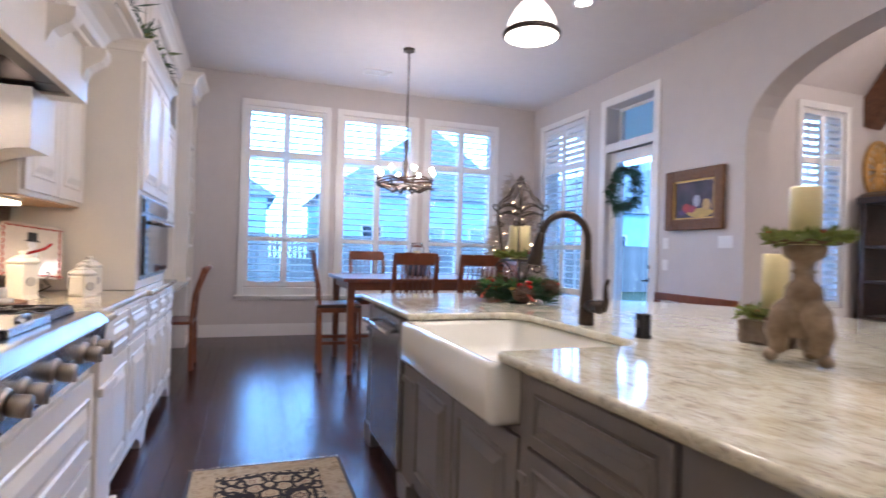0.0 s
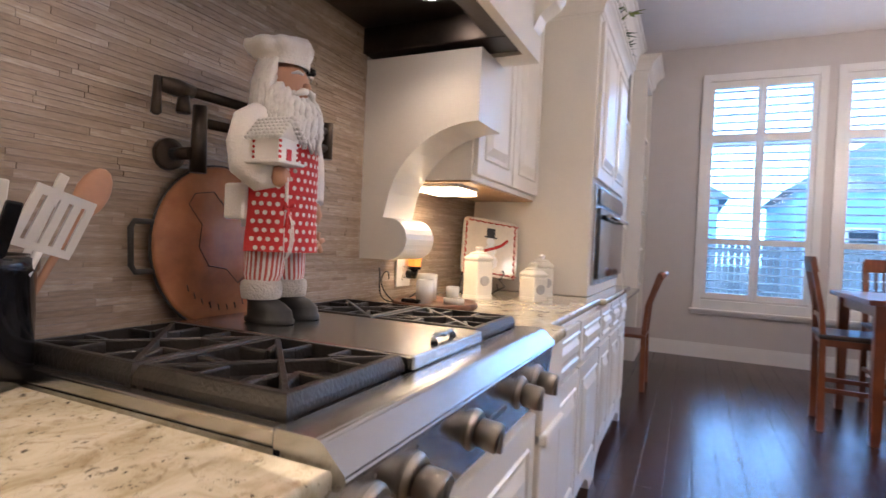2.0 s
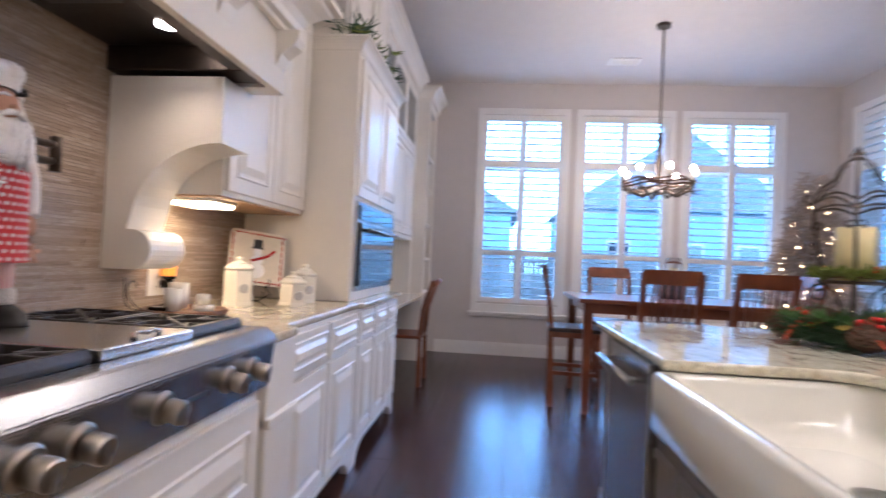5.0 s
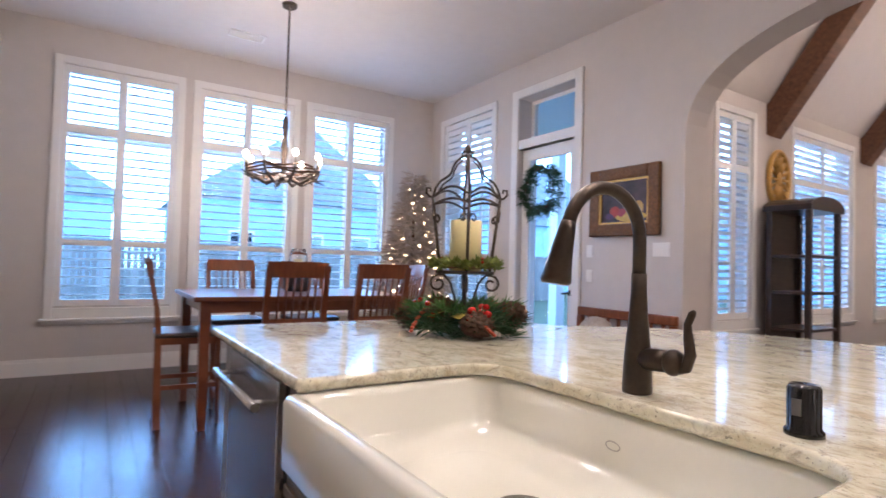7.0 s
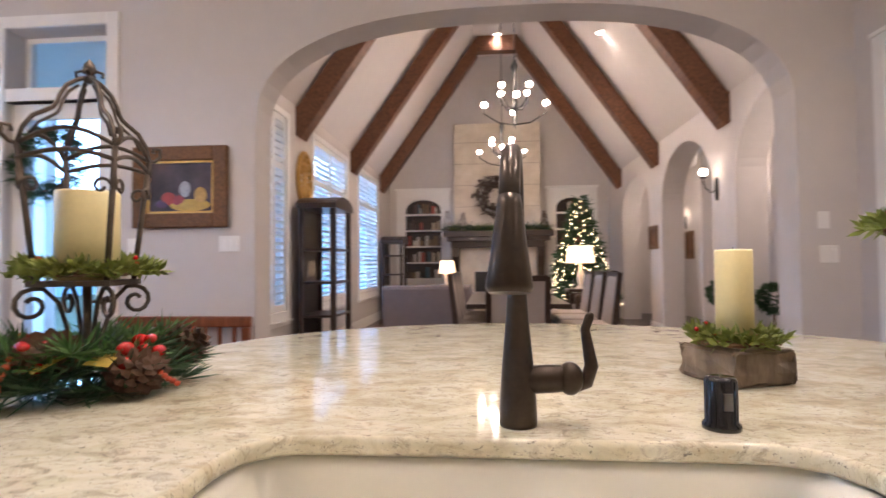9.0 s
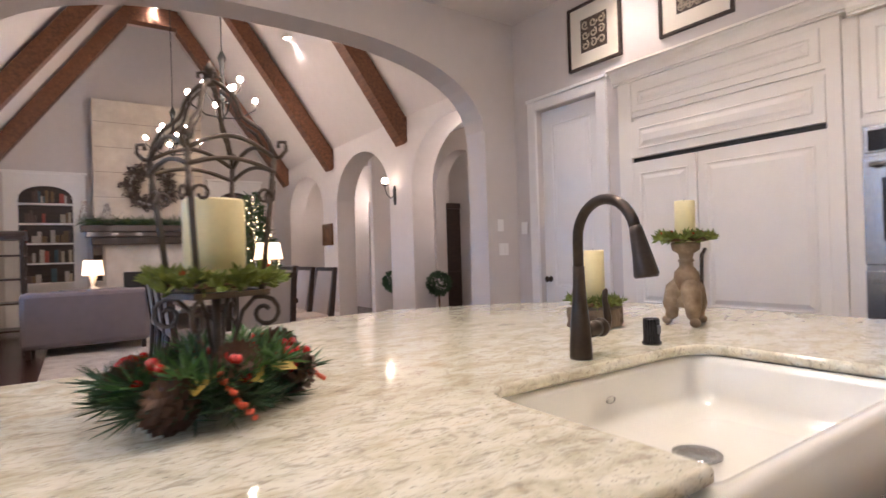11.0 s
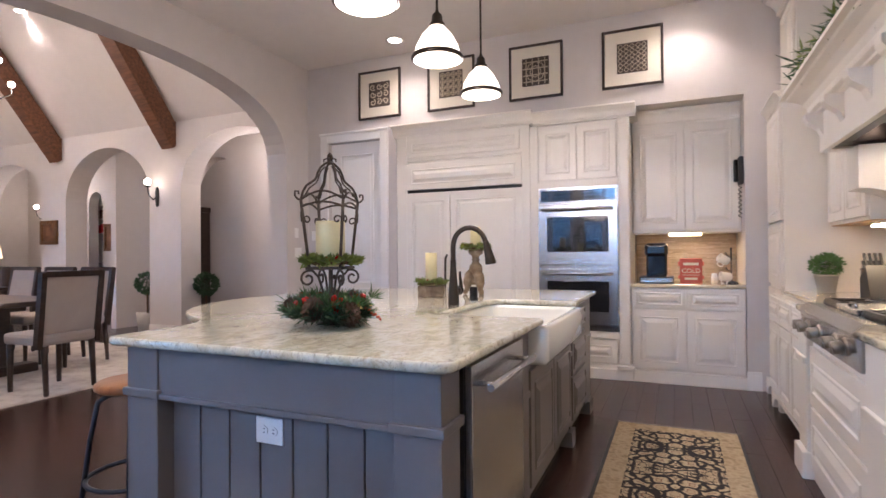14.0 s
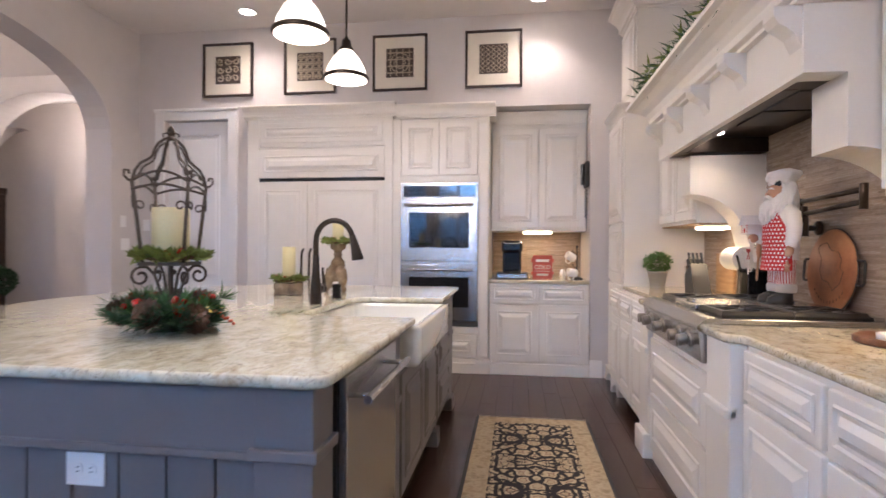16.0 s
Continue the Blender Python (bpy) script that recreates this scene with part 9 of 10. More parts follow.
def lazy_tray():
    x, y = -0.24, 3.80
    e = thing("round_tray", (x, y, 0.9), "round brown wood tray holding candles and a lantern", "tray")
    k = bmesh.new()
    lathe(k, [(0.0, 0.0), (0.145, 0.0), (0.155, 0.006), (0.155, 0.02), (0.148, 0.024), (0.142, 0.018), (0.0, 0.016)], x, y, 0.9, 40)
    part("disc", k, M_BEAM, e)
    def cup(name, px, py, r, h, mat, label, z=0.916):
        k = bmesh.new()
        lathe(k, [(0.0, 0), (r, 0), (r * 1.03, h), (r * 0.9, h), (r * 0.88, 0.01 + h * 0.2), (0, h * 0.2)], px, py, z, 20)
        solo(name, k, mat, label, "jar")
    cup("ceramic_cup", x - 0.02, y - 0.05, 0.03, 0.085, M_CREAMCER, "white ceramic cup on the tray")
    cup("candle_jar", x - 0.06, y + 0.05, 0.037, 0.10, M_CREAMCER, "cream candle jar on the tray")
    cup("small_dish", x + 0.07, y + 0.01, 0.038, 0.022, M_CREAMCER, "small white dish with a dark rim")
    cup("votive_cup", x + 0.055, y + 0.03, 0.024, 0.04, M_CREAMCER, "white votive cup in the dish", 0.938)
    solo("phone_puck", B((x - 0.09, x - 0.02, y - 0.10, y - 0.055, 0.917, 0.932), bev=0.006), M_BLACK, "flat black puck on the tray", "gadget")
    e = thing("night_lantern", (XL + 0.05, 3.965, 1.03), "small dark lantern night-light glowing amber at the outlet", "night light")
    k = bmesh.new()
    lathe(k, [(0.028, 0.0), (0.034, 0.055), (0.0335, 0.056), (0.0275, 0.001)], XL + 0.05, 3.965, 1.035, 6, False)
    part("panes", k, material("amber_glass", (0.8, 0.3, 0.05), 0.3, emit=(1.0, 0.32, 0.04), power=0.9), e)
    k = bmesh.new()
    lathe(k, [(0.0, -0.02), (0.03, -0.012), (0.03, 0.0)], XL + 0.05, 3.965, 1.035, 6, False)
    lathe(k, [(0.042, 0.056), (0.03, 0.075), (0.01, 0.085), (0.008, 0.095), (0.0, 0.105)], XL + 0.05, 3.965, 1.035, 6, False)
    tube(k, [(XL + 0.013, 3.965, 1.0), (XL + 0.05, 3.965, 1.0), (XL + 0.05, 3.965, 1.02)], 0.018, 8)
    part("cage", k, M_BLACK, e)
    outlet("power_outlet", (XL + 0.013, 3.935, 1.01), "x", 1, 0.115, 0.115, "white outlet plate on the tile", True)
    e = thing("charging_cord", (XL + 0.04, 3.72, 0.9), "tangled thin black charging cord", "cord")
    k = bmesh.new()
    rng = random.Random(8)
    for j in range(2):
        tube(k, [(XL + 0.03 + 0.1 * t + 0.02 * math.sin(9 * t + j), 3.80 - 0.12 * math.sin(4 * t + j) * (1 - 0.3 * t), 0.99 - 0.07 * t + 0.05 * math.sin(6 * t + j * 2)) for t in [i / 24 for i in range(25)]], 0.0025, 5)
    part("cable", k, M_BLKMATT, e)


lazy_tray()


def potted_topiary(x, y, z, r, h, label):
    e = thing("potted_topiary", (x, y, z), label, "plant")
    k = bmesh.new()
    lathe(k, [(0.0, 0), (r * 0.55, 0), (r * 0.75, h), (r * 0.8, h), (r * 0.8, h + 0.012), (r * 0.68, h + 0.012), (r * 0.6, h - 0.02), (0, h - 0.02)], x, y, z, 20)
    part("pot", k, M_TERRA, e)
    rng = random.Random(int(x * 100 + y * 10))
    k = bmesh.new()
    for i in range(420):
        d = Vector((rng.gauss(0, 1), rng.gauss(0, 1), rng.gauss(0.25, 1))).normalized()
        p = Vector((x, y, z + h + r * 0.75)) + Vector((d.x, d.y, d.z * 0.85)) * r * rng.uniform(0.6, 1.0)
        blades(k, rng, p, 5, 0.03 * r / 0.1, 0.008 * r / 0.1, 0.5, 0.2, d)
    part("foliage", k, M_PLANT, e)


potted_topiary(-0.08, 1.32, 0.9, 0.095, 0.115, "clipped green topiary in a grey pot by the pantry cabinet")


def knife_block():
    x, y = -0.24, 1.75
    e = thing("knife_block", (x, y, 0.9), "black slanted knife block full of steel-handled knives", "knife block")
    k = bmesh.new()
    prism(k, [(y - 0.09, 0.9), (y + 0.11, 0.9), (y + 0.02, 1.10), (y - 0.10, 1.02)], x - 0.055, x + 0.055, "x")
    part("block", k, M_KNIFE, e)
    for i in range(4):
        for j in range(3):
            k = bmesh.new()
            bx, by, bz = x - 0.04 + i * 0.027, y - 0.085 + j * 0.038, 1.03 + j * 0.026
            d = Vector((0, -0.5, 0.86))
            p = Vector((bx, by, bz))
            tube(k, [p - d * 0.01, p + d * (0.055 + 0.025 * j)], 0.0085, 6)
            part("knife_handle", k, M_STEEL if j == 0 else M_BLKMATT, e)
    e = thing("cutting_board", (-0.42, 1.72, 0.9), "orange-brown wooden board standing against the tile", "cutting board")
    part("board", B((XL + 0.016, XL + 0.04, 1.55, 1.86, 0.90, 1.17), bev=0.006), M_BEECH, e)


knife_block()


def garland(path, seed, name, label, n, ln=0.13, cones=5, leaves=10):
    rng = random.Random(seed)
    e = thing(name, path(0.5), label, "garland")
    k = bmesh.new()
    for i in range(n):
        p = Vector(path(i / n)) + Vector((rng.gauss(0, 0.04), rng.gauss(0, 0.04), abs(rng.gauss(0.02, 0.03))))
        blades(k, rng, p, leaves, ln, 0.012, 0.9, 0.1)
    part("sprigs", k, M_PINE, e)
    k = bmesh.new()
    for i in range(n // 3):
        p = Vector(path(rng.random())) + Vector((rng.gauss(0.02, 0.05), rng.gauss(0, 0.05), abs(rng.gauss(0.02, 0.03))))
        blades(k, rng, p, leaves, ln * 0.8, 0.016, 0.9, 0.1)
    part("light_sprigs", k, M_MOSS, e)
    for i in range(cones):
        k = bmesh.new()
        p = Vector(path((i + 0.5) / cones)) + Vector((0.06, 0, 0.03))
        cone_shape(k, p.x, p.y, p.z, 0.07, 0.028, (1, rng.gauss(0, 1), 0.3), 40)
        part("pine_cone", k, M_CONE, e)


garland(lambda t: (0.13, 2.0 + 1.85 * t, 2.16), 31, "hood_garland", "evergreen garland with pine cones along the hood shelf", 150)
garland(lambda t: (0.05, 4.74 + 1.0 * t, 2.42), 33, "cabinet_garland", "evergreen sprigs with cones on the cabinet ledge", 70)

# ---- coffee niche ----
def coffee_things():
    e = thing("coffee_maker", (1.05, 0.25, 0.9), "black pod coffee maker on a drawer base", "coffee maker")
    part("drawer_base", B((0.90, 1.20, 0.10, 0.44, 0.90, 0.955), bev=0.006), M_BLKMATT, e)
    part("body", B((0.96, 1.15, 0.12, 0.24, 0.957, 1.20), bev=0.02), M_BLACK, e)
    part("brew_head", B((0.95, 1.16, 0.12, 0.38, 1.15, 1.275), bev=0.03), M_BLACK, e)
    part("drip_tray", B((0.97, 1.14, 0.24, 0.38, 0.957, 0.98), bev=0.005), M_BLACK, e)
    k = bmesh.new()
    tube(k, [(0.97, 0.39, 1.26), (1.0, 0.42, 1.245), (1.11, 0.42, 1.245), (1.14, 0.39, 1.26)], 0.007, 8)
    part("lift_handle", k, M_STEEL, e)
    part("drawer_front", B((0.91, 1.19, 0.44, 0.445, 0.91, 0.948)), M_STEEL, e)
    e = thing("red_sign", (0.75, 0.3, 0.9), "small red sign with pale lettering leaning on the tile", "sign")
    k = B((0.66, 0.85, 0.30, 0.315, 0.90, 1.13), (0.645, 0.865, 0.30, 0.314, 0.94, 0.97), (0.645, 0.865, 0.30, 0.314, 1.06, 1.10), bev=0.004)
    part("board", k, material("faded_red_paint", (0.50, 0.10, 0.075), 0.7, var=0.15), e)
    cu = bpy.data.curves.new("lettering", "FONT")
    cu.body, cu.size, cu.align_x, cu.extrude = "COLD", 0.058, "CENTER", 0.0008
    t = new("lettering", cu)
    t.parent = e
    t.matrix_parent_inverse = e.matrix_basis.inverted()
    t.matrix_basis = pose(0.755, 0.317, 0.995, 90, 0, 180)
    cu.materials.append(M_PAPER)
    for q in ((0.69, 0.82, 0.315, 0.317, 1.065, 1.09), (0.70, 0.81, 0.315, 0.317, 0.93, 0.95), (0.68, 0.83, 0.315, 0.317, 0.972, 0.976)):
        part("lettering_bar", B(q), M_PAPER, e)
    k = bmesh.new()
    lathe(k, [(0, 0), (0.028, 0), (0.03, 0.06), (0.022, 0.075), (0.025, 0.09), (0, 0.095)], 0.56, 0.32, 0.9, 14)
    solo("sugar_jar", k, M_CREAMCER, "white jar with a dark label", "jar")
    e = thing("mug_tree", (0.44, 0.3, 0.9), "dark iron mug tree with two white mugs", "mug tree")
    k = bmesh.new()
    lathe(k, [(0, 0), (0.06, 0), (0.05, 0.012), (0.008, 0.02), (0.006, 0.30), (0.012, 0.32), (0, 0.33)], 0.42, 0.28, 0.9, 12)
    tube(k, [(0.42, 0.28, 1.13), (0.46, 0.33, 1.16), (0.47, 0.35, 1.18)], 0.005, 6)
    tube(k, [(0.42, 0.28, 1.0), (0.46, 0.33, 1.03), (0.47, 0.35, 1.05)], 0.005, 6)
    part("stand", k, M_IRON, e)
    for z, x in ((1.12, 0.49), (0.965, 0.475)):
        g = thing("mug", (x, 0.36, z), "white mug hanging on the mug tree", "mug", "white mugs")
        k = bmesh.new()
        m = pose(x, 0.37, z, 0, 60 if z > 1 else 80, 20)
        lathe(k, [(0, 0), (0.036, 0), (0.04, 0.01), (0.04, 0.09), (0.036, 0.09), (0.036, 0.012), (0, 0.01)], 0, 0, -0.045, 18)
        k.transform(m)
        part("cup", k, M_CREAMCER, g)
        k = bmesh.new()
        tube(k, [(0.038, 0, 0.03), (0.065, 0, 0.025), (0.07, 0, 0), (0.065, 0, -0.02), (0.038, 0, -0.025)], 0.006, 6)
        k.transform(m)
        part("handle", k, M_CREAMCER, g)
    e = thing("wall_telephone", (0.36, 0.48, 1.75), "black wall telephone with a hanging cord", "telephone")
    part("body", B((0.333, 0.375, 0.40, 0.52, 1.78, 2.02), bev=0.01), M_BLKMATT, e)
    part("handset", B((0.375, 0.41, 0.44, 0.49, 1.80, 2.0), bev=0.012), M_BLACK, e)
    k = bmesh.new()
    tube(k, [(0.36 + 0.012 * math.sin(q), 0.46 + 0.012 * math.cos(q), 1.78 - q * 0.006) for q in [i * 0.7 for i in range(70)]], 0.004, 4)
    part("cord", k, M_BLKMATT, e)


coffee_things()

# ---- ceiling vents, stool, great room ornaments ----
def vent(x, y, z, m=None):
    e = thing("ceiling_vent", (x, y, z), "white slotted ceiling air vent", "vent")
    part("frame", B((x - 0.17, x + 0.17, y - 0.09, y - 0.07, z - 0.012, z), (x - 0.17, x + 0.17, y + 0.07, y + 0.09, z - 0.012, z), (x - 0.17, x - 0.15, y - 0.07, y + 0.07, z - 0.012, z), (x + 0.15, x + 0.17, y - 0.07, y + 0.07, z - 0.012, z)), M_TRIM, e)
    part("backing", B((x - 0.15, x + 0.15, y - 0.07, y + 0.07, z - 0.004, z - 0.001)), M_DARKSTEEL, e)
    for i in range(6):
        part("slat", B((x - 0.15, x + 0.15, y - 0.065 + i * 0.023, y - 0.052 + i * 0.023, z - 0.011, z - 0.005)), M_TRIM, e)


vent(2.24, 7.82, ZC)


M_SEATWOOD = ramp_material("honey_seat_wood", [(0.3, (0.22, 0.075, 0.022)), (0.7, (0.38, 0.15, 0.05))], 0.35, scale=5, stretch=(8, 1, 1), coat=0.3)


def bar_stool(x, y):
    e = thing("bar_stool", (x, y, 0), "round wood-seat bar stool on blue-grey metal legs", "stool", "stools at the island")
    k = bmesh.new()
    lathe(k, [(0.0, 0.61), (0.15, 0.61), (0.165, 0.62), (0.165, 0.64), (0.15, 0.65), (0.0, 0.645)], x, y, 0, 28)
    part("seat", k, M_SEATWOOD, e, "round honey wood seat")
    ms = material("blue_grey_metal", (0.06, 0.075, 0.10), 0.4, 0.7, var=0.2)
    for i in range(4):
        a = radians(45 + 90 * i)
        k = bmesh.new()
        c, s = math.cos(a), math.sin(a)
        tube(k, [(x + c * 0.08, y + s * 0.08, 0.605), (x + c * 0.15, y + s * 0.15, 0.56), (x + c * 0.18, y + s * 0.18, 0.4), (x + c * 0.23, y + s * 0.23, 0.0)], 0.011, 8)
        part("leg", k, ms, e)
    k = bmesh.new()
    tube(k, [(x + 0.195 * math.cos(t), y + 0.195 * math.sin(t), 0.23) for t in [2 * math.pi * i / 28 for i in range(28)]], 0.010, 8, True)
    part("foot_ring", k, ms, e)


bar_stool(3.09, 4.17)


def sunburst_clock():
    x, y, z = 7.78, YL - 0.02, 2.28
    e = thing("gold_wall_medallion", (x, y, z), "round antique gold sunburst medallion on the wall", "wall decor")
    k = bmesh.new()
    tube(k, [(x + 0.23 * math.cos(t), y - 0.01, z + 0.33 * math.sin(t)) for t in [2 * math.pi * i / 30 for i in range(30)]], 0.03, 8, True)
    for i in range(16):
        a = 2 * math.pi * i / 16
        r = bmesh.new()
        tube(r, [(x + 0.06 * math.cos(a), y - 0.012, z + 0.085 * math.sin(a)), (x + 0.21 * math.cos(a), y - 0.012, z + 0.3 * math.sin(a))], 0.016, 6)
        part("ray", r, M_GOLD, e)
    ball(k, x, y - 0.01, z, 0.07, 1, 0.4, 1.3)
    part("medallion", k, M_GOLD, e)


sunburst_clock()


def mantel_things():
    rng = random.Random(40)
    e = thing("fireplace_wreath", (13.5, 2.85, 2.72), "silvery leaf wreath hung on the limestone chimney", "wreath")
    k = bmesh.new()
    for i in range(200):
        a = rng.random() * 6.28
        rr = 0.36 + rng.gauss(0, 0.07)
        blades(k, rng, (13.5 + rng.uniform(-0.05, 0.03), 2.85 + rr * math.cos(a), 2.72 + rr * math.sin(a)), 8, 0.14, 0.04, 0.8, 0, (-0.6, 0, 0))
    part("leaves", k, material("brown_grey_leaf", (0.16, 0.12, 0.10), 0.7, var=0.5, scale=30), e)
    k = bmesh.new()
    for i in range(30):
        a = rng.random() * 6.28
        ball(k, 13.42, 2.85 + 0.36 * math.cos(a), 2.72 + 0.36 * math.sin(a), 0.03, u=8, v=6)
    part("ornaments", k, M_TERRA, e)
    garland(lambda t: (13.36, 1.65 + 2.35 * t, 1.95), 44, "mantel_garland", "frosted evergreen garland along the mantel", 160, 0.18, 6)
    for y, h in ((1.78, 0.42), (3.62, 0.40), (3.98, 0.45)):
        e = thing("bottle_brush_tree", (13.38, y, 1.93), "small decorative tree on the mantel", "ornament")
        k = bmesh.new()
        for i in range(120):
            t = rng.random()
            a = rng.random() * 6.28
            r = 0.10 * (1 - t)
            blades(k, rng, (13.38 + r * math.cos(a), y + r * math.sin(a), 1.95 + h * t), 5, 0.05, 0.012, 0.6, 0, (math.cos(a), math.sin(a), 0))
        part("needles", k, M_TWIG if y < 2 else M_SILVERTREE, e)


mantel_things()


def wall_picture(x, y, z, w, h, label):
    e = thing("small_framed_picture", (x, y, z), label, "picture")
    part("frame", B((x - w / 2, x - w / 2 + 0.06, y, y + 0.03, z - h / 2, z + h / 2), (x + w / 2 - 0.06, x + w / 2, y, y + 0.03, z - h / 2, z + h / 2), (x - w / 2 + 0.06, x + w / 2 - 0.06, y, y + 0.03, z - h / 2, z - h / 2 + 0.06), (x - w / 2 + 0.06, x + w / 2 - 0.06, y, y + 0.03, z + h / 2 - 0.06, z + h / 2), bev=0.004), M_GILTFRAME, e)
    part("canvas", B((x - w / 2 + 0.06, x + w / 2 - 0.06, y, y + 0.012, z - h / 2 + 0.06, z + h / 2 - 0.06)), ramp_material("old_canvas", [(0.3, (0.06, 0.03, 0.02)), (0.6, (0.22, 0.10, 0.05)), (0.8, (0.4, 0.22, 0.1))], 0.6, scale=6), e)


wall_picture(10.50, YR, 1.60, 0.46, 0.40, "small gilt-framed picture between the arches")
wall_picture(11.06, -1.30, 1.57, 0.62, 0.54, "gilt-framed landscape in the corridor")
wall_picture(13.1, -1.30, 1.55, 0.45, 0.6, "framed picture in the corridor")


def sconce(x, y, z):
    e = thing("wall_sconce", (x, y, z), "lit single-arm iron wall sconce on a painted pier", "wall lamp", "sconces by the arches")
    k = bmesh.new()
    lathe(k, [(0.0, -0.30), (0.018, -0.29), (0.028, -0.22), (0.028, -0.08), (0.018, -0.02), (0, 0.0)], x, y + 0.012, z, 8)
    tube(k, [(x, y + 0.02, z - 0.15), (x, y + 0.08, z - 0.20), (x, y + 0.15, z - 0.14), (x, y + 0.17, z - 0.06), (x, y + 0.17, z - 0.02)], 0.008, 6)
    lathe(k, [(0.0, -0.03), (0.04, -0.015), (0.045, -0.01), (0.018, 0.0), (0.018, 0.012), (0, 0.012)], x, y + 0.17, z, 12)
    part("arm", k, M_BLKMATT, e)
    k = bmesh.new()
    ball(k, x, y + 0.17, z + 0.055, 0.048, u=12, v=10)
    part("bulb", k, M_SCONCE, e)


sconce(7.92, YR, 2.22)
sconce(13.3, -1.30, 2.20)


def corridor_hutch():
    e = thing("corridor_cabinet", (9.15, -1.5, 0), "tall dark wood display cabinet in the corridor", "cabinet")
    part("body", B((9.00, 9.30, -1.74, -1.33, 0, 0.85), (9.00, 9.05, -1.74, -1.4, 0.85, 2.0), (9.24, 9.30, -1.74, -1.4, 0.85, 2.0), (8.98, 9.32, -1.74, -1.31, 2.0, 2.1), (9.05, 9.24, -1.74, -1.72, 0.85, 2.0), bev=0.006), M_DARKWOOD, e)
    for z in (1.2, 1.55):
        part("shelf", B((9.05, 9.24, -1.72, -1.42, z, z + 0.02)), M_DARKWOOD, e)


corridor_hutch()


def corridor_shelf():
    e = thing("corridor_bookcase", (12.2, -1.68, 0), "pale built-in bookcase glimpsed through the narrow doorway", "bookcase")
    part("body", B((11.45, 12.9, -1.745, -1.73, 0.1, 2.6), (11.45, 11.5, -1.73, -1.56, 0.1, 2.6), (12.85, 12.9, -1.73, -1.56, 0.1, 2.6), bev=0.002), M_CAB, e)
    for z in (0.45, 0.85, 1.35, 1.65, 1.95, 2.25):
        part("shelf", B((11.5, 12.85, -1.73, -1.57, z, z + 0.03)), M_CAB, e)
    rng = random.Random(12)
    for z in (0.48, 0.88, 1.68, 1.98):
        x = 11.52
        while x < 12.6:
            w, hh = rng.uniform(0.05, 0.12), rng.uniform(0.15, 0.24)
            solo("book", B((x, x + w - 0.006, -1.72, -1.60, z, z + hh), bev=0.003), rng.choice((M_DARKWOOD, M_REDCLOTH, M_TAUPECLOTH, M_TWIG)), "upright book on the corridor bookcase", "book", "corridor books")
            x += w + (0.12 if rng.random() < 0.3 else 0)


corridor_shelf()


def ball_topiary(x, y):
    e = thing("ball_topiary", (x, y, 0), "round green ball topiary on a bare stem in a pot", "plant", "corridor topiaries")
    k = bmesh.new()
    lathe(k, [(0, 0), (0.13, 0), (0.16, 0.32), (0.14, 0.32), (0, 0.28)], x, y, 0, 16)
    part("pot", k, M_TERRA, e)
    k = bmesh.new()
    tube(k, [(x, y, 0.28), (x + 0.01, y, 0.66)], 0.015, 6)
    part("stem", k, M_TWIG, e)
    rng = random.Random(int(x * 10))
    k = bmesh.new()
    for i in range(300):
        d = Vector((rng.gauss(0, 1), rng.gauss(0, 1), rng.gauss(0, 1))).normalized()
        blades(k, rng, Vector((x, y, 0.77)) + d * 0.15 * rng.uniform(0.75, 1), 5, 0.06, 0.02, 0.5, 0, d)
    part("foliage", k, M_PINE, e)


ball_topiary(8.42, 0.02)
ball_topiary(7.27, -0.06)


def table_centre():
    rng = random.Random(50)
    garland(lambda t: (7.3 + 0.9 * t, 2.75, 0.80), 51, "table_greenery", "low frosted greenery centrepiece on the dining table", 90, 0.12, 4)
    for x, y in ((7.5, 2.62), (8.1, 2.88)):
        e = thing("glass_hurricane", (x, y, 0.77), "clear glass hurricane with a cream candle", "candle")
        k = bmesh.new()
        lathe(k, [(0.0, 0.0), (0.04, 0), (0.04, 0.16), (0, 0.16)], x, y, 0.775, 16)
        part("wax", k, M_WAX, e)
        k = bmesh.new()
        lathe(k, [(0.08, 0.0), (0.08, 0.30), (0.077, 0.30), (0.077, 0.005)], x, y, 0.772, 20)
        part("glass", k, M_GLASS, e)


table_centre()
e = thing("leather_armchair", (10.6, 1.3, 0), "dark tufted leather armchair", "armchair")
part("seat", B((10.3, 10.9, 1.0, 1.6, 0.15, 0.45), bev=0.05), M_DARKWOOD, e)
part("back", B((10.3, 10.9, 0.85, 1.0, 0.15, 1.05), bev=0.05), M_DARKWOOD, e)
for x in (10.25, 10.83):
    part("arm", B((x, x + 0.12, 1.0, 1.6, 0.15, 0.65), bev=0.04), M_DARKWOOD, e)

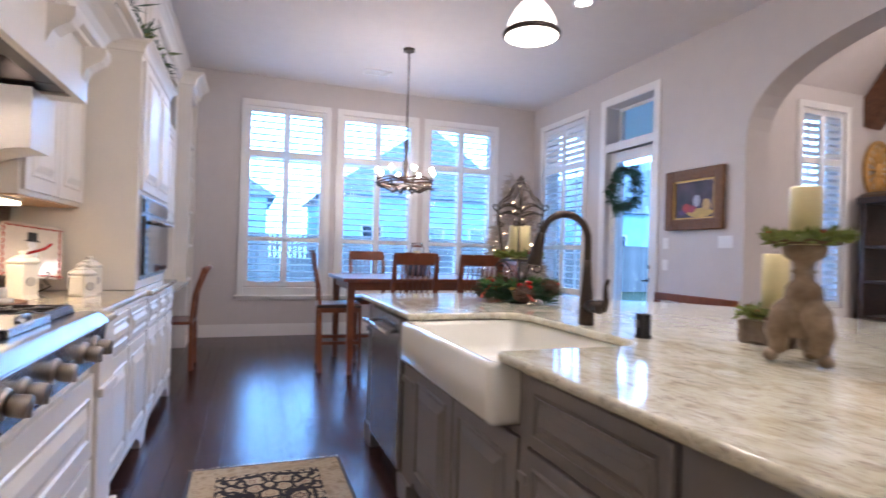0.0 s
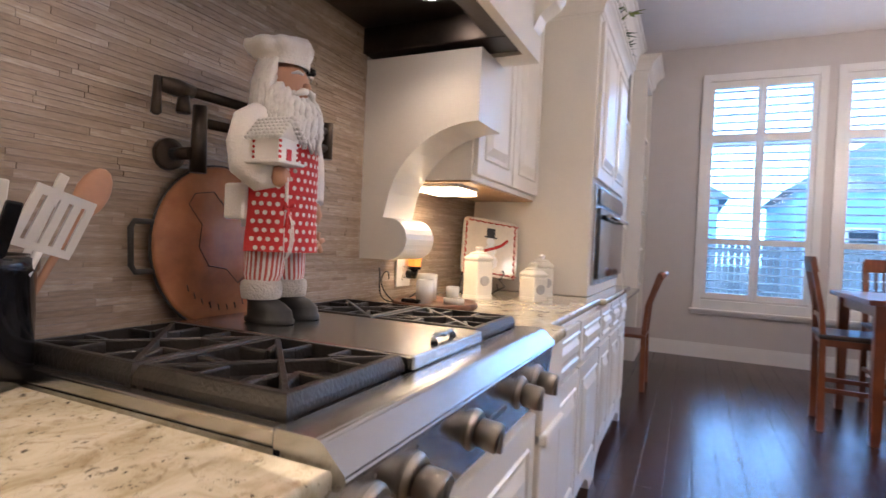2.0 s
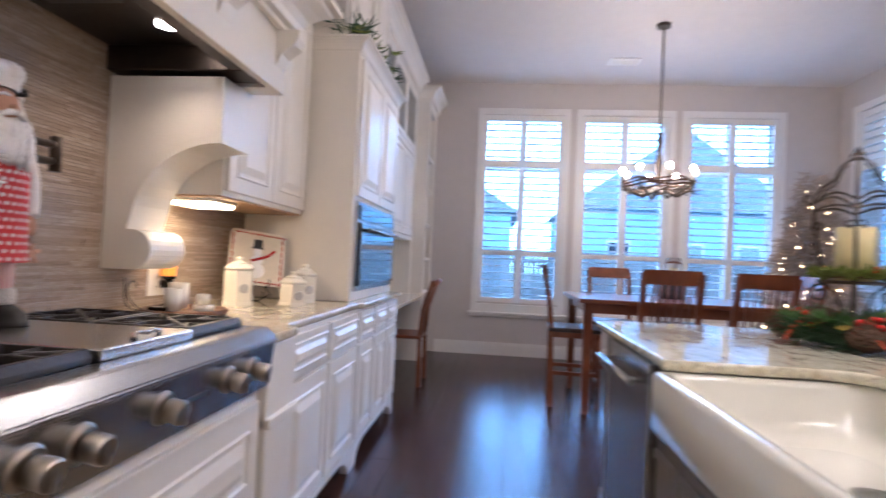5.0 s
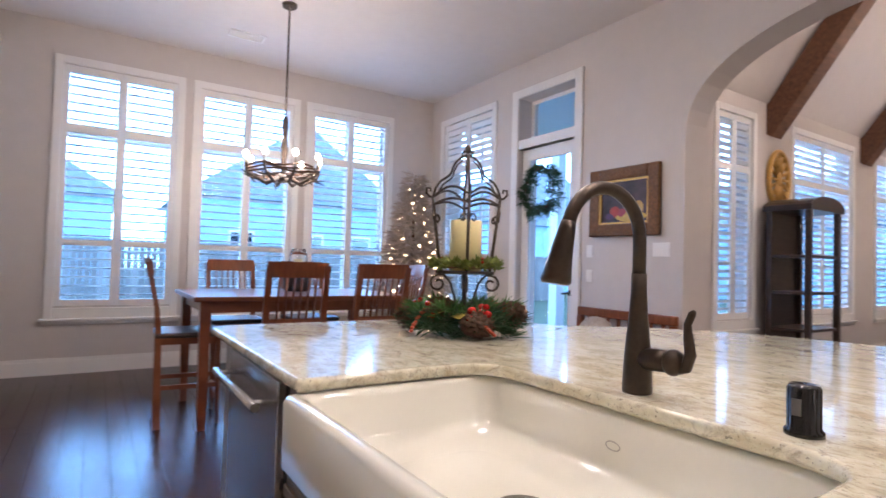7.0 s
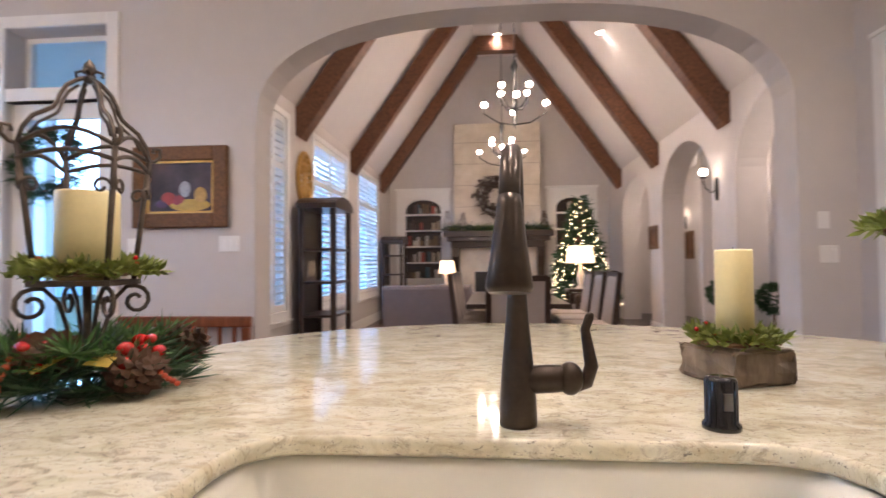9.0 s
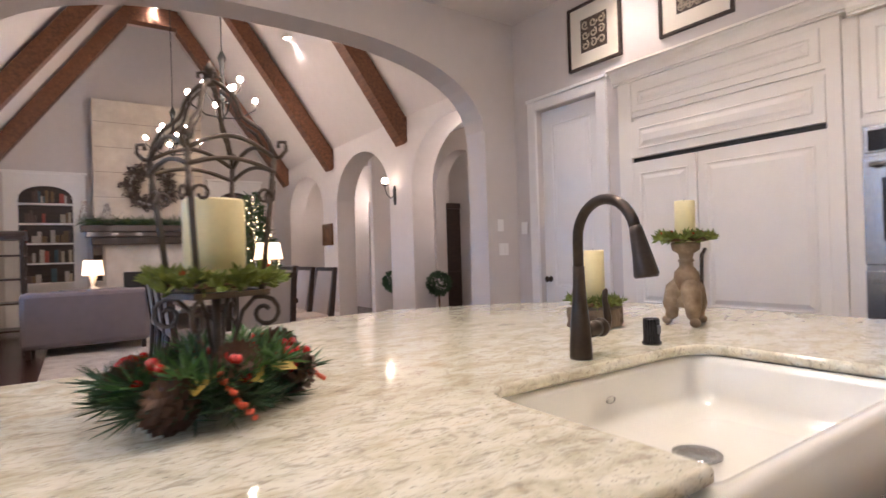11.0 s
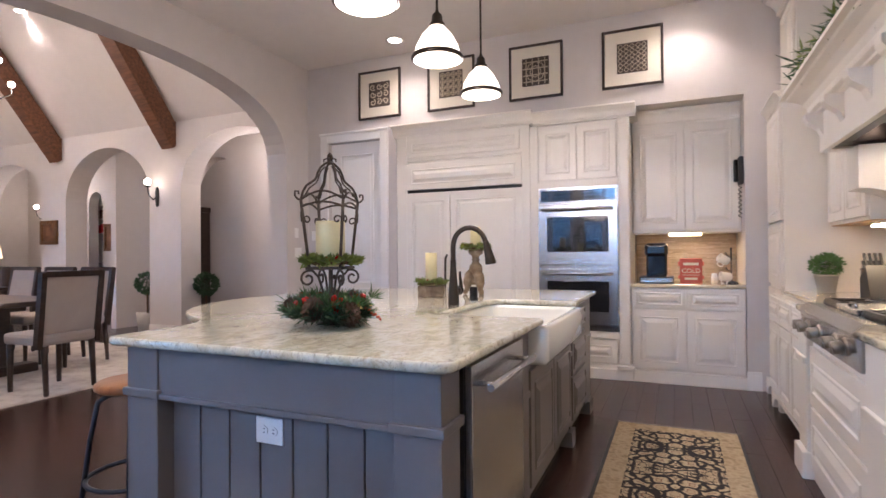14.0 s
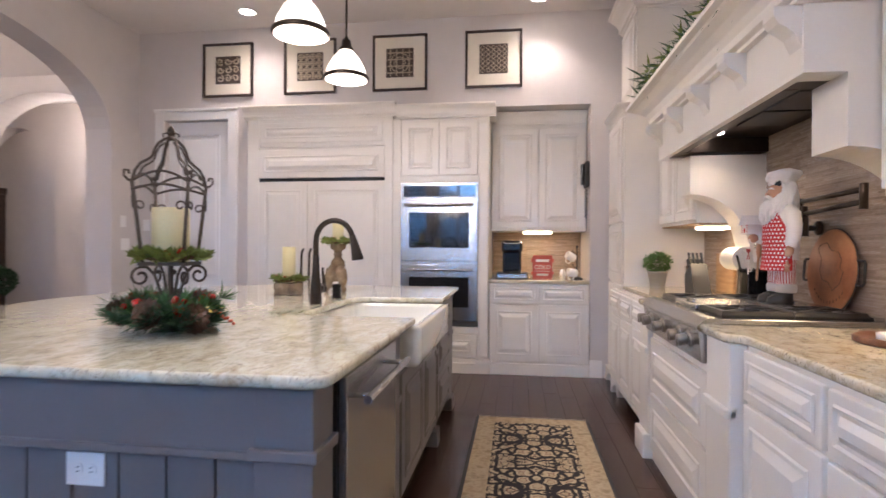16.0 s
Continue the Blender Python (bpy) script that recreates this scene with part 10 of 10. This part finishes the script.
# ---- tile, strip by strip ----
def strip_wall(name, parent, x, regions, near, seed, mat_piece, mat_join, along="y"):
    """Thin stone strips in running courses; those in the near stretch are objects of their own."""
    rng = random.Random(seed)
    shared = []
    for L in (0.08, 0.12, 0.16, 0.21, 0.28):
        for H in (0.0085, 0.0115, 0.0150):
            for D in (0.006, 0.0072):
                shared.append((L, H, mesh_of(B((0, D, -L / 2 + 0.0004, L / 2 - 0.0004, 0.00045, H - 0.00045)), "tile", mat_piece), D))
    verts, faces, count = [], [], 0
    quad = ((0, 1, 3, 2), (4, 6, 7, 5), (0, 4, 5, 1), (2, 3, 7, 6), (0, 2, 6, 4), (1, 5, 7, 3))
    for y0, y1, z0, z1 in regions:
        z = z0
        while z < z1 - 0.004:
            H = rng.choice((0.0085, 0.0115, 0.0150, 0.0115))
            y = y0 - rng.uniform(0, 0.15)
            while y < y1:
                L, _, me, D = rng.choice([s for s in shared if s[1] == H])
                a, b = max(y, y0), min(y + L, y1)
                t = min(z + H, z1)
                if b - a > 0.004 and t - z > 0.003:
                    whole = a == y and b == y + L and t == z + H
                    if whole and count < 300 and near[0] < y < near[1] and near[2] < z < near[3]:
                        o = new("tile", me)
                        o.parent = parent
                        o.location = (x, y + L / 2, z) if along == "y" else (0, 0, 0)
                        count += 1
                    else:
                        n = len(verts)
                        for dx in (0, D):
                            for yy in (a + 0.0004, b - 0.0004):
                                for zz in (z + 0.00045, t - 0.00045):
                                    verts.append((x + dx, yy, zz) if along == "y" else (yy, x + dx, zz))
                        faces.extend([tuple(n + i for i in q) for q in quad])
                y += L
            z += H
    me = bpy.data.meshes.new("tile_strips")
    me.from_pydata(verts, [], faces)
    me.materials.append(mat_join)
    o = new("tile_strips", me)
    o.parent = parent
    o["kind"] = "stuff"
    return o


bs = setting("backsplash", B((XL, XL + 0.004, 1.21, 4.70, 0.90, 1.37), (XL, XL + 0.004, 2.27, 3.62, 1.37, 1.88)), M_GROUT, "taupe stone strip mosaic backsplash", "backsplash")
strip_wall("tile", bs, XL + 0.004, [(1.21, 4.70, 0.901, 1.07), (1.21, 2.06, 1.07, 1.365), (3.83, 4.70, 1.07, 1.365), (2.06, 3.83, 1.07, 1.365), (2.27, 3.62, 1.365, 1.87)], (2.48, 3.05, 1.14, 1.60), 71, M_TILE, M_TILEJ)
bs2 = setting("backsplash_coffee", B((0.335, 1.265, -0.19, -0.182, 0.90, 1.37)), M_GROUT, "taupe stone strip mosaic in the coffee niche", "backsplash")
strip_wall("tile", bs2, -0.182, [(0.337, 1.263, 0.901, 1.368)], (9, 9.1, 0, 0.1), 72, M_TILE, M_TILEJ, "x")


# ---- floor planks ----
def planks():
    fl = bpy.data.objects["floor"]
    rng = random.Random(81)
    w = 0.125
    lens = (0.7, 1.0, 1.3, 1.6)
    shared = {L: mesh_of(B((-w / 2 + 0.0008, w / 2 - 0.0008, -L / 2 + 0.0008, L / 2 - 0.0008, -0.012, 0.0), bev=0.0012), "plank", M_FLOOR) for L in lens}
    verts, faces, count = [], [], 0
    quad = ((0, 1, 3, 2), (4, 6, 7, 5), (0, 4, 5, 1), (2, 3, 7, 6), (0, 2, 6, 4), (1, 5, 7, 3))
    x = XL + w / 2
    while x < 14.3:
        lo, hi = (-0.3, YN) if x < XW + T else (-1.74, YL)
        y = lo - rng.uniform(0, 1.2)
        while y < hi:
            L = rng.choice(lens)
            if -0.1 < x < 4.9 and y > 0.1 and y + L < hi and count < 300 and (x < 1.7 or y > 4.0):
                o = new("plank", shared[L])
                o.parent = fl
                o.location = (x, y + L / 2, 0)
                count += 1
            else:
                a, b = max(y, lo), min(y + L, hi)
                if b - a > 0.02:
                    n = len(verts)
                    for xx in (x - w / 2 + 0.0008, x + w / 2 - 0.0008):
                        for yy in (a + 0.0008, b - 0.0008):
                            for zz in (-0.012, 0.0):
                                verts.append((xx, yy, zz))
                    faces.extend([tuple(n + i for i in q) for q in quad])
            y += L
        x += w
    me = bpy.data.meshes.new("planks")
    me.from_pydata(verts, [], faces)
    me.materials.append(M_FLOORJ)
    o = new("planks", me)
    o.parent = fl
    o["kind"] = "stuff"


planks()
